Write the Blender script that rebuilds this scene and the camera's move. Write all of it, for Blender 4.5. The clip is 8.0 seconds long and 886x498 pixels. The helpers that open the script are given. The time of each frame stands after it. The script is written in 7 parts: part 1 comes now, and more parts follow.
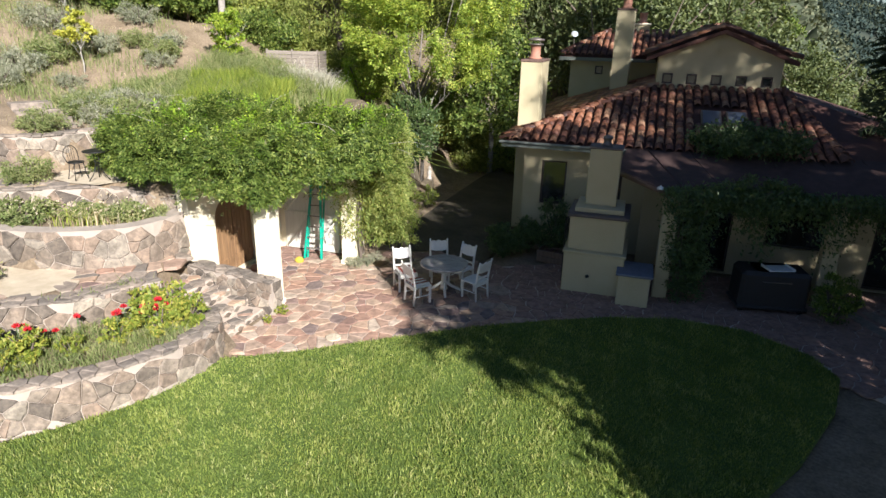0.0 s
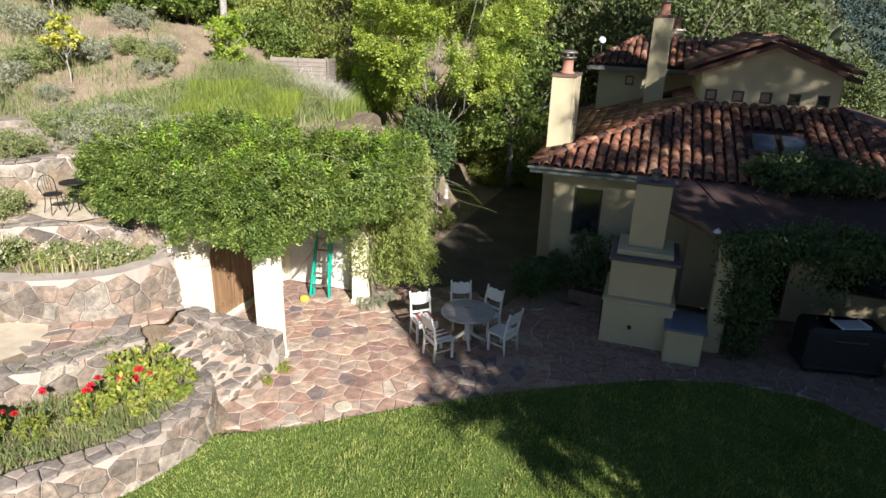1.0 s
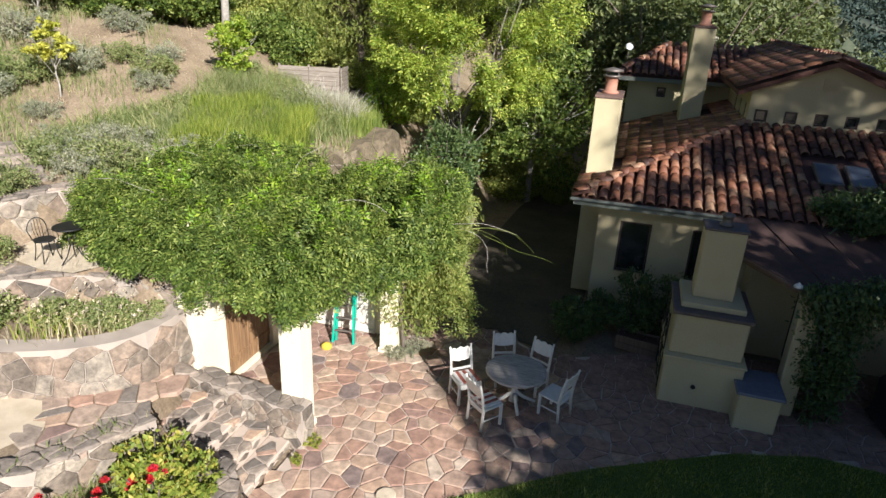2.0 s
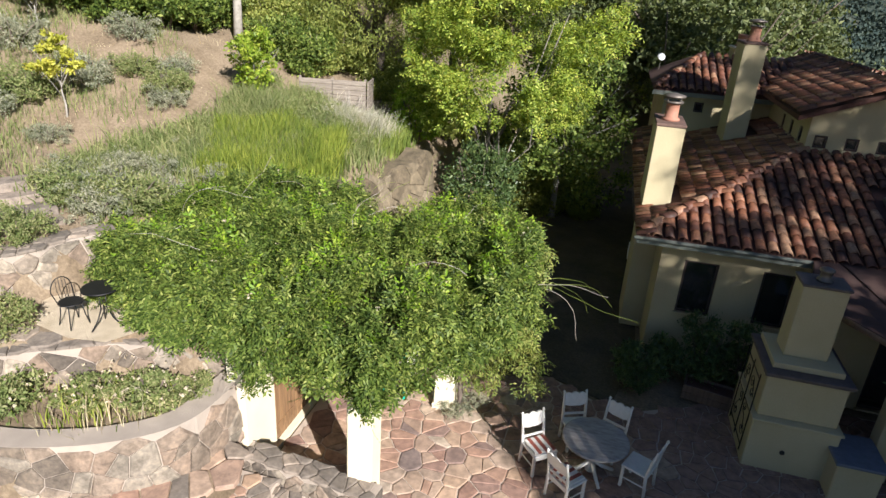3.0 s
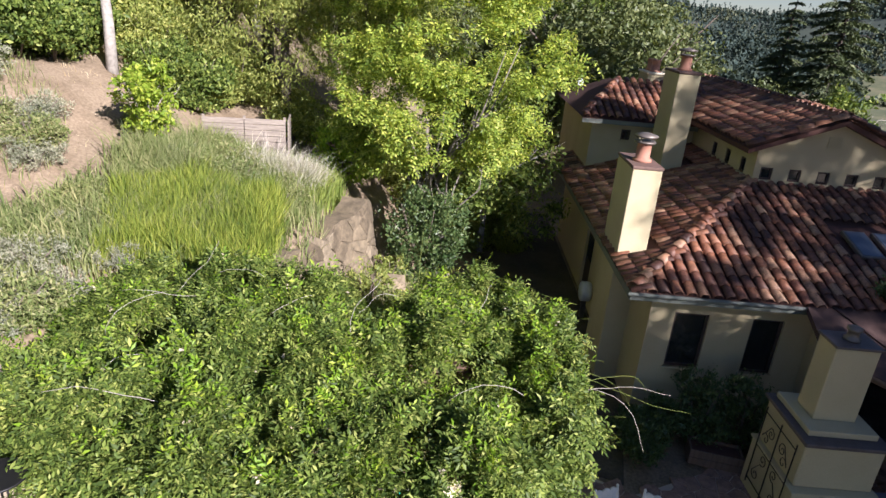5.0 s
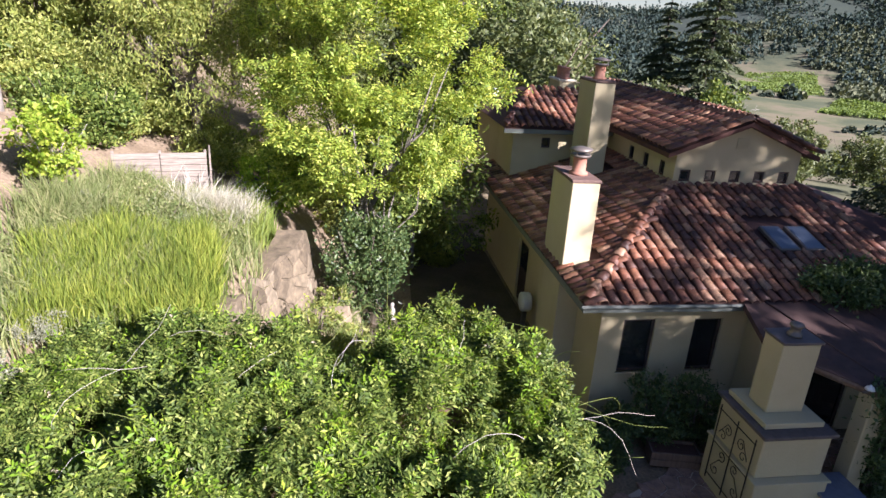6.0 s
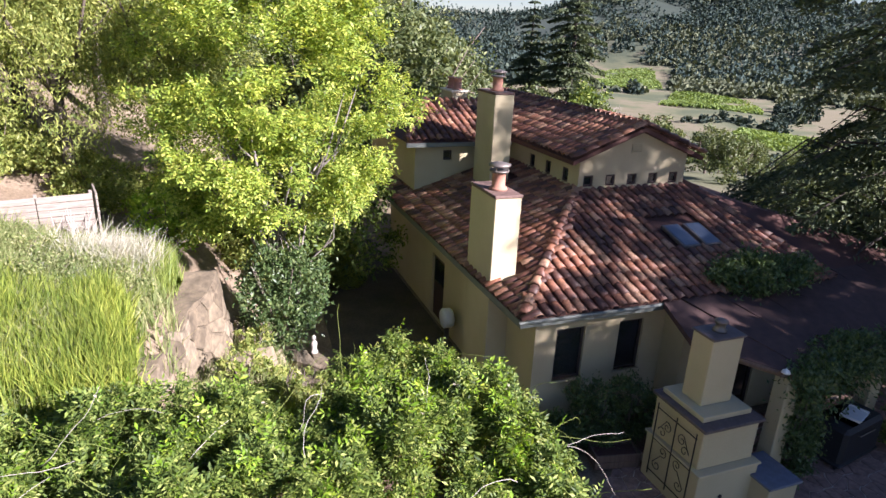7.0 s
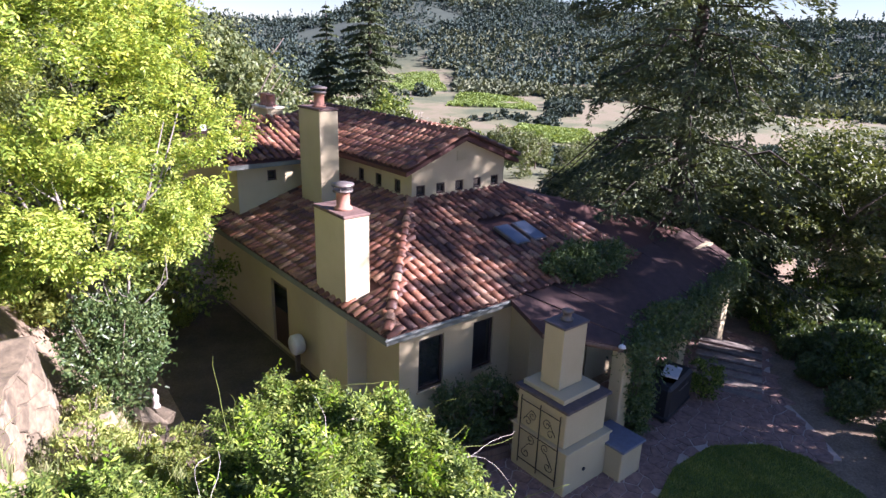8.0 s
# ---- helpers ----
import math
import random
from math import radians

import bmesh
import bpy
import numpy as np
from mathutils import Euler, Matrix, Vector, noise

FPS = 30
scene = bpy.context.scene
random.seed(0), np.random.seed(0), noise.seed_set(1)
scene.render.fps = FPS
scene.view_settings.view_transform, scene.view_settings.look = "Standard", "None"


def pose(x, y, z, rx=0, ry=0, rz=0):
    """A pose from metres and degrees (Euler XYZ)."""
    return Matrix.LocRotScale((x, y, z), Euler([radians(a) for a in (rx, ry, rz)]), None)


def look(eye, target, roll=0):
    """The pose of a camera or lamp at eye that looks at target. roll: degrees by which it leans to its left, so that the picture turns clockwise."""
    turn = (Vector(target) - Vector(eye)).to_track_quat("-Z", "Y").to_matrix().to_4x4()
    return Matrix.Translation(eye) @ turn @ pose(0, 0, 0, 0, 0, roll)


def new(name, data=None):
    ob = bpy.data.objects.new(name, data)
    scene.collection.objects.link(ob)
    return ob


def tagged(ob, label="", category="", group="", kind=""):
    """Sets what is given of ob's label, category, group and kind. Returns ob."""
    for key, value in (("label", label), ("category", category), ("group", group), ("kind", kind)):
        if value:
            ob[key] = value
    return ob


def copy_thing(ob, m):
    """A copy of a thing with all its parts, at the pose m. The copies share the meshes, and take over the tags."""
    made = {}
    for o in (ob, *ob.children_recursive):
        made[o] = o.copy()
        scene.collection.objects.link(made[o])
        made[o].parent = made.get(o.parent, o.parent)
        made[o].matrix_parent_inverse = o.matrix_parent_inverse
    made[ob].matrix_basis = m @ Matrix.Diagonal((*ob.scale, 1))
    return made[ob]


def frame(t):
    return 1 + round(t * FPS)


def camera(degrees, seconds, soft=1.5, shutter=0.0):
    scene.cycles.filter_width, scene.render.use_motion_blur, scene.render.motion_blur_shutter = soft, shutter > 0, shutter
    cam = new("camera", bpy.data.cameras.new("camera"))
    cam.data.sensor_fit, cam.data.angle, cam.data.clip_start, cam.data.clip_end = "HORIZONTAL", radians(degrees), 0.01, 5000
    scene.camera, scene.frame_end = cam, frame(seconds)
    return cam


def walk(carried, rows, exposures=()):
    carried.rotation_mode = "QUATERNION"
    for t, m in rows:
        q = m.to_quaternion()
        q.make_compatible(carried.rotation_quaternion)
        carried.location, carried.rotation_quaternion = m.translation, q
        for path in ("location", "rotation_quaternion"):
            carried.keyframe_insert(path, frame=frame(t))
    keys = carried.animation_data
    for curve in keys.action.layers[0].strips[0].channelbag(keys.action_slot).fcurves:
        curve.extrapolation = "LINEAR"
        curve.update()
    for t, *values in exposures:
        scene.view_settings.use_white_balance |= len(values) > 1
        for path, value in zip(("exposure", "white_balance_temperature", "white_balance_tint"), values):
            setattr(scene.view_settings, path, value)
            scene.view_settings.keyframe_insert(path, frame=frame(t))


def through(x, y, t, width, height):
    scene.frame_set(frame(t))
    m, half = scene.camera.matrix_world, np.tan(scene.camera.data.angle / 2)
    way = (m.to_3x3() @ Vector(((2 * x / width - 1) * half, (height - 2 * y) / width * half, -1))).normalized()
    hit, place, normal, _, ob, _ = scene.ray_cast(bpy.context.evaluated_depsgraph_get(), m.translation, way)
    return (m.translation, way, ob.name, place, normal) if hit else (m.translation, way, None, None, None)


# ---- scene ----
cam = camera(71, 8.0)
PATH = [
    (0, (0.033, -1.706, 6.016), (-2.768, 7.288, 2.661), 1.38),
    (0.5, (-0.354, -0.780, 6.271), (-3.174, 8.187, 2.858), 1.63),
    (1, (-0.985, 0.082, 6.494), (-3.844, 9.011, 3.016), 1.90),
    (1.5, (-1.712, 0.829, 6.756), (-4.503, 9.748, 3.198), 2.17),
    (3, (-4.680, 2.419, 7.712), (-6.915, 11.364, 3.841), 3.69),
    (3.5, (-5.623, 2.918, 7.897), (-7.713, 11.881, 3.986), 4.04),
    (4, (-6.451, 3.405, 8.001), (-8.113, 12.469, 4.116), 4.44),
    (4.5, (-6.941, 3.961, 7.942), (-7.820, 13.191, 4.196), 4.81),
    (6, (-8.344, 4.916, 8.303), (-6.834, 14.158, 4.796), 3.48),
    (6.5, (-8.783, 5.201, 8.475), (-6.520, 14.316, 5.041), 2.33),
    (7, (-9.246, 5.676, 8.522), (-5.852, 14.466, 5.173), 2.53),
    (7.5, (-9.594, 5.996, 8.639), (-4.807, 14.152, 5.387), 2.18),
    (8, (-10.011, 6.231, 8.748), (-3.968, 13.545, 5.587), 1.79),
]
walk(cam, [(t, look(eye, target, roll)) for t, eye, target, roll in PATH],
     [(0, 1.20, 6080, 13), (1.5, 1.12, 6120, 13), (3.5, 1.04, 6180, 14), (4.5, 1.17, 6060, 20), (6.5, 1.9, 5900, 28), (7.5, 2.05, 5830, 31), (8, 2.3, 5740, 36)])

# ---- light ----
SUN_TO = Vector((0.66, -0.75, 0.56)).normalized()      # towards the sun
world = bpy.data.worlds.new("world")
scene.world = world
world.use_nodes = True
wn = world.node_tree.nodes
sky = wn.new("ShaderNodeTexSky")
sky.sky_type = "NISHITA"
sky.sun_disc = False
sky.sun_elevation = math.asin(SUN_TO.z)
sky.sun_rotation = math.atan2(SUN_TO.x, SUN_TO.y)
sky.air_density, sky.dust_density, sky.ozone_density = 1.0, 0.15, 3.0
world.node_tree.links.new(sky.outputs[0], wn["Background"].inputs[0])
wn["Background"].inputs[1].default_value = 0.034
sun_data = bpy.data.lights.new("sun", "SUN")
sun_data.energy, sun_data.angle, sun_data.color = 5.0, radians(0.53), (1.0, 0.94, 0.83)
sun = new("sun", sun_data)
sun.matrix_world = look(SUN_TO * 60, (0, 0, 0))

# ---- materials ----
class Nodes:
    """A small wrapper that adds and joins shader nodes."""

    def __init__(self, name):
        self.mat = bpy.data.materials.new(name)
        self.mat.use_nodes = True
        self.tree = self.mat.node_tree
        self.bsdf = self.tree.nodes["Principled BSDF"]
        self.out = self.tree.nodes["Material Output"]

    def add(self, kind, **values):
        n = self.tree.nodes.new(kind)
        for k, v in values.items():
            if k in n.inputs:
                n.inputs[k].default_value = v
        return n

    def link(self, a, b):
        self.tree.links.new(a, b)

    def coords(self, scale=(1, 1, 1), world_space=False):
        if world_space:
            src = self.add("ShaderNodeNewGeometry").outputs["Position"]
        else:
            src = self.add("ShaderNodeTexCoord").outputs["Object"]
        m = self.add("ShaderNodeMapping", Scale=scale)
        self.link(src, m.inputs["Vector"])
        return m.outputs[0]

    def noise(self, vec, scale, detail=4.0, rough=0.6):
        n = self.add("ShaderNodeTexNoise", Scale=scale, Detail=detail, Roughness=rough)
        self.link(vec, n.inputs["Vector"])
        return n.outputs["Fac"]

    def ramp(self, fac, *stops):
        n = self.add("ShaderNodeValToRGB")
        el = n.color_ramp.elements
        while len(el) < len(stops):
            el.new(0.5)
        for e, (p, c) in zip(el, stops):
            e.position, e.color = p, (c if len(c) == 4 else (*c, 1.0))
        self.link(fac, n.inputs[0])
        return n.outputs[0]

    def mix(self, fac, a, b, blend="MIX"):
        n = self.add("ShaderNodeMix")
        n.data_type, n.blend_type = "RGBA", blend
        for sock, v in ((n.inputs[0], fac), (n.inputs[6], a), (n.inputs[7], b)):
            if isinstance(v, (int, float)):
                sock.default_value = v
            elif isinstance(v, tuple):
                sock.default_value = v if len(v) == 4 else (*v, 1.0)
            else:
                self.link(v, sock)
        return n.outputs[2]

    def bump(self, height, strength=0.3, distance=0.02):
        n = self.add("ShaderNodeBump", Strength=strength, Distance=distance)
        self.link(height, n.inputs["Height"])
        self.link(n.outputs[0], self.bsdf.inputs["Normal"])

    def finish(self, colour, rough=0.8, metal=0.0, spec=None):
        if isinstance(colour, tuple):
            self.bsdf.inputs["Base Color"].default_value = colour if len(colour) == 4 else (*colour, 1.0)
        else:
            self.link(colour, self.bsdf.inputs["Base Color"])
        self.bsdf.inputs["Roughness"].default_value = rough
        self.bsdf.inputs["Metallic"].default_value = metal
        if spec is not None:
            self.bsdf.inputs["Specular IOR Level"].default_value = spec
        return self.mat


def rough_paint(name, base, dark, scale=3.0, bump=0.25, rough=0.85):
    """Plaster, mortar, plain paint: two scales of blotches and a fine relief."""
    n = Nodes(name)
    v = n.coords(world_space=True)
    big, small = n.noise(v, scale * 0.35, 3), n.noise(v, scale * 22, 4)
    c = n.ramp(big, (0.3, dark), (0.7, base))
    c = n.mix(0.12, c, n.ramp(small, (0.3, (0.2, 0.18, 0.14)), (0.75, (1, 1, 1))), "MULTIPLY")
    n.bump(small, bump, 0.01)
    return n.finish(c, rough)


def varied(name, stops, rough=0.8, grain=18.0, bump=0.4, dark=0.35, island=False):
    """Pieces that differ one by one (stone, tile, brick), with grain and stains on each."""
    n = Nodes(name)
    v = n.coords(world_space=True)
    if island:
        r = n.add("ShaderNodeNewGeometry").outputs["Random Per Island"]
    else:
        r = n.add("ShaderNodeObjectInfo").outputs["Random"]
    c = n.ramp(r, *stops)
    fine, stain = n.noise(v, grain, 6, 0.7), n.noise(v, 3.1, 4)
    c = n.mix(1.0, c, n.ramp(fine, (0.25, (1 - dark,) * 3), (0.75, (1.12, 1.1, 1.06))), "MULTIPLY")
    c = n.mix(1.0, c, n.ramp(stain, (0.35, (0.72, 0.72, 0.72)), (0.6, (1, 1, 1))), "MULTIPLY")
    mott = n.noise(v, 6.5, 5, 0.65)
    c = n.mix(1.0, c, n.ramp(mott, (0.32, (0.70, 0.69, 0.68)), (0.52, (1.0, 1.0, 1.0)), (0.72, (1.22, 1.2, 1.16))), "MULTIPLY")
    n.bump(fine, bump, 0.012)
    return n.finish(c, rough)


def leafy(name, stops, rough=0.55, through=0.35, spec=0.35):
    """Leaves: each differs a little, and some light comes through."""
    n = Nodes(name)
    r = n.add("ShaderNodeNewGeometry").outputs["Random Per Island"]
    c = n.ramp(r, *stops)
    v = n.coords(world_space=True)
    c = n.mix(1.0, c, n.ramp(n.noise(v, 1.3, 3), (0.3, (0.72, 0.78, 0.7)), (0.7, (1.15, 1.1, 1.0))), "MULTIPLY")
    n.finish(c, rough, spec=spec)
    t = n.add("ShaderNodeBsdfTranslucent")
    n.link(n.mix(1.0, c, (1.25, 1.2, 0.5), "MULTIPLY"), t.inputs["Color"])
    m = n.add("ShaderNodeMixShader", Fac=through)
    n.link(n.bsdf.outputs[0], m.inputs[1])
    n.link(t.outputs[0], m.inputs[2])
    n.link(m.outputs[0], n.out.inputs["Surface"])
    return n.mat


def plain(name, colour, rough=0.6, metal=0.0, wear=0.25, scale=9.0):
    n = Nodes(name)
    v = n.coords(world_space=True)
    f = n.noise(v, scale, 5)
    lo = tuple(k * (1 - wear) for k in colour[:3])
    c = n.ramp(f, (0.3, lo), (0.7, colour[:3]))
    n.bump(n.noise(v, scale * 8, 3), 0.12, 0.005)
    return n.finish(c, rough, metal)


def planked(name, light, dark, axis_scale=(14, 14, 0.7), rough=0.7):
    """Wood with grain along its length."""
    n = Nodes(name)
    v = n.coords(axis_scale)
    f = n.noise(v, 1.6, 6, 0.65)
    c = n.ramp(f, (0.3, dark), (0.72, light))
    n.bump(f, 0.35, 0.006)
    return n.finish(c, rough)


STUCCO = rough_paint("stucco", (0.53, 0.465, 0.30), (0.465, 0.395, 0.245), 2.2, 0.3, 0.9)
STUCCO_WHITE = rough_paint("white_stucco", (0.80, 0.74, 0.58), (0.72, 0.65, 0.48), 2.5, 0.3, 0.9)
TRIM_DARK = plain("dark_trim", (0.055, 0.035, 0.03), 0.6)
FASCIA = plain("grey_green_fascia", (0.17, 0.19, 0.17), 0.55)
GLASS = Nodes("window_glass").finish((0.018, 0.022, 0.024), 0.08, 0.0, 0.9)
TILE = varied("clay_roof_tile", ((0.0, (0.085, 0.04, 0.031)), (0.35, (0.21, 0.082, 0.05)), (0.7, (0.335, 0.142, 0.078)), (1.0, (0.45, 0.27, 0.17))), 0.55, 26, 0.3, 0.5)
TILE_REST = varied("clay_roof_tile_rest", ((0.0, (0.085, 0.04, 0.031)), (0.35, (0.21, 0.082, 0.05)), (0.7, (0.335, 0.142, 0.078)), (1.0, (0.45, 0.27, 0.17))), 0.55, 26, 0.3, 0.5, True)
DECK = plain("roof_underlay", (0.10, 0.045, 0.035), 0.9)
FELT = plain("brown_roof_felt", (0.085, 0.048, 0.042), 0.9, 0.0, 0.35, 5)
TERRACOTTA = plain("terracotta", (0.40, 0.19, 0.13), 0.75)
CAP_CLAY = plain("weathered_clay_cap", (0.17, 0.105, 0.085), 0.8, 0.0, 0.4, 12)
METAL_CAP = plain("weathered_metal_cap", (0.22, 0.19, 0.17), 0.5, 0.6)
STONE = varied("field_stone", ((0.0, (0.135, 0.115, 0.10)), (0.25, (0.22, 0.18, 0.145)), (0.5, (0.30, 0.225, 0.175)), (0.8, (0.28, 0.245, 0.205)), (1.0, (0.43, 0.37, 0.30))), 0.9, 13, 0.8, 0.4)
CAP_STONE = varied("cap_stone", ((0.0, (0.20, 0.175, 0.155)), (0.5, (0.30, 0.255, 0.22)), (1.0, (0.40, 0.33, 0.275))), 0.9, 15, 0.6, 0.4)
MORTAR = rough_paint("mortar", (0.45, 0.385, 0.33), (0.34, 0.29, 0.25), 5, 0.7, 0.95)
FLAG = varied("flagstone", ((0.0, (0.23, 0.19, 0.185)), (0.12, (0.36, 0.22, 0.175)), (0.35, (0.44, 0.28, 0.21)), (0.6, (0.45, 0.345, 0.28)), (0.85, (0.52, 0.36, 0.26)), (1.0, (0.57, 0.47, 0.385))), 0.85, 11, 0.4, 0.3)
FLAG_JOINT = rough_paint("patio_joint", (0.55, 0.46, 0.39), (0.44, 0.36, 0.30), 4, 0.4, 0.95)
ROCK = varied("cut_rock", ((0.0, (0.145, 0.115, 0.077)), (0.5, (0.225, 0.183, 0.125)), (1.0, (0.30, 0.25, 0.178))), 0.92, 9, 0.9, 0.4)
BARK = plain("grey_brown_bark", (0.17, 0.135, 0.11), 0.95, 0.0, 0.5, 14)
BARK_PALE = plain("pale_bark", (0.42, 0.39, 0.35), 0.9, 0.0, 0.5, 10)
TWIG = plain("dry_twig", (0.46, 0.42, 0.37), 0.9, 0.0, 0.3, 14)
IRON = plain("black_iron", (0.02, 0.02, 0.022), 0.5, 0.4)
WHITE_PAINT = plain("white_painted_wood", (0.78, 0.76, 0.72), 0.5, 0.0, 0.12, 14)
OLD_TABLE = planked("weathered_table_top", (0.52, 0.48, 0.46), (0.22, 0.20, 0.20), (3, 12, 3), 0.6)
LADDER_GREEN = plain("green_fibreglass", (0.0, 0.36, 0.25), 0.45, 0.0, 0.12)
YELLOW = plain("yellow_cloth", (0.55, 0.42, 0.05), 0.8)
DOOR_WOOD = planked("stained_door_wood", (0.33, 0.195, 0.095), (0.14, 0.08, 0.042))
GREY_WOOD = planked("weathered_grey_wood", (0.33, 0.285, 0.24), (0.15, 0.125, 0.105), (1.2, 14, 14), 0.85)
PALE_BOARD = planked("pale_painted_board", (0.62, 0.60, 0.54), (0.50, 0.48, 0.42))
BEAM = planked("dark_beam", (0.20, 0.13, 0.09), (0.10, 0.065, 0.05))
CUSHION = plain("striped_red_cushion", (0.35, 0.10, 0.07), 0.9)
BROWN_SLATE = plain("dark_brown_slate", (0.135, 0.105, 0.10), 0.6, 0.0, 0.4, 7)
BLUE_SLATE = plain("blue_grey_slate", (0.16, 0.18, 0.24), 0.55)
GRAVEL_PALE = rough_paint("pale_gravel", (0.68, 0.58, 0.44), (0.52, 0.43, 0.31), 9, 0.9, 0.97)
BLACK = plain("black_cover", (0.02, 0.02, 0.024), 0.55)
WHITE_DISH = plain("white_enamel", (0.75, 0.77, 0.78), 0.35, 0.0, 0.08)

# ---- mesh tools ----
def mesh_of(name, verts, faces, mats=(), smooth=False):
    me = bpy.data.meshes.new(name)
    me.from_pydata([tuple(v) for v in verts], [], faces)
    for m in mats:
        me.materials.append(m)
    if smooth:
        me.polygons.foreach_set("use_smooth", [True] * len(me.polygons))
    me.update()
    return me


def soup(name, verts, faces, mat):
    """A large triangle or quad mesh straight from numpy arrays."""
    me = bpy.data.meshes.new(name)
    k = faces.shape[1]
    me.vertices.add(len(verts))
    me.vertices.foreach_set("co", np.asarray(verts, np.float32).ravel())
    me.loops.add(faces.size)
    me.loops.foreach_set("vertex_index", faces.astype(np.int32).ravel())
    me.polygons.add(len(faces))
    me.polygons.foreach_set("loop_start", np.arange(0, faces.size, k, dtype=np.int32))
    me.polygons.foreach_set("loop_total", np.full(len(faces), k, np.int32))
    me.materials.append(mat)
    me.update(calc_edges=True)
    return me


def part(name, data, material, parent, label="", kind=""):
    """Links a bmesh or a mesh as ONE mesh object under a thing or under a part."""
    if isinstance(data, bmesh.types.BMesh):
        me = bpy.data.meshes.new(name)
        data.normal_update()
        data.to_mesh(me)
        data.free()
        data = me
    if material is not None and not data.materials:
        data.materials.append(material)
    ob = new(name, data)
    ob.parent = parent
    return tagged(ob, label, kind=kind)


def thing(name, label, category, at=None, group="", kind=""):
    ob = new(name)
    ob.empty_display_size = 0.1
    if at is not None:
        ob.matrix_world = at
    return tagged(ob, label, category, group, kind)


def box(bm, lo, hi, m=None, bevel=0.0):
    """An upright box from corner to corner, turned by m, with its edges broken."""
    c = [(a + b) / 2 for a, b in zip(lo, hi)]
    s = [max(b - a, 1e-4) for a, b in zip(lo, hi)]
    mat = (m or Matrix()) @ Matrix.Translation(c) @ Matrix.Diagonal((*s, 1))
    got = bmesh.ops.create_cube(bm, size=1.0, matrix=mat)
    if bevel:
        edges = list({e for v in got["verts"] for e in v.link_edges})
        bmesh.ops.bevel(bm, geom=edges, offset=bevel, segments=1, affect="EDGES")
    return bm


def boxes(*some, bevel=0.0, m=None):
    bm = bmesh.new()
    for lo, hi in some:
        box(bm, lo, hi, m, bevel)
    return bm


def rod(bm, a, b, r1, r2=None, seg=8):
    """A round bar from a to b."""
    a, b = Vector(a), Vector(b)
    d = b - a
    m = Matrix.Translation((a + b) / 2) @ d.to_track_quat("Z", "Y").to_matrix().to_4x4()
    bmesh.ops.create_cone(bm, cap_ends=True, segments=seg, radius1=r1, radius2=r1 if r2 is None else r2, depth=d.length, matrix=m)
    return bm


def lathe(profile, seg=20, centre=(0, 0, 0)):
    """A turned body: rows of (radius, height)."""
    verts, faces = [], []
    for r, z in profile:
        for k in range(seg):
            a = 2 * math.pi * k / seg
            verts.append((centre[0] + r * math.cos(a), centre[1] + r * math.sin(a), centre[2] + z))
    for i in range(len(profile) - 1):
        for k in range(seg):
            j = (k + 1) % seg
            faces.append((i * seg + k, i * seg + j, (i + 1) * seg + j, (i + 1) * seg + k))
    faces.append(tuple(range((len(profile) - 1) * seg, len(profile) * seg)))
    faces.append(tuple(reversed(range(seg))))
    bm = bmesh.new()
    vs = [bm.verts.new(v) for v in verts]
    for f in faces:
        bm.faces.new([vs[i] for i in f])
    for f in bm.faces:
        f.smooth = len(f.verts) == 4
    return bm


def tube(bm, pts, radii, seg=6):
    """A limb or bent bar through points, tapering."""
    pts = [Vector(p) for p in pts]
    rings = []
    for i, p in enumerate(pts):
        d = (pts[min(i + 1, len(pts) - 1)] - pts[max(i - 1, 0)]).normalized()
        side = d.orthogonal().normalized()
        if rings:
            side = (last - d * last.dot(d)).normalized()
        last = side
        other = d.cross(side)
        r = radii[i] if isinstance(radii, (list, tuple)) else radii
        rings.append([bm.verts.new(p + (side * math.cos(2 * math.pi * k / seg) + other * math.sin(2 * math.pi * k / seg)) * r) for k in range(seg)])
    for a, b in zip(rings, rings[1:]):
        for k in range(seg):
            f = bm.faces.new((a[k], a[(k + 1) % seg], b[(k + 1) % seg], b[k]))
            f.smooth = True
    bm.faces.new(list(reversed(rings[0])))
    bm.faces.new(rings[-1])
    return bm


def clip_cell(poly, p, q):
    """The part of a polygon nearer to p than to q."""
    n = (q[0] - p[0], q[1] - p[1])
    mid = ((p[0] + q[0]) / 2, (p[1] + q[1]) / 2)
    side = [(v[0] - mid[0]) * n[0] + (v[1] - mid[1]) * n[1] for v in poly]
    out = []
    for i, v in enumerate(poly):
        j = (i + 1) % len(poly)
        if side[i] <= 0:
            out.append(v)
        if side[i] * side[j] < 0:
            t = side[i] / (side[i] - side[j])
            out.append((v[0] + t * (poly[j][0] - v[0]), v[1] + t * (poly[j][1] - v[1])))
    return out


def inside(poly, x, y):
    hit = False
    for i in range(len(poly)):
        (x1, y1), (x2, y2) = poly[i], poly[i - 1]
        if (y1 > y) != (y2 > y) and x < (x2 - x1) * (y - y1) / (y2 - y1) + x1:
            hit = not hit
    return hit


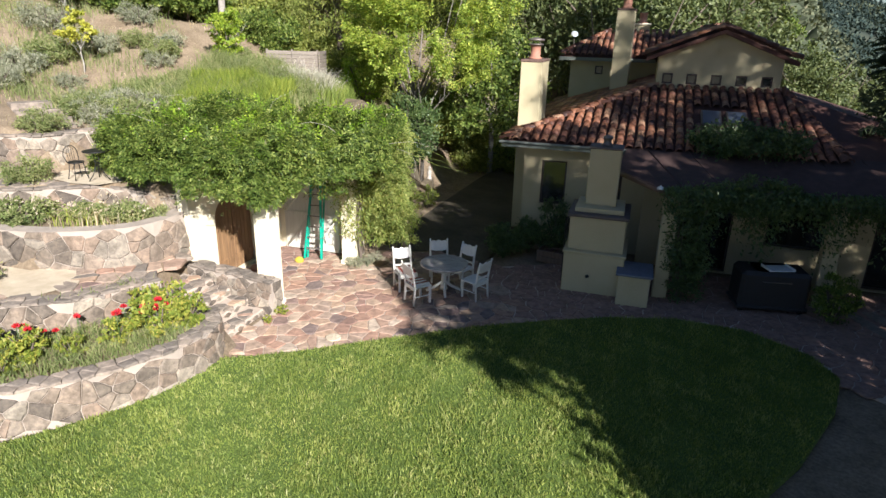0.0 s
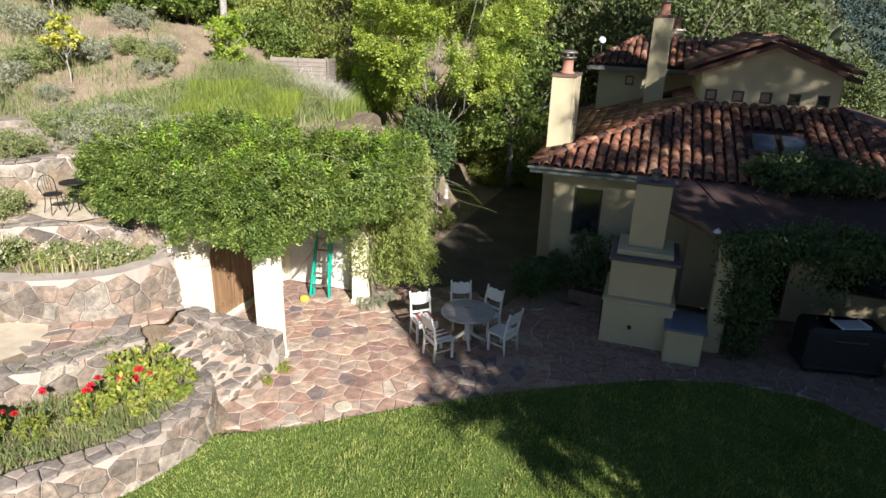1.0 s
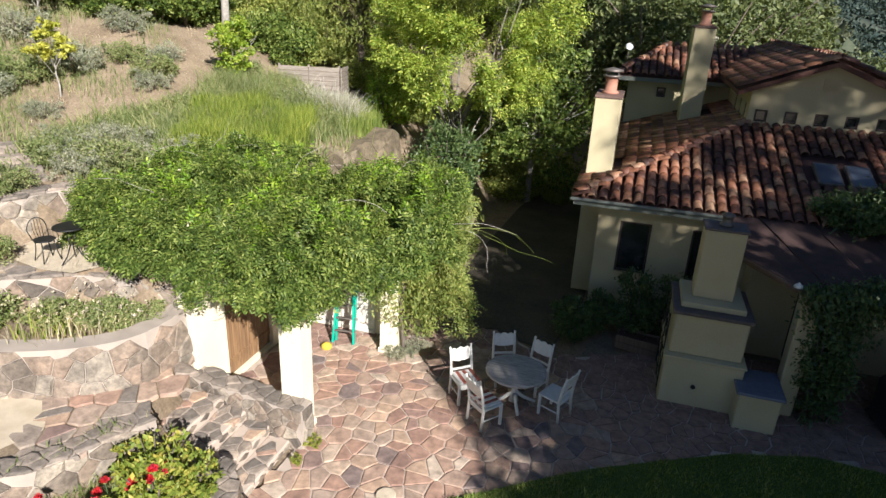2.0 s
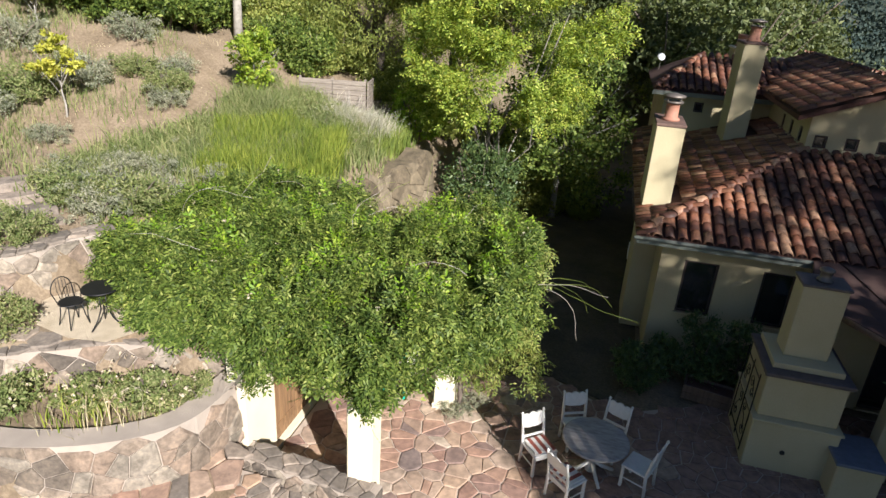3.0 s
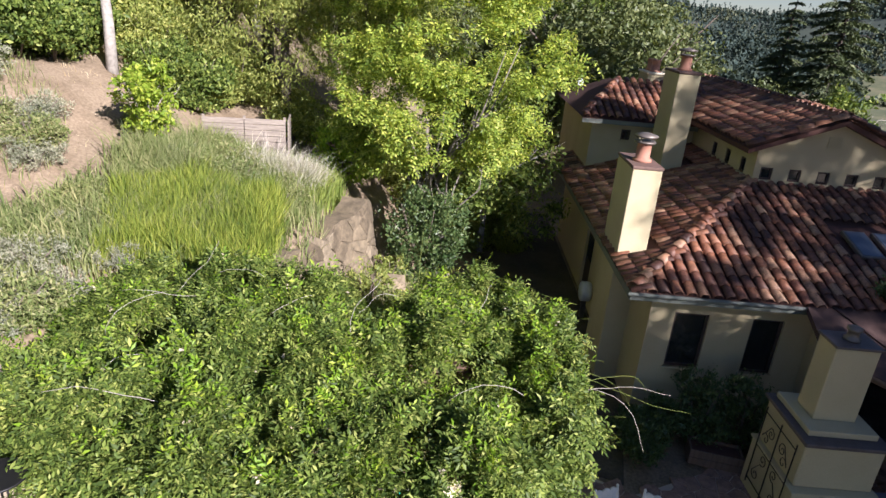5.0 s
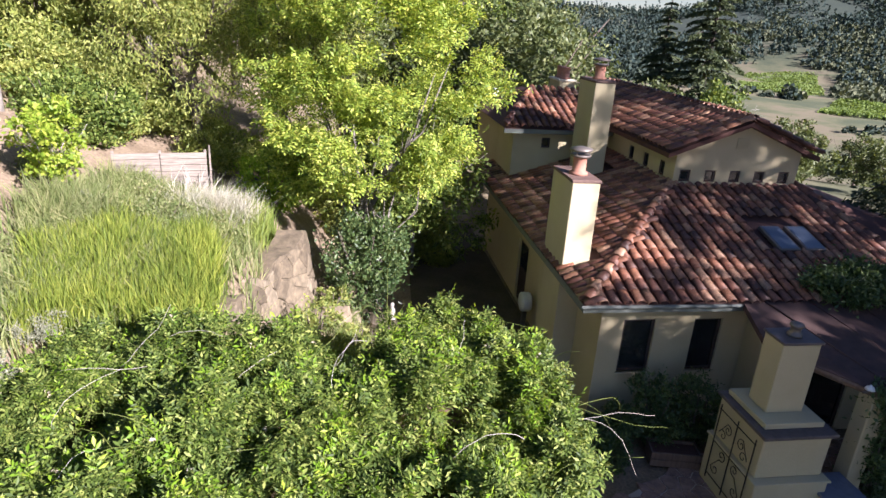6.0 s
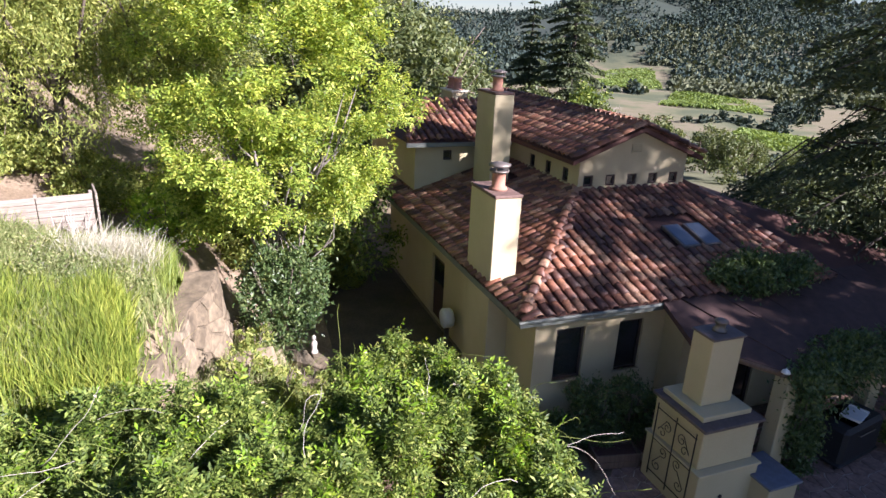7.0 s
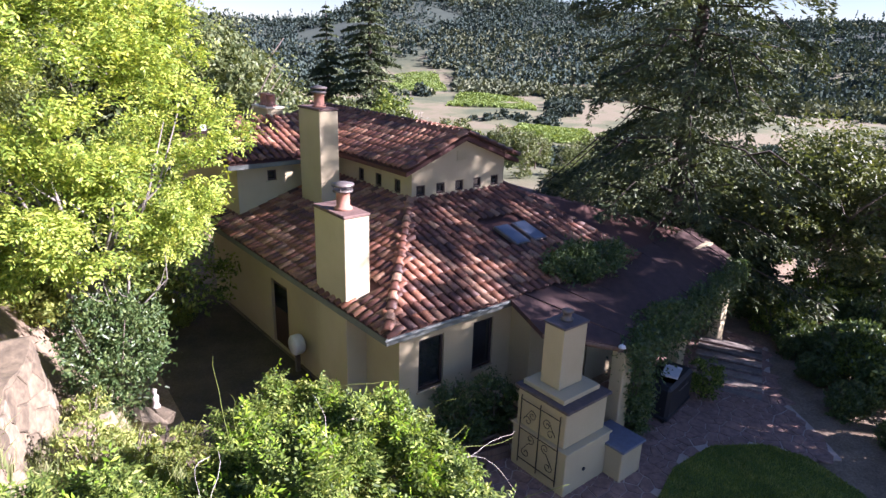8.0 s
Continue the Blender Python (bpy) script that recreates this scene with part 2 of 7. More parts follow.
def cells(rng, x0, x1, y0, y1, size, jitter=0.42, keep=None):
    """Irregular stones that fill a rectangle: jittered rows, each cell cut by its neighbours."""
    nx, ny = max(1, round((x1 - x0) / size)), max(1, round((y1 - y0) / size))
    sx, sy = (x1 - x0) / nx, (y1 - y0) / ny
    seeds = {}
    for i in range(-1, nx + 1):
        for j in range(-1, ny + 1):
            off = 0.5 if j % 2 else 0.0
            seeds[i, j] = (x0 + (i + 0.5 + off * 0.8 + rng.uniform(-jitter, jitter)) * sx, y0 + (j + 0.5 + rng.uniform(-jitter, jitter)) * sy)
    out = []
    for (i, j), p in seeds.items():
        if not (x0 <= p[0] <= x1 and y0 <= p[1] <= y1) or (keep and not keep(*p)):
            continue
        poly = [(p[0] - 2 * size, p[1] - 2 * size), (p[0] + 2 * size, p[1] - 2 * size), (p[0] + 2 * size, p[1] + 2 * size), (p[0] - 2 * size, p[1] + 2 * size)]
        for a in range(-2, 3):
            for b in range(-2, 3):
                q = seeds.get((i + a, j + b))
                if q and (a or b):
                    poly = clip_cell(poly, p, q)
        poly = [(min(max(x, x0), x1), min(max(y, y0), y1)) for x, y in poly]
        out.append((p, poly))
    return out


def stone_mesh(rng, poly, c, gap, depth, bulge, mat, place):
    """One stone from its outline: sunk back edge, front edge, and a raised, uneven face. place(u, v, w) puts it in the world."""
    clean = []
    for v in poly:
        if not clean or math.hypot(v[0] - clean[-1][0], v[1] - clean[-1][1]) > 0.035:
            clean.append(v)
    if len(clean) > 2 and math.hypot(clean[0][0] - clean[-1][0], clean[0][1] - clean[-1][1]) < 0.035:
        clean.pop()
    if len(clean) < 3:
        return None
    c = (sum(v[0] for v in clean) / len(clean), sum(v[1] for v in clean) / len(clean))

    def ring(shrink, w, wob=0.0):
        out = []
        for x, y in clean:
            d = max(math.hypot(x - c[0], y - c[1]), 1e-6)
            k = max(0.15, 1 - shrink / d)
            out.append((c[0] + (x - c[0]) * k, c[1] + (y - c[1]) * k, w + rng.uniform(-wob, wob)))
        return out
    n = len(clean)
    rows = [ring(gap, -depth), ring(gap, bulge * 0.35, bulge * 0.1), ring(gap + max(0.02, bulge * 0.9), bulge, bulge * 0.2)]
    verts = [place(*v) for r in rows for v in r] + [place(c[0], c[1], bulge * 1.05)]
    faces = []
    for a in range(2):
        for k in range(n):
            faces.append((a * n + k, a * n + (k + 1) % n, (a + 1) * n + (k + 1) % n, (a + 1) * n + k))
    faces += [(2 * n + k, 2 * n + (k + 1) % n, 3 * n) for k in range(n)]
    return mesh_of("stone", verts, faces, (mat,))


# leaves, blades and limbs
def leaf_soup(name, centres, out, size, mat, seed, width=0.5, droop=0.25, spread=0.9):
    """Many small folded leaves: at each centre one leaf that leans about the direction out."""
    rng = np.random.default_rng(seed)
    n = len(centres)
    d = out + rng.normal(0, spread, (n, 3))
    d[:, 2] -= droop
    d /= np.linalg.norm(d, axis=1)[:, None] + 1e-9
    side = np.cross(d, rng.normal(0, 1, (n, 3)))
    side /= np.linalg.norm(side, axis=1)[:, None] + 1e-9
    up = np.cross(side, d)
    s = size * rng.uniform(0.6, 1.35, (n, 1))
    w = s * width * 0.5
    base, tip = centres - d * s * 0.5, centres + d * s * 0.5
    mid = centres + up * s * 0.02
    left, right = mid + side * w + up * w * 0.35, mid - side * w + up * w * 0.35
    verts = np.stack([base, left, tip, right], 1).reshape(-1, 3)
    i = np.arange(n)[:, None] * 4
    faces = np.concatenate([i + [0, 1, 2], i + [0, 2, 3]], 1).reshape(-1, 3)
    return soup(name, verts, faces, mat)


def blade_soup(name, feet, height, width, lean, mat, seed, bend=0.4):
    """Grass or stalks: thin two-piece blades that stand on their feet."""
    rng = np.random.default_rng(seed)
    n = len(feet)
    a = rng.uniform(0, 2 * math.pi, n)
    side = np.stack([np.cos(a), np.sin(a), np.zeros(n)], 1)
    b = rng.uniform(0, 2 * math.pi, n)
    lean_v = np.stack([np.cos(b), np.sin(b), np.zeros(n)], 1) * rng.uniform(0, 1, (n, 1)) * lean
    h = (height * rng.uniform(0.55, 1.25, n))[:, None]
    w = width * rng.uniform(0.6, 1.3, (n, 1))
    top = np.array([0, 0, 1.0])
    m = feet + (top + lean_v * bend) * h * 0.55
    t = feet + (top * 0.95 + lean_v * 1.3) * h
    verts = np.stack([feet - side * w, feet + side * w, m + side * w * 0.8, m - side * w * 0.8, t], 1).reshape(-1, 3)
    i = np.arange(n)[:, None] * 5
    faces = np.concatenate([i + [0, 1, 2], i + [0, 2, 3], i + [3, 2, 4]], 1).reshape(-1, 3)
    return soup(name, verts, faces, mat)


def cloud(seed, lobes, n, shell=0.55):
    """Leaf places on lumpy lobes (x, y, z, rx, ry, rz), mostly near the surface, with gaps between clumps."""
    rng = np.random.default_rng(seed)
    lobes = np.array(lobes, float)
    area = (lobes[:, 3] * lobes[:, 4] + lobes[:, 4] * lobes[:, 5] + lobes[:, 3] * lobes[:, 5])
    pick = rng.choice(len(lobes), n // 40 + 1, p=area / area.sum())
    d = rng.normal(0, 1, (len(pick), 3))
    d /= np.linalg.norm(d, axis=1)[:, None]
    r = shell + (1.08 - shell) * rng.uniform(0, 1, (len(pick), 1)) ** 0.6
    mid = lobes[pick, :3] + d * lobes[pick, 3:] * r
    who = rng.integers(0, len(pick), n)
    spread = (lobes[pick, 3:].mean(1) * 0.16)[who][:, None]
    p = mid[who] + rng.normal(0, 1, (n, 3)) * spread * np.array([1.1, 1.1, 0.8])
    return p, d[who]


def spray_soup(name, centres, out, size, mat, seed, pairs=3, width=0.4, droop=0.2, spread=0.6, fold=0.3):
    """Feathery sprays: at each centre a stalk with paired leaflets and one at the tip."""
    rng = np.random.default_rng(seed)
    n = len(centres)
    d = out + rng.normal(0, spread, (n, 3))
    d[:, 2] -= droop
    d /= np.linalg.norm(d, axis=1)[:, None] + 1e-9
    side = np.cross(d, np.array([0, 0, 1.0]) + rng.normal(0, 0.35, (n, 3)))
    side /= np.linalg.norm(side, axis=1)[:, None] + 1e-9
    up = np.cross(side, d)
    size = size * rng.uniform(0.65, 1.3, (n, 1))
    rows = [(0.5, 0.0, 0.42)]
    for k in range(pairs):
        t = -0.4 + 0.75 * k / max(1, pairs - 1)
        rows += [(t, 1.0, 0.4), (t, -1.0, 0.4)]
    vs = []
    for t, sgn, ln in rows:
        ax = d * (1.0 if sgn == 0 else 0.45) + side * sgn * 0.9 - up * fold * abs(sgn) + rng.normal(0, 0.16, (n, 3))
        ax /= np.linalg.norm(ax, axis=1)[:, None]
        wv = np.cross(ax, up)
        wv /= np.linalg.norm(wv, axis=1)[:, None] + 1e-9
        l = size * ln * rng.uniform(0.8, 1.2, (n, 1))
        b = centres + d * size * t
        m = b + ax * l * 0.5
        h = np.cross(wv, ax) * l * 0.07
        vs.append(np.stack([b, m + wv * l * width * 0.5 + h, b + ax * l, m - wv * l * width * 0.5 + h], 1))
    verts = np.concatenate(vs).reshape(-1, 3)
    i = np.arange(n * len(rows))[:, None] * 4
    faces = np.concatenate([i + [0, 1, 2], i + [0, 2, 3]], 1).reshape(-1, 3)
    return soup(name, verts, faces, mat)

# ---- ground ----
def smooth(a, b, v):
    t = min(max((v - a) / (b - a), 0.0), 1.0)
    return t * t * (3 - 2 * t)


LAWN_EDGE = [(-7.02, 6.86), (-5.9, 7.5), (-4.9, 8.3), (-4.0, 8.95), (-3.2, 9.55), (-2.4, 10.1), (-1.4, 10.65), (-0.2, 11.3), (1.3, 11.75), (2.7, 11.65), (3.75, 10.95), (4.1, 10.1), (3.75, 8.9), (2.9, 7.2), (1.9, 5.7)]
LAWN = LAWN_EDGE + [(1.0, 4.6), (0.2, 3.2), (-0.6, 1.6), (-2.5, 0.6), (-6.0, 0.4), (-9.0, 1.2), (-9.6, 2.6), (-8.6, 3.5), (-8.0, 4.2), (-7.45, 5.0), (-7.05, 5.9)]
BED = [(-7.25, 7.3), (-7.1, 6.6), (-7.3, 5.9), (-7.8, 5.1), (-8.5, 4.25), (-9.6, 3.3), (-11.2, 2.4), (-12.5, 4.2), (-10.4, 5.4), (-9.55, 6.0), (-9.1, 6.9), (-8.85, 7.6), (-8.2, 7.7)]
PATH_UP = [(-8.85, 7.6), (-9.1, 6.9), (-9.55, 6.0), (-10.4, 5.4), (-12.5, 4.2), (-14.5, 3.0), (-16, 5.0), (-13.2, 6.9), (-11.5, 7.2), (-10.3, 7.7), (-9.6, 8.4), (-9.55, 9.3)]
BED_UP = [(-9.5, 9.5), (-9.6, 8.4), (-10.3, 7.7), (-11.5, 7.2), (-13.2, 6.9), (-16, 5.0), (-15.2, 7.2), (-12.6, 8.2), (-11.7, 8.8), (-11.2, 9.25), (-9.6, 9.65)]
SEAT = [(-9.6, 9.65), (-11.2, 9.25), (-11.7, 8.8), (-12.6, 8.2), (-15.2, 7.2), (-15.0, 9.0), (-13.3, 9.5), (-13.2, 10.2), (-12.8, 10.8), (-12.8, 13.0), (-9.6, 13.0)]
TERRACES = ((BED, 0.62), (PATH_UP, 1.12), (BED_UP, 1.85), (SEAT, 2.5))


def ground_z(x, y):
    """The height of the ground sheet."""
    if x < -7 and y < 13.4:
        for poly, z in TERRACES:
            if inside(poly, x, y):
                return z
    r = math.hypot(x + 2, y - 10)
    az = math.degrees(math.atan2(x + 2, y - 10))
    valley = smooth(4, 19, az) * (1 - smooth(120, 150, az))
    z = -0.05
    if x < -7:
        yy = max(y, 13.0)
        yy = yy if yy < 18 else 18 + (yy - 18) * 0.18
        hill = -4.37 - 0.237 * max(x, -40) + 0.345 * yy + 0.1 * noise.noise((x * 0.35, y * 0.35, 0))
        hill -= smooth(15.5, 18.5, y) * (0.72 * smooth(-16.9, -14.2, x) + 0.25 * smooth(-13.5, -10.8, x))
        if y > 13.3:
            bank = 0.55 * smooth(-6.6, -8.7, x) + 0.45 * smooth(-9.8, -10.2, x)
            z = hill * (bank if y < 19 else bank + (smooth(-7.0, -10.9, x) - bank) * smooth(19, 21, y))
        elif x < -9.6:
            z = hill * smooth(1.0, 5.0, y)
    far = max(0.0, r - 24)
    z += (1 - valley) * 0.27 * min(far, 260) * smooth(-130, -95, az) * (1 - smooth(95, 130, az))
    z -= valley * 26 * smooth(16, 190, r)
    if r > 60:
        lump = noise.noise((x / 240, y / 240, 1.7)) + 0.5 * noise.noise((x / 90, y / 90, 4.2))
        z += smooth(560, 1250, r) * (52 + 62 * smooth(27, 35, az) - 26 * smooth(42, 52, az) - 16 * smooth(52, 68, az) + 20 * lump) * (0.25 + 0.75 * valley)
        z += smooth(60, 140, r) * 3 * noise.noise((x / 40, y / 40, 0.5))
        z += smooth(480, 760, r) * valley * (24 * (0.5 - abs(noise.noise((x / 210, y / 210, 7.3)))) - 8 * abs(noise.noise((x / 70, y / 70, 3.1))))
    return z


def graded(lo, hi, step, far, growth=1.16):
    """Even steps from lo to hi, then ever wider ones out to far on both sides."""
    mid = list(np.arange(lo, hi + 1e-6, step))
    a, b, d = [], [], step
    while (hi if not b else b[-1]) < far:
        d *= growth
        b.append((b[-1] if b else hi) + d)
        a.append((a[-1] if a else lo) - d)
    return a[::-1] + mid + b


GX, GY = graded(-19, 10, 0.25, 1900), graded(0, 27, 0.25, 1900)
gv = [(x, y, ground_z(x, y) - (0.02 if r_in else 0.0)) for y in GY for x in GX for r_in in (inside(LAWN, x, y),)]
gw = len(GX)
gf = [(j * gw + i, j * gw + i + 1, (j + 1) * gw + i + 1, (j + 1) * gw + i) for j in range(len(GY) - 1) for i in range(gw - 1)]


def ground_material():
    n = Nodes("dry_soil_and_grass")
    v = n.coords(world_space=True)
    big, mid, fine = n.noise(v, 0.22, 4), n.noise(v, 1.4, 5), n.noise(v, 16, 6, 0.7)
    soil = n.ramp(fine, (0.25, (0.155, 0.112, 0.08)), (0.5, (0.255, 0.195, 0.132)), (0.8, (0.385, 0.31, 0.22)))
    litter = n.ramp(fine, (0.3, (0.10, 0.075, 0.05)), (0.7, (0.27, 0.20, 0.13)))
    near = n.mix(n.ramp(mid, (0.42, (0, 0, 0)), (0.62, (1, 1, 1))), soil, litter)
    sep = n.add("ShaderNodeSeparateXYZ")
    n.link(v, sep.inputs[0])
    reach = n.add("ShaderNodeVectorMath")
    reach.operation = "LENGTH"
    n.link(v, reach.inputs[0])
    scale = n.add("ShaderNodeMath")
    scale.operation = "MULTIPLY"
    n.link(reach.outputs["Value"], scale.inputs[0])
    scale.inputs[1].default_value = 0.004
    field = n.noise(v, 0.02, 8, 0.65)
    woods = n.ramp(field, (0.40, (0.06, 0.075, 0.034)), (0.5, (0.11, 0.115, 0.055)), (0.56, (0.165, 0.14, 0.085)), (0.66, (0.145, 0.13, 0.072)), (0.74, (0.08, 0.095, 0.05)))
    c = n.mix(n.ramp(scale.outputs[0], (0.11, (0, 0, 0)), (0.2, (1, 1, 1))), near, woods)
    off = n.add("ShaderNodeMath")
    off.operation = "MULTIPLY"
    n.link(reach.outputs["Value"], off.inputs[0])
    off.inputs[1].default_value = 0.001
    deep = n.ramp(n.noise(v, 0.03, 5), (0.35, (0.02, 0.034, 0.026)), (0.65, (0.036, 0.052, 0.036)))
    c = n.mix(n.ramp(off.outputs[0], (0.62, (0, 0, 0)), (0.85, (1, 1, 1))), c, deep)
    n.bump(fine, 0.6, 0.03)
    return n.finish(c, 0.95)


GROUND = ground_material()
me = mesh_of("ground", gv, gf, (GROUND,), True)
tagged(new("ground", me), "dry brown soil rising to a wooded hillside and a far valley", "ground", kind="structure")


def grass_material():
    n = Nodes("lawn_turf")
    v = n.coords(world_space=True)
    c = n.ramp(n.noise(v, 0.8, 4), (0.3, (0.08, 0.13, 0.022)), (0.7, (0.14, 0.20, 0.04)))
    f = n.noise(v, 40, 4)
    c = n.mix(0.6, c, n.ramp(f, (0.3, (0.3, 0.35, 0.2)), (0.7, (1.2, 1.2, 1.0))), "MULTIPLY")
    n.bump(f, 0.8, 0.03)
    return n.finish(c, 0.9)


def flat_poly(name, poly, z, mat, thick=0.0):
    bm = bmesh.new()
    top = [bm.verts.new((x, y, z)) for x, y in poly]
    f = bm.faces.new(top)
    f.normal_update()
    if f.normal.z < 0:
        f.normal_flip()
    if thick:
        low = [bm.verts.new((x, y, z - thick)) for x, y in poly]
        for i in range(len(poly)):
            j = (i + 1) % len(poly)
            bm.faces.new((top[i], low[i], low[j], top[j]))
        bmesh.ops.recalc_face_normals(bm, faces=bm.faces)
    bmesh.ops.triangulate(bm, faces=[f for f in bm.faces if len(f.verts) > 4])
    me = bpy.data.meshes.new(name)
    bm.to_mesh(me)
    bm.free()
    me.materials.append(mat)
    return me


lawn = tagged(new("lawn", flat_poly("lawn", LAWN, 0.062, grass_material(), 0.11)), "mown green lawn with a curved edge", "lawn", kind="structure")
PATIO = [(-7.3, 7.2)] + LAWN_EDGE[1:12] + [(4.75, 9.6), (5.6, 10.6), (6.6, 12.0), (9.0, 13.2), (9.2, 14.6), (7.6, 15.0), (0.2, 15.0), (-1.6, 14.4), (-3.6, 13.4), (-5.0, 14.2), (-7.0, 13.1), (-9.35, 13.1), (-9.35, 9.5), (-7.25, 9.2)]
DRIVE = [(-6.75, 13.7), (-5.1, 14.3), (-3.7, 13.7), (-3.2, 15.9), (-3.15, 21.0), (-3.2, 30.0), (-5.6, 30.0), (-6.3, 24.0), (-6.6, 19.0)]


def drive_material():
    n = Nodes("shade_darkened_drive_earth")
    v = n.coords(world_space=True)
    fine, mid = n.noise(v, 22, 6, 0.7), n.noise(v, 0.9, 4)
    # Earth tones set darker than the soil around, to deepen the drive's shade.
    c = n.ramp(fine, (0.3, (0.055, 0.045, 0.034)), (0.6, (0.10, 0.085, 0.064)), (0.85, (0.19, 0.16, 0.12)))
    c = n.mix(1.0, c, n.ramp(mid, (0.35, (0.65, 0.65, 0.62)), (0.65, (1.15, 1.1, 1.0))), "MULTIPLY")
    n.bump(fine, 0.6, 0.02)
    return n.finish(c, 0.95)


tagged(new("drive", flat_poly("drive", DRIVE, -0.02, drive_material(), 0.1)), "packed earth drive beside the house, darkened for shade", "drive", kind="structure")
patio = tagged(new("patio", flat_poly("patio", PATIO, 0.0, FLAG_JOINT, 0.12)), "flagstone patio with pale joints round the lawn", "patio", kind="structure")

# ---- the house ----
def wall_boxes(bm, along, lo, hi, face0, face1, z0, z1, holes=()):
    """A wall with openings as one connected body. along 'x': runs from lo to hi in x, between face0 and face1 in y."""
    us = sorted({lo, hi, *(h[0] for h in holes), *(h[1] for h in holes)})
    zs = sorted({z0, z1, *(h[2] for h in holes), *(h[3] for h in holes)})
    made = {}

    def vert(i, k, f):
        if (i, k, f) not in made:
            d = face1 if f else face0
            made[i, k, f] = bm.verts.new((us[i], d, zs[k]) if along == "x" else (d, us[i], zs[k]))
        return made[i, k, f]

    def solid(i, k):
        if not (0 <= i < len(us) - 1 and 0 <= k < len(zs) - 1):
            return False
        u, z = (us[i] + us[i + 1]) / 2, (zs[k] + zs[k + 1]) / 2
        return not any(h[0] < u < h[1] and h[2] < z < h[3] for h in holes)
    fresh = []
    for i in range(len(us) - 1):
        for k in range(len(zs) - 1):
            if not solid(i, k):
                continue
            for f in (0, 1):
                fresh.append(bm.faces.new((vert(i, k, f), vert(i + 1, k, f), vert(i + 1, k + 1, f), vert(i, k + 1, f))))
            for di, dk, (p, q) in ((-1, 0, ((i, k), (i, k + 1))), (1, 0, ((i + 1, k), (i + 1, k + 1))), (0, -1, ((i, k), (i + 1, k))), (0, 1, ((i, k + 1), (i + 1, k + 1)))):
                if not solid(i + di, k + dk):
                    fresh.append(bm.faces.new((vert(*p, 0), vert(*q, 0), vert(*q, 1), vert(*p, 1))))
    bmesh.ops.recalc_face_normals(bm, faces=fresh)


def window(parent, along, a, b, z0, z1, face, out, deep=0.1, bars=0, lit=False):
    """A window in a wall opening: frame, glass, sill. out: +1 or -1, the side that faces outdoors."""
    w = part("window", bpy.data.meshes.new("window_reveal"), None, parent)
    f, inner = 0.05, face - out * deep
    p = (lambda u, v, z: (u, v, z)) if along == "x" else (lambda u, v, z: (v, u, z))

    def bx(bm, u0, u1, v0, v1, s, t):
        lo, hi = p(u0, min(v0, v1), s), p(u1, max(v0, v1), t)
        box(bm, lo, hi)
    bm = bmesh.new()
    v0, v1 = inner, inner + out * 0.05
    bx(bm, a, a + f, v0, v1, z0, z1)
    bx(bm, b - f, b, v0, v1, z0, z1)
    bx(bm, a + f, b - f, v0, v1, z1 - f, z1)
    bx(bm, a + f, b - f, v0, v1, z0, z0 + f)
    for k in range(bars):
        m = z0 + (z1 - z0) * (k + 1) / (bars + 1)
        bx(bm, a + f, b - f, v0 + out * 0.01, v1 - out * 0.01, m - 0.015, m + 0.015)
    part("window_frame", bm, TRIM_DARK, w)
    bm = bmesh.new()
    bx(bm, a + f, b - f, inner - out * 0.002, inner + out * 0.012, z0 + f, z1 - f)
    part("pane", bm, GLASS, w)
    bm = bmesh.new()
    bx(bm, a - 0.04, b + 0.04, face - out * deep, face + out * 0.05, z0 - 0.04, z0)
    part("window_sill", bm, STUCCO, w)
    return w


# a pitched plane of barrel tiles: origin at its eave's start, u along the eave, v up the slope
def half_tile(length=0.42, r0=0.105, r1=0.085, seg=6, thick=0.014):
    verts, faces = [], []
    for y, r, lift in ((0.0, r0, 0.02), (length, r1, 0.0)):
        for q in (r, r - thick):
            for k in range(seg + 1):
                a = math.pi * k / seg
                verts.append((-q * math.cos(a), y, lift + q * math.sin(a) * 0.8))
    n = seg + 1
    for k in range(seg):
        faces.append((k, k + 1, 2 * n + k + 1, 2 * n + k))
        faces.append((k + 1, k, n + k, n + k + 1))
    me = mesh_of("tile", verts, faces, (TILE,), False)
    me.polygons.foreach_set("use_smooth", [i % 2 == 0 for i in range(len(me.polygons))])
    return me


TILE_MESH = half_tile()
TILE_V = np.array([v.co[:] for v in TILE_MESH.vertices])
TILE_F = np.array([p.vertices[:] for p in TILE_MESH.polygons])
COL, ROW = 0.255, 0.36


def tile_places(rng, origin, u, v, keep, nu, nv):
    """Poses of all tiles of a roof plane whose eave foot lies at origin."""
    u, v = Vector(u).normalized(), Vector(v).normalized()
    n = u.cross(v).normalized()
    if n.z < 0:
        n = -n
    out = []
    for i in range(nu):
        for j in range(nv):
            p = Vector(origin) + u * ((i + 0.5) * COL) + v * (j * ROW)
            if not keep(p.x, p.y):
                continue
            m = Matrix((u, v, n)).transposed().to_4x4()
            m.translation = p + n * (0.03 + rng.uniform(0, 0.012)) + u * rng.uniform(-0.012, 0.012) + v * rng.uniform(-0.02, 0.02)
            out.append(m @ Matrix.Rotation(rng.uniform(-0.03, 0.03), 4, "Z") @ Matrix.Rotation(0.02, 4, "X"))
    return out


def joined_tiles(name, poses, parent):
    if not poses:
        return
    vs = np.concatenate([TILE_V @ np.array(m.to_3x3()).T + np.array(m.translation) for m in poses])
    k = np.arange(len(poses))[:, None, None] * len(TILE_V)
    part(name, soup(name, vs, (TILE_F[None] + k).reshape(-1, 4), TILE_REST), None, parent, "weathered clay tiles", "stuff")


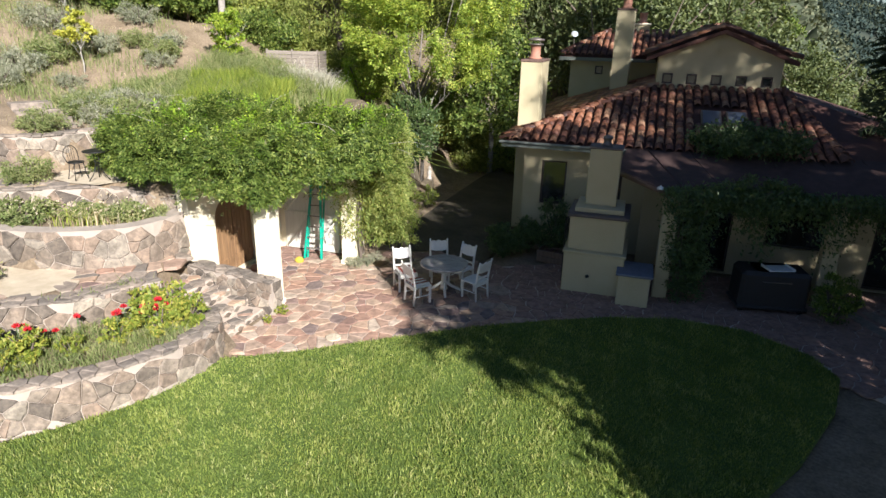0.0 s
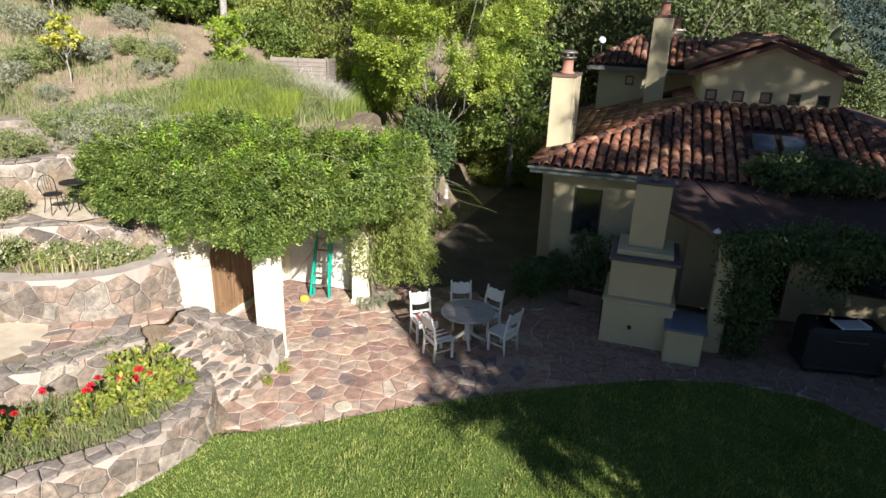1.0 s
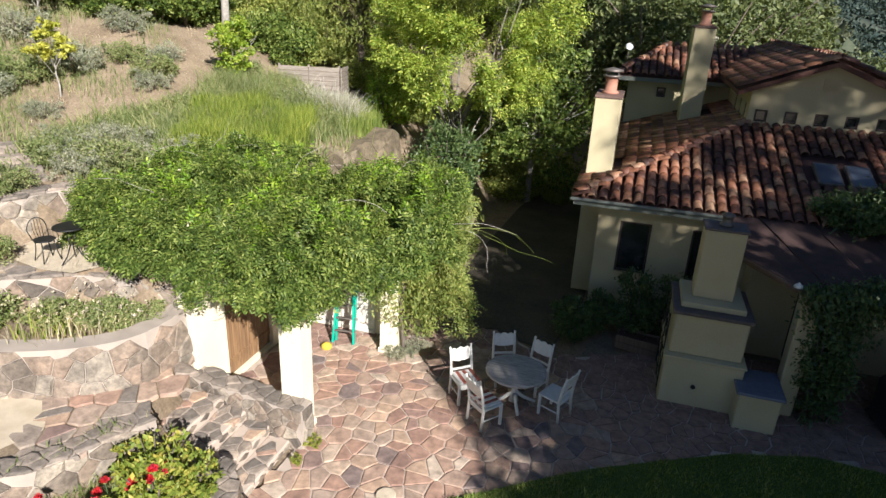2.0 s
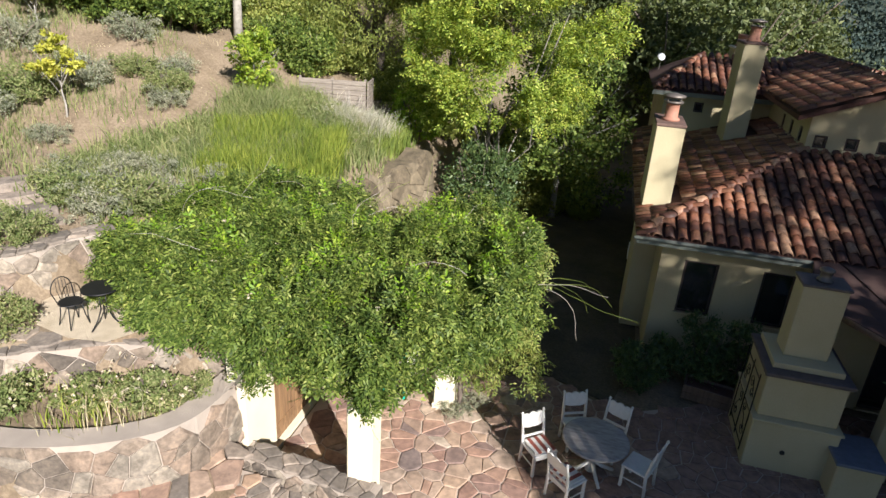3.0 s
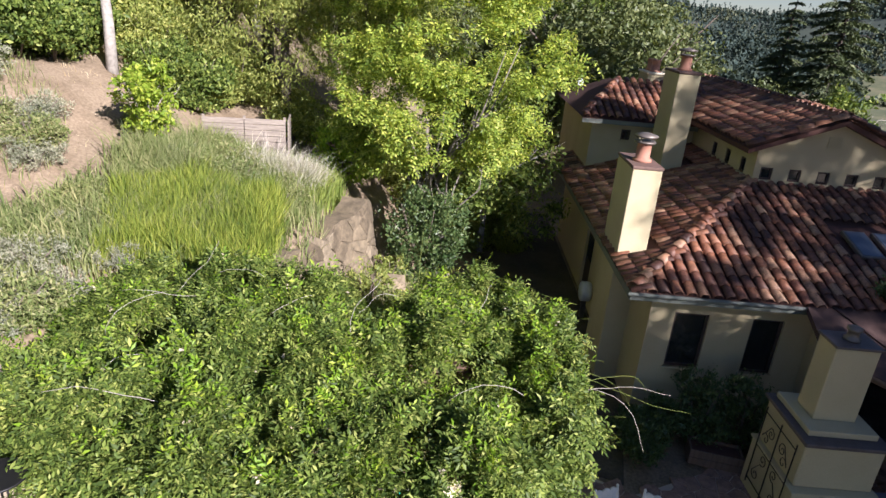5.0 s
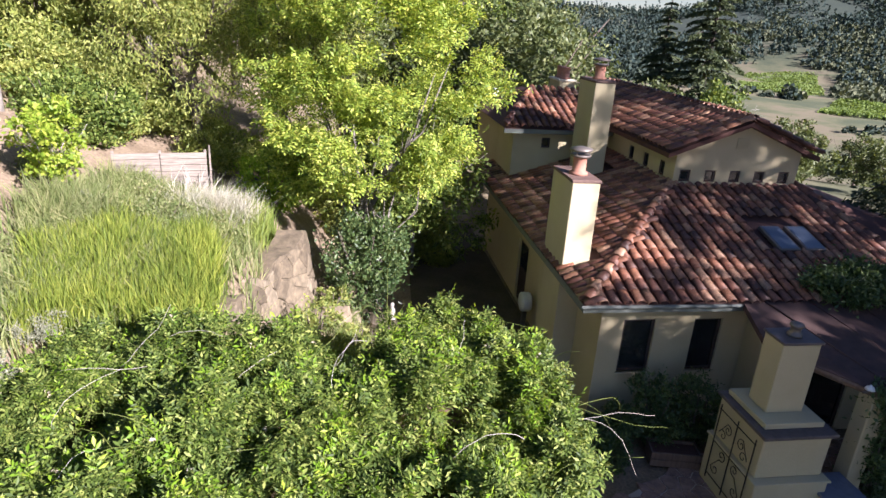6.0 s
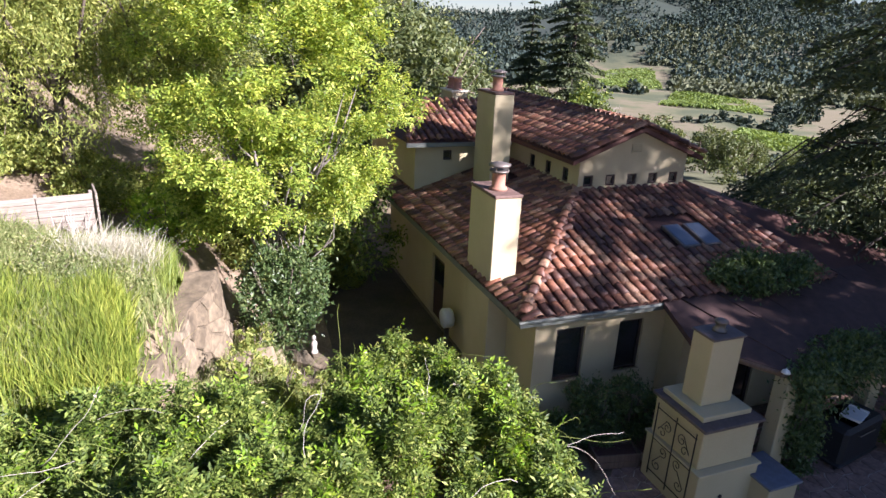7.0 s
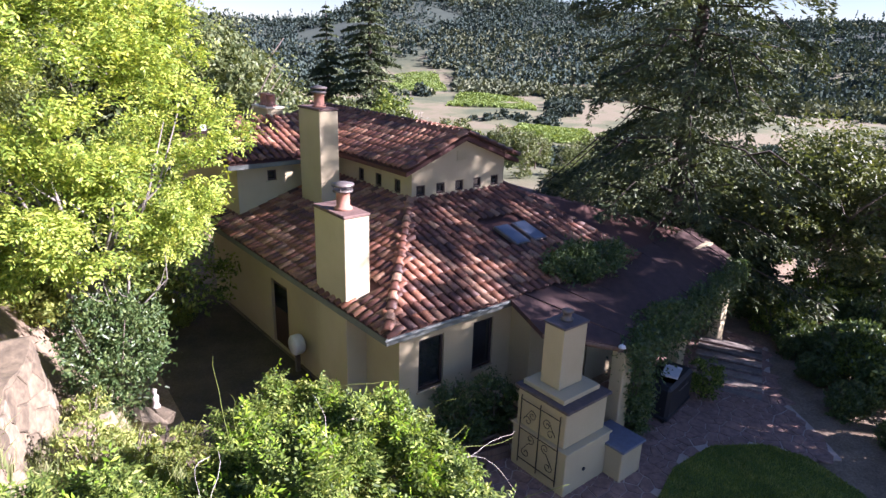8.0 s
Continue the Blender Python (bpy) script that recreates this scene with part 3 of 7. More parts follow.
def ridge_tiles(a, b, parent_poses):
    a, b = Vector(a), Vector(b)
    d = (b - a).normalized()
    side = d.cross(Vector((0, 0, 1))).normalized()
    n = side.cross(d).normalized()
    k = int((b - a).length / 0.36)
    for i in range(k):
        m = Matrix((side, d, n)).transposed().to_4x4()
        m.translation = a + d * (i * (b - a).length / k) + n * 0.07
        parent_poses.append(m @ Matrix.Diagonal((1.25, 1.0, 1.25, 1)))


house = thing("house", "cream stucco house with clay tile roofs and tall chimneys", "house")
X0, X1, YF, YB = -3.08, 4.6, 15.98, 27.0
EAVE = 3.06
bm = bmesh.new()
wall_boxes(bm, "x", X0, 0.3, YF, YF + 0.25, 0, EAVE - 0.06, ((-2.56, -1.84, 1.25, 2.52), (-0.95, -0.3, 1.25, 2.52)))
part("wall", bm, STUCCO, house)
bm = bmesh.new()
wall_boxes(bm, "y", YF + 0.25, YB, X0, X0 + 0.25, 0, EAVE - 0.06, ((21.45, 22.5, 0.02, 2.05),))
part("wall", bm, STUCCO, house)
bm = bmesh.new()
wall_boxes(bm, "y", 15.3, YF, 0.3, 0.55, 0, EAVE - 0.1)
part("wall", bm, STUCCO, house)
bm = bmesh.new()
wall_boxes(bm, "x", 0.55, 8.6, 15.3, 15.55, 0, EAVE - 0.1, ((1.3, 2.6, 0.05, 2.1), (3.4, 4.9, 0.9, 2.1), (5.8, 7.2, 0.05, 2.1)))
part("wall", bm, STUCCO, house)
bm = bmesh.new()
wall_boxes(bm, "y", 15.55, YB, 8.35, 8.6, 0, EAVE - 0.1)
part("wall", bm, STUCCO, house)
bm = bmesh.new()
wall_boxes(bm, "x", X0, 8.6, YB, YB + 0.25, 0, EAVE - 0.06)
part("wall", bm, STUCCO, house)
for a, b in ((-2.56, -1.84), (-0.95, -0.3)):
    window(house, "x", a, b, 1.25, 2.52, YF, -1)
for a, b, s, t in ((1.3, 2.6, 0.05, 2.1), (3.4, 4.9, 0.9, 2.1), (5.8, 7.2, 0.05, 2.1)):
    window(house, "x", a, b, s, t, 15.3, -1)
# side door towards the drive
bm = boxes(((X0 + 0.08, 21.45, 0.02), (X0 + 0.13, 22.5, 2.05)))
door = part("door", bm, TRIM_DARK, house, "dark brown side door")
bm = boxes(((X0 + 0.05, 21.55, 1.2), (X0 + 0.09, 22.4, 1.9)), bevel=0.01)
part("pane", bm, GLASS, door)

# main hipped roof
SW, SE = Vector((-3.66, 15.60, EAVE)), Vector((4.95, 15.60, EAVE))
SLOPE_S, SLOPE_W = 0.281, 0.330
HIP = Vector((-3.66 + (20.2 - 15.60) * SLOPE_S / SLOPE_W, 20.2, EAVE + (20.2 - 15.60) * SLOPE_S))
NW = Vector((-3.66, 27.4, EAVE))
TOPN = Vector((HIP.x, 27.4, HIP.z))
ER = Vector((4.1, 20.2, HIP.z))
bm = bmesh.new()
vs = {k: bm.verts.new(p) for k, p in dict(sw=SW, se=SE, hip=HIP, er=ER, nw=NW, tn=TOPN).items()}
bm.faces.new((vs["sw"], vs["se"], vs["er"], vs["hip"]))
bm.faces.new((vs["nw"], vs["sw"], vs["hip"], vs["tn"]))
e1, e2 = bm.verts.new((8.9, 16.4, EAVE)), bm.verts.new((8.9, 27.4, EAVE))
e3 = bm.verts.new((ER.x, 27.4, HIP.z))
bm.faces.new((vs["se"], e1, e2, e3, vs["er"]))
got = bmesh.ops.extrude_face_region(bm, geom=bm.faces[:])
bmesh.ops.translate(bm, vec=(0, 0, -0.07), verts=[g for g in got["geom"] if isinstance(g, bmesh.types.BMVert)])
roof = part("roof", bm, DECK, house, "hipped roof of red clay barrel tiles")
rng = random.Random(4)
u, v = Vector((1, 0, 0)), Vector((0, 1, SLOPE_S))


def on_south(x, y):
    if y > 20.1:
        return False
    if x - SW.x < (y - SW.y) * SLOPE_S / SLOPE_W + 0.1:
        return False
    if 1.5 < x < 3.05 and 17.15 < y < 18.35:
        return False
    return x < SE.x + (ER.x - SE.x) * (y - SW.y) / 4.6


south = tile_places(rng, SW - Vector((0, 0.06, 0.0)), u, v, on_south, 36, 15)
west = tile_places(rng, NW - Vector((0.06, 0, 0)), (0, -1, 0), (1, 0, SLOPE_W), lambda x, y: x - SW.x < min((y - SW.y) * SLOPE_S / SLOPE_W, 3.8) and not (-3.7 < x < -2.85 and 17.2 < y < 18.75) and not (-1.35 < x < -0.6 and 22.5 < y < 24.0), 47, 13)
south.sort(key=lambda m: (m.translation.x + 3.5) ** 2 + (m.translation.y - 16) ** 2)
hip_tiles = []
ridge_tiles(SW + Vector((0.02, 0.02, 0.02)), HIP, hip_tiles)
ridge_tiles(SE, ER, hip_tiles)
for m in south[:270] + hip_tiles[:15]:
    t = part("tile", TILE_MESH, None, roof)
    t.matrix_local = m
joined_tiles("tile_field", south[270:] + west + hip_tiles[15:], roof)
# gutter and fascia under the eaves
bm = bmesh.new()
box(bm, (SW.x - 0.02, SW.y - 0.02, EAVE - 0.17), (0.1, SW.y + 0.03, EAVE - 0.02))
box(bm, (SW.x - 0.02, SW.y + 0.03, EAVE - 0.17), (SW.x + 0.03, NW.y, EAVE - 0.02))
box(bm, (SW.x - 0.1, SW.y - 0.1, EAVE - 0.06), (0.1, SW.y - 0.02, EAVE + 0.01), bevel=0.02)
part("gutter", bm, FASCIA, house, "grey-green gutter and fascia board")
bm = boxes(((SW.x + 0.03, SW.y + 0.03, EAVE - 0.10), (0.3, YF, EAVE - 0.07)), ((SW.x + 0.03, YF, EAVE - 0.10), (X0, NW.y, EAVE - 0.07)))
part("soffit", bm, STUCCO, house)
# skylights
for k, x in enumerate((1.62, 2.30)):
    m = Matrix.Translation((x, 17.2, EAVE + 1.6 * SLOPE_S + 0.06)) @ Matrix.Rotation(math.atan(SLOPE_S), 4, "X")
    bm = boxes(((0, 0, 0), (0.54, 1.0, 0.1)), bevel=0.015, m=m)
    s = part("skylight", bm, METAL_CAP, roof, "flat roof window with the sky's reflection tinted into its glass")
    bm = boxes(((0.05, 0.05, 0.1), (0.49, 0.95, 0.108)), m=m)
    # Blue-grey base colour carries the reflected sky, beyond what the gloss gives.
    part("pane", bm, Nodes("sky_tinted_glass").finish((0.09, 0.115, 0.16), 0.32, 0.0, 0.5) if k == 0 else bpy.data.materials["sky_tinted_glass"], s)

# upper storey with a gable towards the garden
UX0, UX1, UY, UB = 0.30, 3.94, 20.2, 27.4
UE, UR = 5.38, 6.10
UM = (UX0 + UX1) / 2
small = [(0.47 + k * 0.73, 0.47 + k * 0.73 + 0.32) for k in range(5)]
small = [(a, b, 4.49, 4.81) for a, b in small]
bm = bmesh.new()
wall_boxes(bm, "x", UX0, UX1, UY, UY + 0.22, 4.0, UE, small)
vs = [bm.verts.new(p) for p in ((UX0, UY, UE), (UX1, UY, UE), (UM, UY, UR), (UX0, UY + 0.22, UE), (UX1, UY + 0.22, UE), (UM, UY + 0.22, UR))]
bm.faces.new((vs[0], vs[1], vs[2]))
bm.faces.new((vs[4], vs[3], vs[5]))
bm.faces.new((vs[0], vs[2], vs[5], vs[3]))
bm.faces.new((vs[1], vs[4], vs[5], vs[2]))
part("gable_wall", bm, STUCCO, house)
for a, b, s, t in small:
    window(house, "x", a, b, s, t, UY, -1, 0.08)
sidew = [(20.75, 21.08), (21.75, 22.08), (22.75, 23.08)]
bm = bmesh.new()
wall_boxes(bm, "y", UY + 0.22, UB, UX0, UX0 + 0.22, 3.9, UE, [(a, b, 4.5, 4.9) for a, b in sidew])
part("wall", bm, STUCCO, house)
for a, b in sidew:
    window(house, "y", a, b, 4.5, 4.9, UX0, -1, 0.08)
bm = boxes(((UX1 - 0.22, UY + 0.22, 3.5), (UX1, UB, UE)))
part("wall", bm, STUCCO, house)
bm = bmesh.new()
for k in range(6):
    box(bm, (UM - 0.17, UY - 0.03, 5.42 + k * 0.05), (UM + 0.17, UY + 0.01, 5.445 + k * 0.05))
part("gable_vent", bm, STUCCO, house, "slatted stucco gable vent")
su = (UR - UE) / (UM - UX0)
OVX, OVY = 0.38, 0.27
bm = bmesh.new()
for s in (-1, 1):
    x = UX0 - OVX if s < 0 else UX1 + OVX
    z = UE - OVX * su + 0.06
    q = [(x, UY - OVY, z), (UM, UY - OVY, UR + 0.06), (UM, UB + 2, UR + 0.06), (x, UB + 2, z)]
    top = [bm.verts.new(p) for p in q]
    low = [bm.verts.new((p[0], p[1], p[2] - 0.12)) for p in q]
    bm.faces.new(top if s < 0 else top[::-1])
    bm.faces.new(low[::-1] if s < 0 else low)
    for i in range(4):
        bm.faces.new((top[i], top[(i + 1) % 4], low[(i + 1) % 4], low[i]))
bmesh.ops.recalc_face_normals(bm, faces=bm.faces)
roof2 = part("roof", bm, DECK, house, "upper gabled roof of clay barrel tiles")
wl = tile_places(rng, (UX0 - OVX - 0.04, UB + 2, UE - OVX * su + 0.09), (0, -1, 0), (1, 0, su), lambda x, y: x < UM - 0.05 and y > UY - OVY and (y < 24.6 or x > -0.1 + (y - 24.6) * 0.0), 38, 9)
wr = tile_places(rng, (UX1 + OVX + 0.04, UY - OVY, UE - OVX * su + 0.09), (0, 1, 0), (-1, 0, su), lambda x, y: x > UM + 0.05, 38, 9)
rt = []
ridge_tiles((UM, UY - OVY, UR + 0.08), (UM, UB + 2, UR + 0.08), rt)
for s in (-1, 1):
    ridge_tiles((UM + s * (UM - UX0 + OVX), UY - OVY + 0.05, UE - OVX * su + 0.09), (UM, UY - OVY + 0.05, UR + 0.09), rt)
joined_tiles("tile_field", wl + wr + rt, roof2)

# wing behind, with a higher eave
BX0, BX1, BY, BE = -3.0, 0.3, 24.75, 5.08
bm = bmesh.new()
wall_boxes(bm, "x", BX0, BX1, BY, BY + 0.22, 2.8, BE, ((-2.02, -1.72, 4.4, 4.73),))
part("wall", bm, STUCCO, house)
bm = boxes(((BX0, BY + 0.22, 2.8), (BX0 + 0.22, 30.5, BE)))
part("wall", bm, STUCCO, house)
window(house, "x", -2.02, -1.72, 4.4, 4.73, BY, -1, 0.08)
sb = 0.31
bm = bmesh.new()
q = [(BX0 - 0.4, BY - 0.35, BE - 0.02), (UX0 + 1.9, BY - 0.35, BE - 0.02), (UX0 + 1.9, 27.4, BE + 2.9 * sb), (BX0 + 1.2, 27.4, BE + 2.9 * sb)]
top = [bm.verts.new(p) for p in q]
low = [bm.verts.new((p[0], p[1], p[2] - 0.1)) for p in q]
bm.faces.new(top)
bm.faces.new(low[::-1])
for i in range(4):
    bm.faces.new((low[i], low[(i + 1) % 4], top[(i + 1) % 4], top[i]))
a, b = bm.verts.new((BX0 - 0.4, 30.5, BE - 0.02)), bm.verts.new((BX0 + 1.2, 28.6, BE + 2.9 * sb))
bm.faces.new((top[0], top[3], b, a))
bmesh.ops.recalc_face_normals(bm, faces=bm.faces)
roof3 = part("roof", bm, DECK, house, "rear wing roof of clay barrel tiles")
wb = tile_places(rng, (BX0 - 0.4, BY - 0.4, BE), (1, 0, 0), (0, 1, sb), lambda x, y: x > BX0 - 0.4 + (y - BY + 0.35) * 0.58 and x < 1.2, 20, 9)
rt = []
ridge_tiles((BX0 - 0.4, BY - 0.35, BE), (BX0 + 1.2, 27.4, BE + 2.9 * sb), rt)
joined_tiles("tile_field", wb + rt, roof3)
bm = boxes(((BX0 - 0.42, BY - 0.42, BE - 0.16), (UX0 - 0.05, BY - 0.34, BE - 0.03)))
part("gutter", bm, FASCIA, house, "grey-green gutter and fascia board")


def chimney(label, x0, x1, y0, y1, z0, z1, cap, pot, cover=True, lip=0.05):
    """A stucco stack with a slab on top, a clay flue pot and a metal cover."""
    c = thing("chimney", label, "chimney", pose(x0, y0, z0))
    bm = boxes(((0, 0, 0), (x1 - x0, y1 - y0, z1 - z0)), bevel=0.015)
    part("shaft", bm, STUCCO, c)
    bm = boxes(((-lip, -lip, z1 - z0), (x1 - x0 + lip, y1 - y0 + lip, z1 - z0 + 0.07)), bevel=0.015)
    part("cap_slab", bm, cap, c, "thin weathered brown cap slab")
    cx, cy, z = (x1 - x0) / 2, (y1 - y0) / 2, z1 - z0 + 0.07
    for dx in pot:
        bm = lathe(((0.21, 0), (0.2, 0.05), (0.15, 0.07), (0.15, 0.36), (0.17, 0.38), (0.17, 0.42)), 18, (cx, cy + dx, z))
        part("flue_pot", bm, TERRACOTTA, c, "round clay flue pot")
        if cover:
            bm = lathe(((0.23, 0.52), (0.25, 0.54), (0.25, 0.57), (0.05, 0.62)), 18, (cx, cy + dx, z))
            for k in range(4):
                a = math.pi / 4 + k * math.pi / 2
                rod(bm, (cx + 0.2 * math.cos(a), cy + dx + 0.2 * math.sin(a), z + 0.38), (cx + 0.2 * math.cos(a), cy + dx + 0.2 * math.sin(a), z + 0.53), 0.012)
            bm2 = lathe(((0.22, 0.40), (0.225, 0.42), (0.225, 0.44)), 18, (cx, cy + dx, z))
            part("spark_guard", bm2, METAL_CAP, c)
            part("rain_cover", bm, METAL_CAP, c, "round metal rain cover")
    return c


chimney("tall cream stucco chimney with a clay pot at the roof corner", -3.60, -2.97, 17.30, 18.64, 0.0, 5.12, CAP_CLAY, (-0.1,), True, 0.02)
chimney("tall cream stucco chimney rising from the roof", -1.28, -0.66, 22.6, 23.9, 3.3, 6.74, CAP_CLAY, (-0.1,), True, 0.02)
chimney("low cream chimney with two clay pots on the far roof", -0.75, -0.15, 27.4, 28.6, 5.2, 6.32, STUCCO_WHITE, (-0.3, 0.25), False)

# ---- stone walls, steps and the vine court ----
def along(points):
    """Length-wise walking of a polyline: returns the whole length and a function of it (place, side)."""
    pts = [Vector((x, y, 0)) for x, y in points]
    cum = [0.0]
    for a, b in zip(pts, pts[1:]):
        cum.append(cum[-1] + (b - a).length)

    def at(s):
        s = min(max(s, 0), cum[-1] - 1e-6)
        i = max(k for k in range(len(cum) - 1) if cum[k] <= s)
        t = (s - cum[i]) / (cum[i + 1] - cum[i])
        p = pts[i].lerp(pts[i + 1], t)

        def nrm(k):
            d = (pts[k + 1] - pts[k]).normalized()
            return Vector((d.y, -d.x, 0))
        n = nrm(i)
        if t < 0.5 and i > 0:
            n = n.lerp(nrm(i - 1), 0.5 - t)
        if t > 0.5 and i < len(pts) - 2:
            n = n.lerp(nrm(i + 1), t - 0.5)
        return p, n.normalized()
    return cum[-1], at


def curve(points, n=6):
    """A smooth line through points (Catmull-Rom)."""
    p = [points[0], *points, points[-1]]
    out = []
    for i in range(1, len(p) - 2):
        for k in range(n):
            t = k / n
            out.append(tuple(0.5 * (2 * b + (c - a) * t + (2 * a - 5 * b + 4 * c - d) * t * t + (3 * b - a - 3 * c + d) * t ** 3) for a, b, c, d in zip(p[i - 1], p[i], p[i + 1], p[i + 2])))
    out.append(points[-1])
    return out


def stone_wall(label, points, z0, z1, thick=0.34, size=0.33, seed=1, cap=True, top_at=None, back=False, mat=None, batter=0.04):
    """A mortared fieldstone wall. Its outer face lies to the right of the line; z1 may vary along it by top_at(share)."""
    rng = random.Random(seed)
    length, at = along(points)
    top = top_at or (lambda s: z1)
    wall = thing("retaining_wall", label, "stone wall", kind="structure")
    steps = max(2, int(length / 0.25))
    verts, faces = [], []
    for i in range(steps + 1):
        p, n = at(length * i / steps)
        t = top(i / steps) - (0.05 if cap else 0.0)
        for q, z in ((p + n * batter, z0 - 0.15), (p, t), (p - n * thick, t), (p - n * thick, z0 - 0.15)):
            verts.append((q.x, q.y, z))
    for i in range(steps):
        for k in range(4):
            faces.append((i * 4 + k, i * 4 + (k + 1) % 4, i * 4 + 4 + (k + 1) % 4, i * 4 + 4 + k))
    faces += [(0, 1, 2, 3), tuple(4 * steps + k for k in (3, 2, 1, 0))]
    me = mesh_of("core", verts, faces, (mat or MORTAR,))
    bm = bmesh.new()
    bm.from_mesh(me)
    bmesh.ops.recalc_face_normals(bm, faces=bm.faces)
    bm.to_mesh(me)
    bm.free()
    part("core", me, None, wall)

    def face_place(u, v, w):
        p, n = at(u)
        k = (top(u / length) - z0) / (z1 - z0)
        z = z0 + (v - z0) * k
        q = p + n * (w + batter * (1 - (z - z0) / max(z1 - z0, 0.1)))
        return (q.x, q.y, z)
    for p, poly in cells(rng, 0, length, z0, z1 - (0.06 if cap else 0.0), size * 0.8, 0.6):
        m = stone_mesh(rng, poly, p, 0.009, 0.05, rng.uniform(0.012, 0.045), mat or STONE, face_place)
        if m:
            part("stone", m, None, wall)
    if back:
        def back_place(u, v, w):
            p, n = at(u)
            k = (top(u / length) - z0) / (z1 - z0)
            q = p - n * (thick + w)
            return (q.x, q.y, z0 + (v - z0) * k)
        for p, poly in cells(rng, 0, length, z0, z1 - 0.06, size, 0.36):
            m = stone_mesh(rng, poly, p, 0.014, 0.05, rng.uniform(0.02, 0.05), mat or STONE, back_place)
            if m:
                part("stone", m, None, wall)
    if cap:
        def cap_place(u, v, w):
            p, n = at(u)
            q = p + n * (0.05 - v)
            return (q.x, q.y, top(u / length) - 0.02 + w * 0.5)
        for p, poly in cells(rng, 0, length, 0, thick + 0.08, 0.27, 0.45):
            m = stone_mesh(rng, poly, p, 0.01, 0.06, 0.03, CAP_STONE, cap_place)
            if m:
                part("cap_stone", m, None, wall)
    return wall


LOW = curve([(-9.9, 2.85), (-8.85, 3.65), (-8.1, 4.3), (-7.5, 5.05), (-7.12, 5.9), (-7.0, 6.7), (-7.25, 7.35), (-7.7, 7.7)])
stone_wall("low curved fieldstone wall holding the flower bed above the lawn", LOW, 0.0, 0.8, 0.36, 0.36, 11, top_at=lambda s: 0.8 - 0.08 * s)
MIDW = curve([(-13.0, 4.0), (-11.4, 4.85), (-10.3, 5.45), (-9.5, 6.05), (-9.05, 6.9), (-8.8, 7.6)])
stone_wall("fieldstone retaining wall behind the dahlias", MIDW, 0.55, 1.24, 0.34, 0.36, 12, top_at=lambda s: 1.24 - 0.18 * max(0, s - 0.6))
UPW = curve([(-15.0, 5.6), (-13.2, 6.85), (-11.5, 7.15), (-10.3, 7.65), (-9.62, 8.35), (-9.5, 9.45)])
stone_wall("fieldstone wall of large boulders beside the path", UPW, 0.95, 1.98, 0.36, 0.42, 13, cap=False, top_at=lambda s: 1.86 + 0.14 * s)
SEATW = curve([(-15.0, 7.25), (-13.6, 7.75), (-12.5, 8.25), (-11.7, 8.8), (-11.1, 9.2), (-10.3, 9.45), (-9.6, 9.6)])
stone_wall("fieldstone wall below the small seating terrace", SEATW, 1.8, 2.5, 0.45, 0.36, 14, top_at=lambda s: 2.5 - 0.3 * max(0.0, s - 0.65) / 0.35)
HIGHW = curve([(-16.5, 8.4), (-15.0, 8.9), (-13.75, 9.25), (-13.35, 9.7), (-13.2, 10.3), (-12.8, 10.9)])
stone_wall("fieldstone wall behind the small seating terrace", HIGHW, 2.45, 3.42, 0.4, 0.40, 15)
PIER = [(-9.42, 9.12), (-8.5, 9.02), (-7.12, 8.93)]
stone_wall("low stone wall beside the garden steps", PIER, 0.0, 0.82, 0.34, 0.27, 16, top_at=lambda s: 0.86 - 0.06 * s, back=True)
# end face of the low wall
end = thing("wall_end", "squared end of the low stone wall", "stone wall", kind="structure")
rngw = random.Random(77)
for p, poly in cells(rngw, 0.0, 0.34, 0.0, 0.76, 0.24, 0.3):
    m = stone_mesh(rngw, poly, p, 0.012, 0.05, 0.03, STONE, lambda u, v, w: (-7.1 + w, 8.95 + u, v))
    if m:
        part("stone", m, None, end)

# garden steps up from the patio, paved with the same stone
rngs = random.Random(31)
STEP = [(-7.35, -7.75, 0.16), (-7.75, -8.2, 0.33), (-8.2, -8.65, 0.5), (-8.65, -9.6, 0.66)]
for k, (a, b, z) in enumerate(STEP):
    st = thing("garden_step", "grey flagstone garden step with pale joints", "step", pose(0, 0, 0), "garden steps", "structure")
    y0, y1 = 7.35 + 0.12 * k, 9.0
    part("core", boxes(((b, y0, 0.0), (a, y1, z - 0.02)), bevel=0.02), FLAG_JOINT, st)
    for p, poly in cells(rngs, b, a + 0.03, y0, y1, 0.25, 0.55):
        m = stone_mesh(rngs, poly, p, 0.012, 0.05, 0.022, CAP_STONE if rngs.random() < 0.6 else FLAG, lambda u, v, w, z=z: (u, v, z - 0.02 + w))
        if m:
            part("tread_stone", m, None, st)
    for p, poly in cells(rngs, y0, y1, z - 0.17, z - 0.03, 0.3, 0.2):
        m = stone_mesh(rngs, poly, p, 0.01, 0.03, 0.015, STONE, lambda u, v, w, a=a: (a + w, u, v))
        if m:
            part("riser_stone", m, None, st)
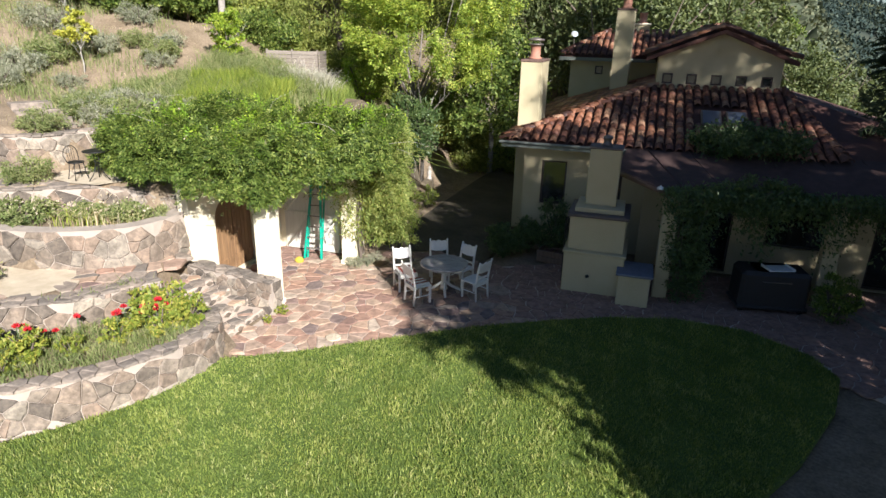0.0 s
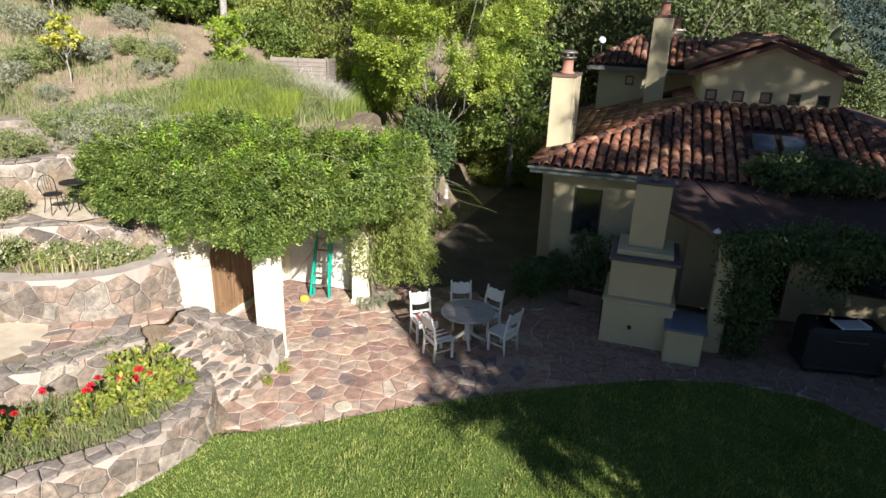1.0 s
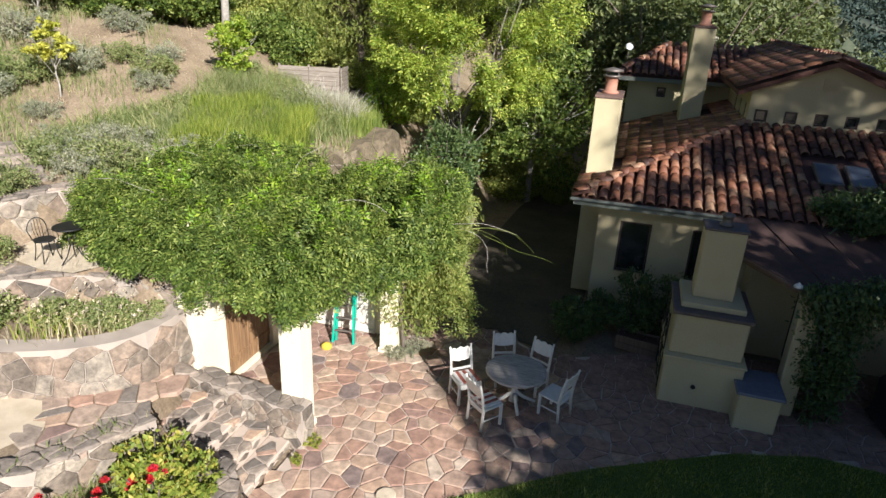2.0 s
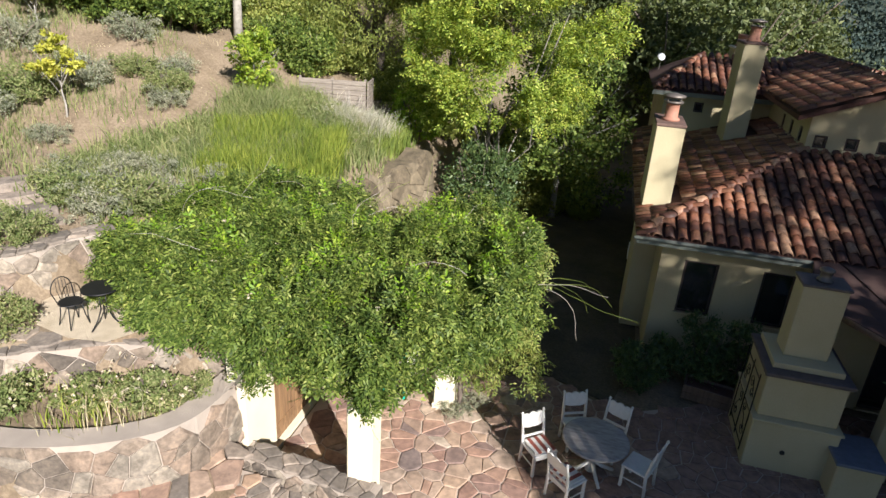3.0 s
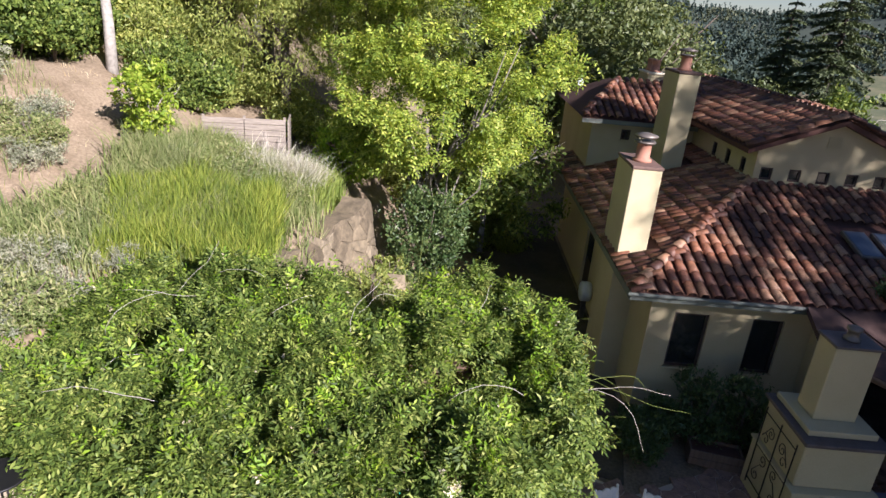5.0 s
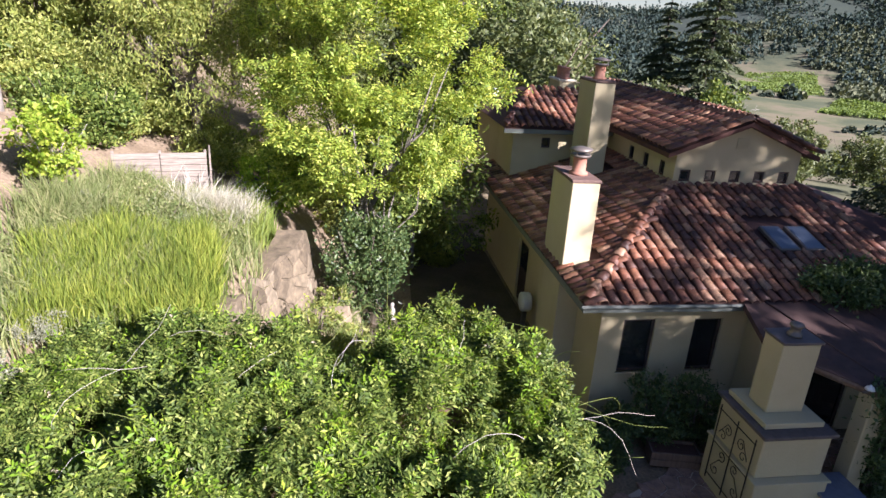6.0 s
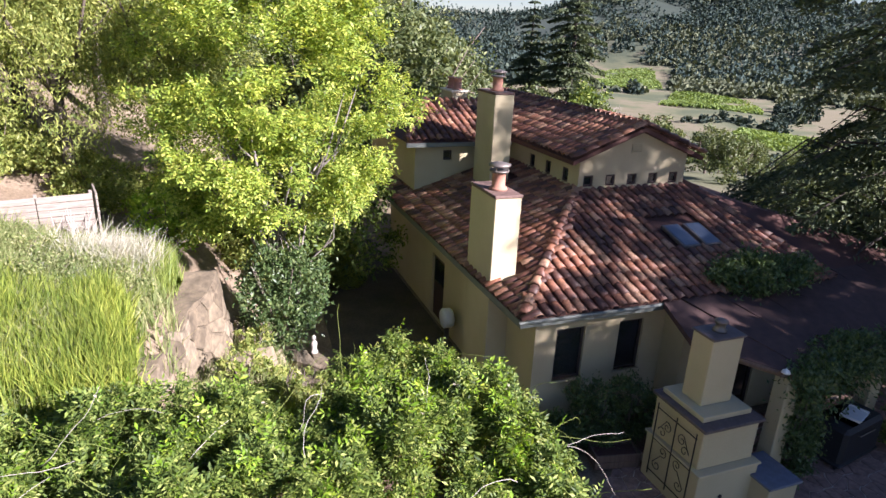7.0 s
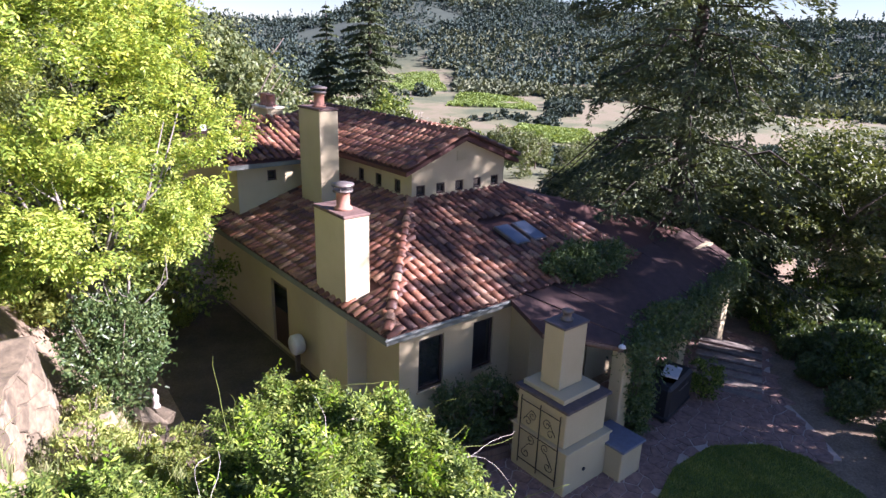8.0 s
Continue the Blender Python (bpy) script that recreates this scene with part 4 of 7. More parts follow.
# paved path that goes on behind the flower bed
pth = thing("upper_path", "grey flagstone path behind the flower bed", "path", kind="structure")
PP = [(-8.9, 7.7), (-9.25, 6.95), (-9.75, 6.2), (-10.7, 5.6), (-12.5, 4.5), (-13.6, 6.6), (-11.6, 6.95), (-10.4, 7.45), (-9.75, 8.2), (-9.65, 9.0), (-9.0, 9.0)]
for p, poly in cells(rngs, -13.6, -8.9, 4.5, 9.0, 0.38, 0.5, lambda x, y: inside(PP, x, y) and not inside([(-12.6, 5.5), (-10.2, 6.0), (-10.3, 7.3), (-12.5, 7.1)], x, y)):
    m = stone_mesh(rngs, poly, p, 0.016, 0.05, 0.02, CAP_STONE if rngs.random() < 0.5 else FLAG, lambda u, v, w: (u, v, 1.13 + w))
    if m:
        part("flagstone", m, None, pth)
part("gravel_bed", flat_poly("gravel_bed", [(-12.8, 5.3), (-11.4, 5.5), (-10.3, 6.1), (-10.05, 6.8), (-10.5, 7.35), (-12.6, 7.05)], 1.15, GRAVEL_PALE), None, pth, "pale gravel")
# small seating terrace of pale gravel
part_t = thing("seating_terrace", "pale gravel terrace edged with grey stone", "terrace", kind="structure")
part("gravel_bed", flat_poly("gravel_bed", [(-11.15, 9.35), (-11.4, 8.9), (-12.0, 8.8), (-12.75, 8.95), (-13.4, 9.75), (-13.0, 10.6), (-11.2, 10.6)], 2.525, GRAVEL_PALE), None, part_t, "pale gravel")
for p, poly in cells(rngs, -14.2, -11.2, 7.7, 9.6, 0.42, 0.3, lambda x, y: y < 9.0 + (x + 12.4) * 0.05 and y > 8.25 + (x + 12.5) * 0.62 + 0.32):
    m = stone_mesh(rngs, poly, p, 0.014, 0.05, 0.02, CAP_STONE, lambda u, v, w: (u, v, 2.50 + w))
    if m:
        part("edge_stone", m, None, part_t)
# upper steps on the bank
for k in range(4):
    st = thing("bank_step", "pale stone slab step on the dry bank", "step", pose(-14.15 - k * 0.36, 10.35 + k * 0.18, 3.42 + k * 0.16, 0, 0, -28), "bank steps", "structure")
    part("slab", boxes(((-0.35, -0.55, -0.25), (0.12, 0.6, 0.04)), bevel=0.02), CAP_STONE, st)

# walls and doors under the vine
COURT_Z = 2.95
court = thing("garden_room", "white stucco garden room dug into the bank under a vine", "outbuilding")
bm = bmesh.new()
wall_boxes(bm, "y", 9.42, 13.25, -9.65, -9.4, -0.1, COURT_Z, ((10.2, 11.75, 0.04, 2.12),))
part("wall", bm, STUCCO_WHITE, court)
bm = boxes(((-9.65, 13.0, -0.1), (-6.95, 13.3, COURT_Z)), ((-9.66, 9.3, 0.5), (-9.38, 9.45, COURT_Z - 0.02)), bevel=0.01)
part("wall", bm, STUCCO_WHITE, court)
# arched double door: two leaves of boards below an arched head
for leaf, (y0, y1) in enumerate(((10.2, 10.97), (10.99, 11.75))):
    d = part("door", boxes(((-9.56, y0, 0.05), (-9.52, y1, 2.1))), DOOR_WOOD, court, "arched stained wooden door leaf")
    for k in range(5):
        a = y0 + (y1 - y0) * k / 5
        part("board", boxes(((-9.52, a + 0.004, 0.06), (-9.495, a + (y1 - y0) / 5 - 0.006, 2.08)), bevel=0.004), DOOR_WOOD, d)
    part("rail", boxes(((-9.495, y0 + 0.02, 0.25), (-9.47, y1 - 0.02, 0.4)), bevel=0.005), DOOR_WOOD, d)
bm = bmesh.new()
arc = [(10.2, 2.13), (10.2, 1.55)] + [(10.975 - 0.775 * math.cos(math.pi * k / 14), 1.55 + 0.57 * math.sin(math.pi * k / 14)) for k in range(15)] + [(11.75, 1.55), (11.75, 2.13)]
for s in (0, 1):
    half = [q for q in arc if (q[0] <= 10.976) == (s == 0)] + [(10.975, 2.13)]
    f = [bm.verts.new((-9.405, y, z)) for y, z in half]
    b = [bm.verts.new((-9.6, y, z)) for y, z in half]
    bm.faces.new(f)
    bm.faces.new(b[::-1])
    for i in range(len(half)):
        bm.faces.new((f[i], b[i], b[(i + 1) % len(half)], f[(i + 1) % len(half)]))
bmesh.ops.recalc_face_normals(bm, faces=bm.faces)
part("door_head", bm, STUCCO_WHITE, court)
# pale braced barn doors on the wall beside it
for a in (-9.2, -8.35):
    b = part("barn_door", boxes(((a, 12.94, 0.03), (a + 0.82, 12.99, 2.15))), PALE_BOARD, court, "pale painted board door with diagonal braces")
    for k in range(2):
        z = 0.08 + k * 1.02
        bmx = bmesh.new()
        tube(bmx, [(a + 0.05, 12.92, z), (a + 0.77, 12.92, z + 0.95)], 0.035, 4)
        part("brace", bmx, PALE_BOARD, b)
    for z in (0.05, 1.04, 2.04):
        part("rail", boxes(((a + 0.01, 12.90, z), (a + 0.81, 12.94, z + 0.09)), bevel=0.006), PALE_BOARD, b)
# stucco pillars and beams that carry the vine
def pillar(x, y, h, w, label):
    p = thing("pillar", label, "pillar", pose(x, y, 0), "court pillars")
    part("shaft", boxes(((-w / 2, -w / 2, -0.05), (w / 2, w / 2, h)), bevel=0.02), STUCCO_WHITE, p)
    part("base", boxes(((-w / 2 - 0.03, -w / 2 - 0.03, -0.05), (w / 2 + 0.03, w / 2 + 0.03, 0.12)), bevel=0.02), STUCCO_WHITE, p)
    return p


pillar(-7.46, 9.42, 2.95, 0.40, "square white stucco pillar at the head of the steps")
pillar(-6.95, 12.5, 2.95, 0.4, "square white stucco pillar half covered by the vine")
perg = thing("pergola", "dark timber pergola beams carrying a thick vine", "pergola")
for x in (-9.5, -7.3, -6.9):
    part("beam", boxes(((x - 0.08, 9.6, 2.95), (x + 0.08, 13.6, 3.13)), bevel=0.01), BEAM, perg)
for k in range(8):
    y = 9.9 + k * 0.44
    part("rafter", boxes(((-9.9, y - 0.05, 3.13), (-6.9 if y < 10.6 else -6.5, y + 0.05, 3.26)), bevel=0.008), BEAM, perg)

# step ladder against the pale doors
lad = thing("stepladder", "green fibreglass stepladder leaning on pale doors", "ladder", pose(-8.0, 12.28, 0.03, -13, 0, 8))
for x in (-0.24, 0.24):
    part("rail", boxes(((x - 0.022, -0.045, 0), (x + 0.022, 0.045, 2.4)), bevel=0.006, m=Matrix.Rotation(-0.06 * (1 if x > 0 else -1), 4, "Y")), LADDER_GREEN, lad)
for k in range(7):
    part("tread", boxes(((-0.25 + k * 0.015, -0.04, 0.28 + k * 0.29), (0.25 - k * 0.015, 0.05, 0.31 + k * 0.29)), bevel=0.005), METAL_CAP, lad)
part("top_cap", boxes(((-0.18, -0.1, 2.36), (0.18, 0.12, 2.42)), bevel=0.015), YELLOW, lad, "yellow plastic top cap")
for x in (-0.2, 0.2):
    part("back_rail", boxes(((x - 0.018, 0.10, 0.02), (x + 0.018, 0.15, 2.36)), bevel=0.005), LADDER_GREEN, lad)
bag = thing("yellow_sack", "small yellow sack lying at the foot of the ladder", "sack", pose(-8.25, 12.0, 0.02))
bm = bmesh.new()
bmesh.ops.create_icosphere(bm, subdivisions=2, radius=0.12)
for v in bm.verts:
    v.co.z = max(v.co.z, -0.06) * 0.8 + 0.05
    v.co += v.normal * 0.02 * noise.noise(v.co * 9)
part("cloth", bm, YELLOW, bag)

# ---- outdoor fireplace ----
fp = thing("outdoor_fireplace", "stepped cream stucco outdoor fireplace with a short chimney", "fireplace", pose(-1.38, 12.62, 0))
part("hearth_block", boxes(((0, 0, -0.05), (1.42, 1.5, 1.0)), bevel=0.02), STUCCO, fp)
part("ledge", boxes(((-0.03, -0.03, 1.0), (1.45, 1.53, 1.05)), bevel=0.012), STUCCO, fp)
part("upper_block", boxes(((0.06, 0.14, 1.05), (1.36, 1.46, 1.88)), bevel=0.02), STUCCO, fp)
part("mantel_slab", boxes(((0.0, 0.07, 1.88), (1.42, 1.53, 1.95)), bevel=0.012), BROWN_SLATE, fp, "dark brown slate mantel slab")
part("upper_slab", boxes(((0.14, 0.3, 1.95), (1.28, 1.42, 2.06)), bevel=0.012), STUCCO, fp)
part("shaft", boxes(((0.34, 0.62, 2.06), (1.06, 1.14, 3.42)), bevel=0.015), STUCCO, fp)
part("cap_slab", boxes(((0.31, 0.59, 3.42), (1.09, 1.17, 3.47)), bevel=0.01), BROWN_SLATE, fp, "dark slate cap slab")
part("flue_pot", lathe(((0.13, 0), (0.13, 0.04), (0.09, 0.06), (0.09, 0.16), (0.12, 0.18), (0.12, 0.22), (0.02, 0.26)), 14, (0.7, 0.88, 3.47)), METAL_CAP, fp, "round dark flue pot")
part("clean_out", lathe(((0.045, 0), (0.045, 0.02), (0.02, 0.025)), 10, (0, 0, 0)), IRON, fp).matrix_local = pose(0.6, 0.0, 0.45, 90)
# iron scroll trellis on the side of the fireplace
trl = thing("scroll_trellis", "black wrought iron scroll trellis on the fireplace side", "trellis", pose(-1.41, 12.84, 0.16))
for y in (0.0, 0.52, 1.05):
    part("upright", rod(bmesh.new(), (0, y, 0), (0, y, 1.65), 0.012), IRON, trl)
for z in (0.12, 0.85, 1.55):
    part("crossbar", rod(bmesh.new(), (0, -0.02, z), (0, 1.07, z), 0.01), IRON, trl)
for y, s in ((0.26, 1), (0.79, -1)):
    for z0, up in ((0.16, 1), (0.89, -1)):
        pts = []
        for k in range(18):
            a, r = k / 17 * 2.6 * math.pi, 0.02 + 0.10 * k / 17
            pts.append((0.0, y + s * (0.06 + r * math.cos(a)), z0 + 0.48 + up * (0.08 - r * math.sin(a))))
        for k in range(12):
            a, r = k / 11 * 2.2 * math.pi, 0.12 - 0.10 * k / 11
            pts.append((0.0, y - s * (0.05 + r * math.cos(a)), z0 + 0.2 - up * (0.02 + r * math.sin(a))))
        part("scroll", tube(bmesh.new(), pts, 0.008, 5), IRON, trl)
# side block with a slate top
blk = thing("side_counter", "low stucco block with a blue-grey slate top", "counter", pose(-0.06, 12.2, 0))
part("body", boxes(((0, 0, -0.05), (0.72, 0.85, 0.74)), bevel=0.02), STUCCO, blk)
part("slate_top", boxes(((-0.05, -0.05, 0.74), (0.77, 0.9, 0.80)), bevel=0.012), BLUE_SLATE, blk, "blue-grey slate top")

# ---- porch along the house ----
porch = thing("porch", "shaded porch with a low dark brown roof on stucco posts", "porch")
PF0, PF1 = Vector((0.75, 13.0, 2.62)), Vector((8.6, 14.45, 2.62))
PB0, PB1 = Vector((-0.25, 15.5, 3.1)), Vector((8.9, 16.3, 3.18))
PL = Vector((-0.45, 14.3, 2.78))
bm = bmesh.new()
top = [bm.verts.new(p) for p in (PL, PF0, PF1, PB1, PB0)]
low = [bm.verts.new(v.co - Vector((0, 0, 0.12))) for v in top]
bm.faces.new(top)
bm.faces.new(low[::-1])
for i in range(5):
    bm.faces.new((low[i], low[(i + 1) % 5], top[(i + 1) % 5], top[i]))
bmesh.ops.recalc_face_normals(bm, faces=bm.faces)
proof = part("roof", bm, FELT, porch, "low flat porch roof of dark brown felt")
pu, pn = (PF1 - PF0).normalized(), Vector((0, 0, 1))
pv = (PB1 - PF1)
pv = (pv - pu * pv.dot(pu)).normalized()
for k in range(9):
    a_, b_ = PF0.lerp(PF1, (k + 0.5) / 9), PB0.lerp(PB1, (k + 0.5) / 9)
    part("batten", tube(bmesh.new(), [a_ + Vector((0, 0, 0.015)), b_ + Vector((0, 0, 0.015))], 0.02, 4), FELT, proof)
part("fascia", tube(bmesh.new(), [PL + Vector((0, 0, -0.06)), PF0 + Vector((0, 0, -0.06)), PF1 + Vector((0, 0, -0.06))], 0.07, 4), BEAM, proof)
for x, y in ((0.92, 13.12), (8.1, 14.5), (4.5, 13.8)):
    part("post", boxes(((x - 0.17, y - 0.17, -0.05), (x + 0.17, y + 0.17, 2.52)), bevel=0.02), STUCCO, porch, "square stucco post")
part("beam", boxes(((-0.0, -0.08, 0), ((PF1 - PF0).length - 0.2, 0.08, 0.16)), m=Matrix.Translation(PF0 + Vector((0.05, 0.12, -0.3))) @ Matrix.Rotation(math.atan2(PF1.y - PF0.y, PF1.x - PF0.x), 4, "Z")), BEAM, porch)
lamp = thing("porch_lamp", "small white enamel lamp at the porch corner", "lamp", pose(0.62, 12.98, 2.66) @ Matrix.Scale(0.65, 4))
part("shade", lathe(((0.13, 0.0), (0.10, 0.07), (0.03, 0.11), (0.02, 0.14)), 14), WHITE_DISH, lamp)
part("bracket", rod(bmesh.new(), (0, 0, 0.1), (0.15, 0.15, -0.05), 0.012), IRON, lamp)
# covered barbecue and a tray under the porch
bbq = thing("covered_barbecue", "barbecue under a black cover on the porch", "barbecue", pose(3.3, 13.3, 0.0, 0, 0, 10))
part("cover", boxes(((-0.75, -0.4, 0.12), (0.75, 0.4, 1.0)), bevel=0.08), BLACK, bbq)
part("hem", boxes(((-0.77, -0.42, 0.1), (0.77, 0.42, 0.2)), bevel=0.03), BLACK, bbq)
part("lid_hump", boxes(((-0.45, -0.33, 0.98), (0.2, 0.33, 1.0)), bevel=0.008), BLACK, bbq)
part("handle", tube(bmesh.new(), [(-0.3, -0.40, 0.8), (-0.3, -0.45, 0.8), (0.3, -0.45, 0.8), (0.3, -0.40, 0.8)], 0.012, 6), METAL_CAP, bbq, "steel handle")
for x in (-0.65, 0.65):
    for y in (-0.3, 0.3):
        part("wheel", lathe(((0.02, -0.02), (0.06, -0.02), (0.065, 0.0), (0.06, 0.02), (0.02, 0.02)), 12), IRON, bbq).matrix_local = pose(x, y, 0.065, 90)
tray = thing("white_tray", "white tray lying on the covered barbecue", "tray", pose(3.4, 13.25, 1.0, 0, 0, 20))
part("base", boxes(((-0.3, -0.2, 0.0), (0.3, 0.2, 0.02)), bevel=0.005), WHITE_DISH, tray)
part("rim", boxes(((-0.3, -0.2, 0.02), (-0.27, 0.2, 0.06)), ((0.27, -0.2, 0.02), (0.3, 0.2, 0.06)), bevel=0.004), WHITE_DISH, tray)
for k in range(7):
    sl = thing("paving_step", "broad stone step lit between tree shadows", "step", pose(5.5 + k * 0.42, 12.75 + k * 0.2, -0.04 + 0.02 * k, 0, 0, 115), "side steps", "structure")
    part("slab", boxes(((-0.9, -0.16, 0.0), (0.9, 0.16, 0.07)), bevel=0.015), CAP_STONE, sl)

planter = thing("planter_trough", "low dark wooden planter trough by the house shrubs", "planter", pose(-1.75, 14.55, 0.0, 0, 0, -12))
for x in (-0.5, 0.46):
    part("end_board", boxes(((x, -0.22, 0), (x + 0.04, 0.22, 0.34)), bevel=0.006), BEAM, planter)
for y in (-0.24, 0.2):
    for k in range(2):
        part("side_board", boxes(((-0.5, y, 0.01 + k * 0.17), (0.5, y + 0.04, 0.17 + k * 0.17)), bevel=0.006), BEAM, planter)
part("soil", boxes(((-0.46, -0.2, 0.02), (0.46, 0.2, 0.28)), bevel=0.01), DECK, planter, "dark soil")

# ---- garden furniture ----
def garden_table(at):
    t = thing("garden_table", "round weathered grey wooden garden table", "table", at)
    part("tabletop", lathe(((0.55, 0.70), (0.57, 0.71), (0.57, 0.74), (0.55, 0.75)), 36), OLD_TABLE, t)
    part("apron", lathe(((0.38, 0.62), (0.40, 0.62), (0.40, 0.70), (0.38, 0.70)), 24), WHITE_PAINT, t)
    part("pedestal", lathe(((0.10, 0.08), (0.07, 0.2), (0.06, 0.45), (0.09, 0.62)), 14), WHITE_PAINT, t)
    for k in range(4):
        bm = bmesh.new()
        a = k * math.pi / 2 + 0.4
        tube(bm, [(0.05 * math.cos(a), 0.05 * math.sin(a), 0.25), (0.2 * math.cos(a), 0.2 * math.sin(a), 0.14), (0.42 * math.cos(a), 0.42 * math.sin(a), 0.03)], [0.04, 0.035, 0.03], 6)
        part("leg", bm, WHITE_PAINT, t)
    return t


def garden_chair(at):
    """White armless garden chair with a scalloped back and square legs."""
    c = thing("garden_chair", "white painted wooden garden chair with a scalloped back", "chair", at, "chairs round the garden table")
    part("seat", boxes(((-0.24, -0.23, 0.41), (0.24, 0.23, 0.45)), bevel=0.01), WHITE_PAINT, c)
    for y, z in ((-0.22, 0.41), (0.18, 0.41)):
        part("apron", boxes(((-0.22, y, 0.34), (0.22, y + 0.03, z)), bevel=0.005), WHITE_PAINT, c)
    for x in (-0.215, 0.215):
        part("leg", boxes(((x - 0.025, -0.22, 0), (x + 0.025, -0.17, 0.42)), bevel=0.008), WHITE_PAINT, c)
        bm = bmesh.new()
        tube(bm, [(x, 0.23, 0.0), (x, 0.2, 0.42), (x, 0.25, 0.75), (x, 0.30, 0.95)], [0.026, 0.03, 0.026, 0.02], 6)
        part("back_post", bm, WHITE_PAINT, c)
    bm = bmesh.new()
    n = 16
    out = []
    for k in range(n + 1):
        x = -0.22 + 0.44 * k / n
        z = 0.90 + 0.035 * abs(math.sin(3 * math.pi * k / n)) + 0.02 * math.sin(math.pi * k / n)
        out.append((x, z))
    prof = out + [(0.22, 0.72), (0.1, 0.69), (-0.1, 0.69), (-0.22, 0.72)]
    f = [bm.verts.new((x, 0.24 + (z - 0.62) * 0.2 - 0.014, z)) for x, z in prof]
    b = [bm.verts.new((x, 0.24 + (z - 0.62) * 0.2 + 0.014, z)) for x, z in prof]
    bm.faces.new(f)
    bm.faces.new(b[::-1])
    for i in range(len(prof)):
        bm.faces.new((f[i], b[i], b[(i + 1) % len(prof)], f[(i + 1) % len(prof)]))
    bmesh.ops.recalc_face_normals(bm, faces=bm.faces)
    part("backrest", bm, WHITE_PAINT, c)
    part("back_rail", boxes(((-0.2, 0.20, 0.52), (0.2, 0.225, 0.57)), bevel=0.006), WHITE_PAINT, c)
    for x in (-0.215, 0.215):
        part("finial", lathe(((0.014, 0), (0.026, 0.02), (0.02, 0.045), (0.005, 0.06)), 8, (x, 0.305, 0.94)), WHITE_PAINT, c)
    for x in (-0.215, 0.215):
        part("stretcher", rod(bmesh.new(), (x, -0.19, 0.2), (x, 0.21, 0.2), 0.013), WHITE_PAINT, c)
    return c


TAB = Vector((-4.03, 11.47, 0.02))
garden_table(pose(*TAB))
first = garden_chair(pose(-4.95, 11.3, 0.03, 0, 0, 40))
for x, y, turn in ((-4.42, 10.72, 140), (-3.25, 11.42, -115), (-3.78, 12.05, -25), (-4.35, 12.12, 24)):
    copy_thing(first, pose(x, y, 0.03, 0, 0, turn))
for x, y, turn in ((-4.95, 11.3, 40), (-4.42, 10.72, 140)):
    cu = thing("seat_cushion", "flat red and cream striped seat cushion on a chair", "cushion", pose(x, y, 0.49, 0, 0, turn), "seat cushions")
    for k in range(6):
        part("stripe", boxes(((-0.21 + k * 0.07, -0.2, 0), (-0.14 + k * 0.07, 0.2, 0.035)), bevel=0.008), CUSHION if k % 2 else WHITE_PAINT, cu)


def wire_chair(at):
    c = thing("bistro_chair", "black wire bistro chair with a round seat", "chair", at, "bistro chairs")
    part("seat", lathe(((0.2, 0.44), (0.21, 0.45), (0.2, 0.465)), 18), IRON, c)
    for k in range(4):
        a = math.pi / 4 + k * math.pi / 2
        part("leg", tube(bmesh.new(), [(0.17 * math.cos(a), 0.17 * math.sin(a), 0.45), (0.2 * math.cos(a), 0.2 * math.sin(a), 0.2), (0.25 * math.cos(a), 0.25 * math.sin(a), 0.0)], 0.011, 6), IRON, c)
    hoop = [(0.19 * math.cos(math.pi * k / 14), 0.17 + 0.06, 0.62 + 0.25 * math.sin(math.pi * k / 14)) for k in range(15)]
    part("back_hoop", tube(bmesh.new(), [(0.16, 0.14, 0.45)] + hoop + [(-0.16, 0.14, 0.45)], 0.011, 6), IRON, c)
    for x in (-0.09, -0.03, 0.03, 0.09):
        part("back_wire", tube(bmesh.new(), [(x * 0.8, 0.17, 0.45), (x, 0.22, 0.65), (x * 0.9, 0.23, 0.86 - abs(x) * 0.5)], 0.006, 5), IRON, c)
    return c


wire_chair(pose(-12.2, 9.15, 2.54, 0, 0, 75) @ Matrix.Scale(0.86, 4))
copy_thing(bpy.data.objects["bistro_chair"], pose(-11.75, 9.95, 2.54, 0, 0, -10) @ Matrix.Scale(0.86, 4))
bt = thing("bistro_table", "small round black metal bistro table", "table", pose(-11.72, 9.28, 2.54) @ Matrix.Scale(0.92, 4))
part("tabletop", lathe(((0.29, 0.70), (0.30, 0.705), (0.30, 0.725), (0.29, 0.73)), 28), IRON, bt)
for k in range(3):
    a = k * 2.094 + 0.3
    part("leg", tube(bmesh.new(), [(0.06 * math.cos(a), 0.06 * math.sin(a), 0.7), (0.05 * math.cos(a), 0.05 * math.sin(a), 0.35), (0.14 * math.cos(a), 0.14 * math.sin(a), 0.15), (0.27 * math.cos(a), 0.27 * math.sin(a), 0.0)], 0.012, 6), IRON, bt)
drain = thing("drain_cover", "round pale stone drain cover set in the patio", "drain cover", pose(-5.4, 8.4, 0.03))
part("lid", lathe(((0.15, 0), (0.16, 0.005), (0.16, 0.02), (0.14, 0.026)), 20), GRAVEL_PALE, drain)

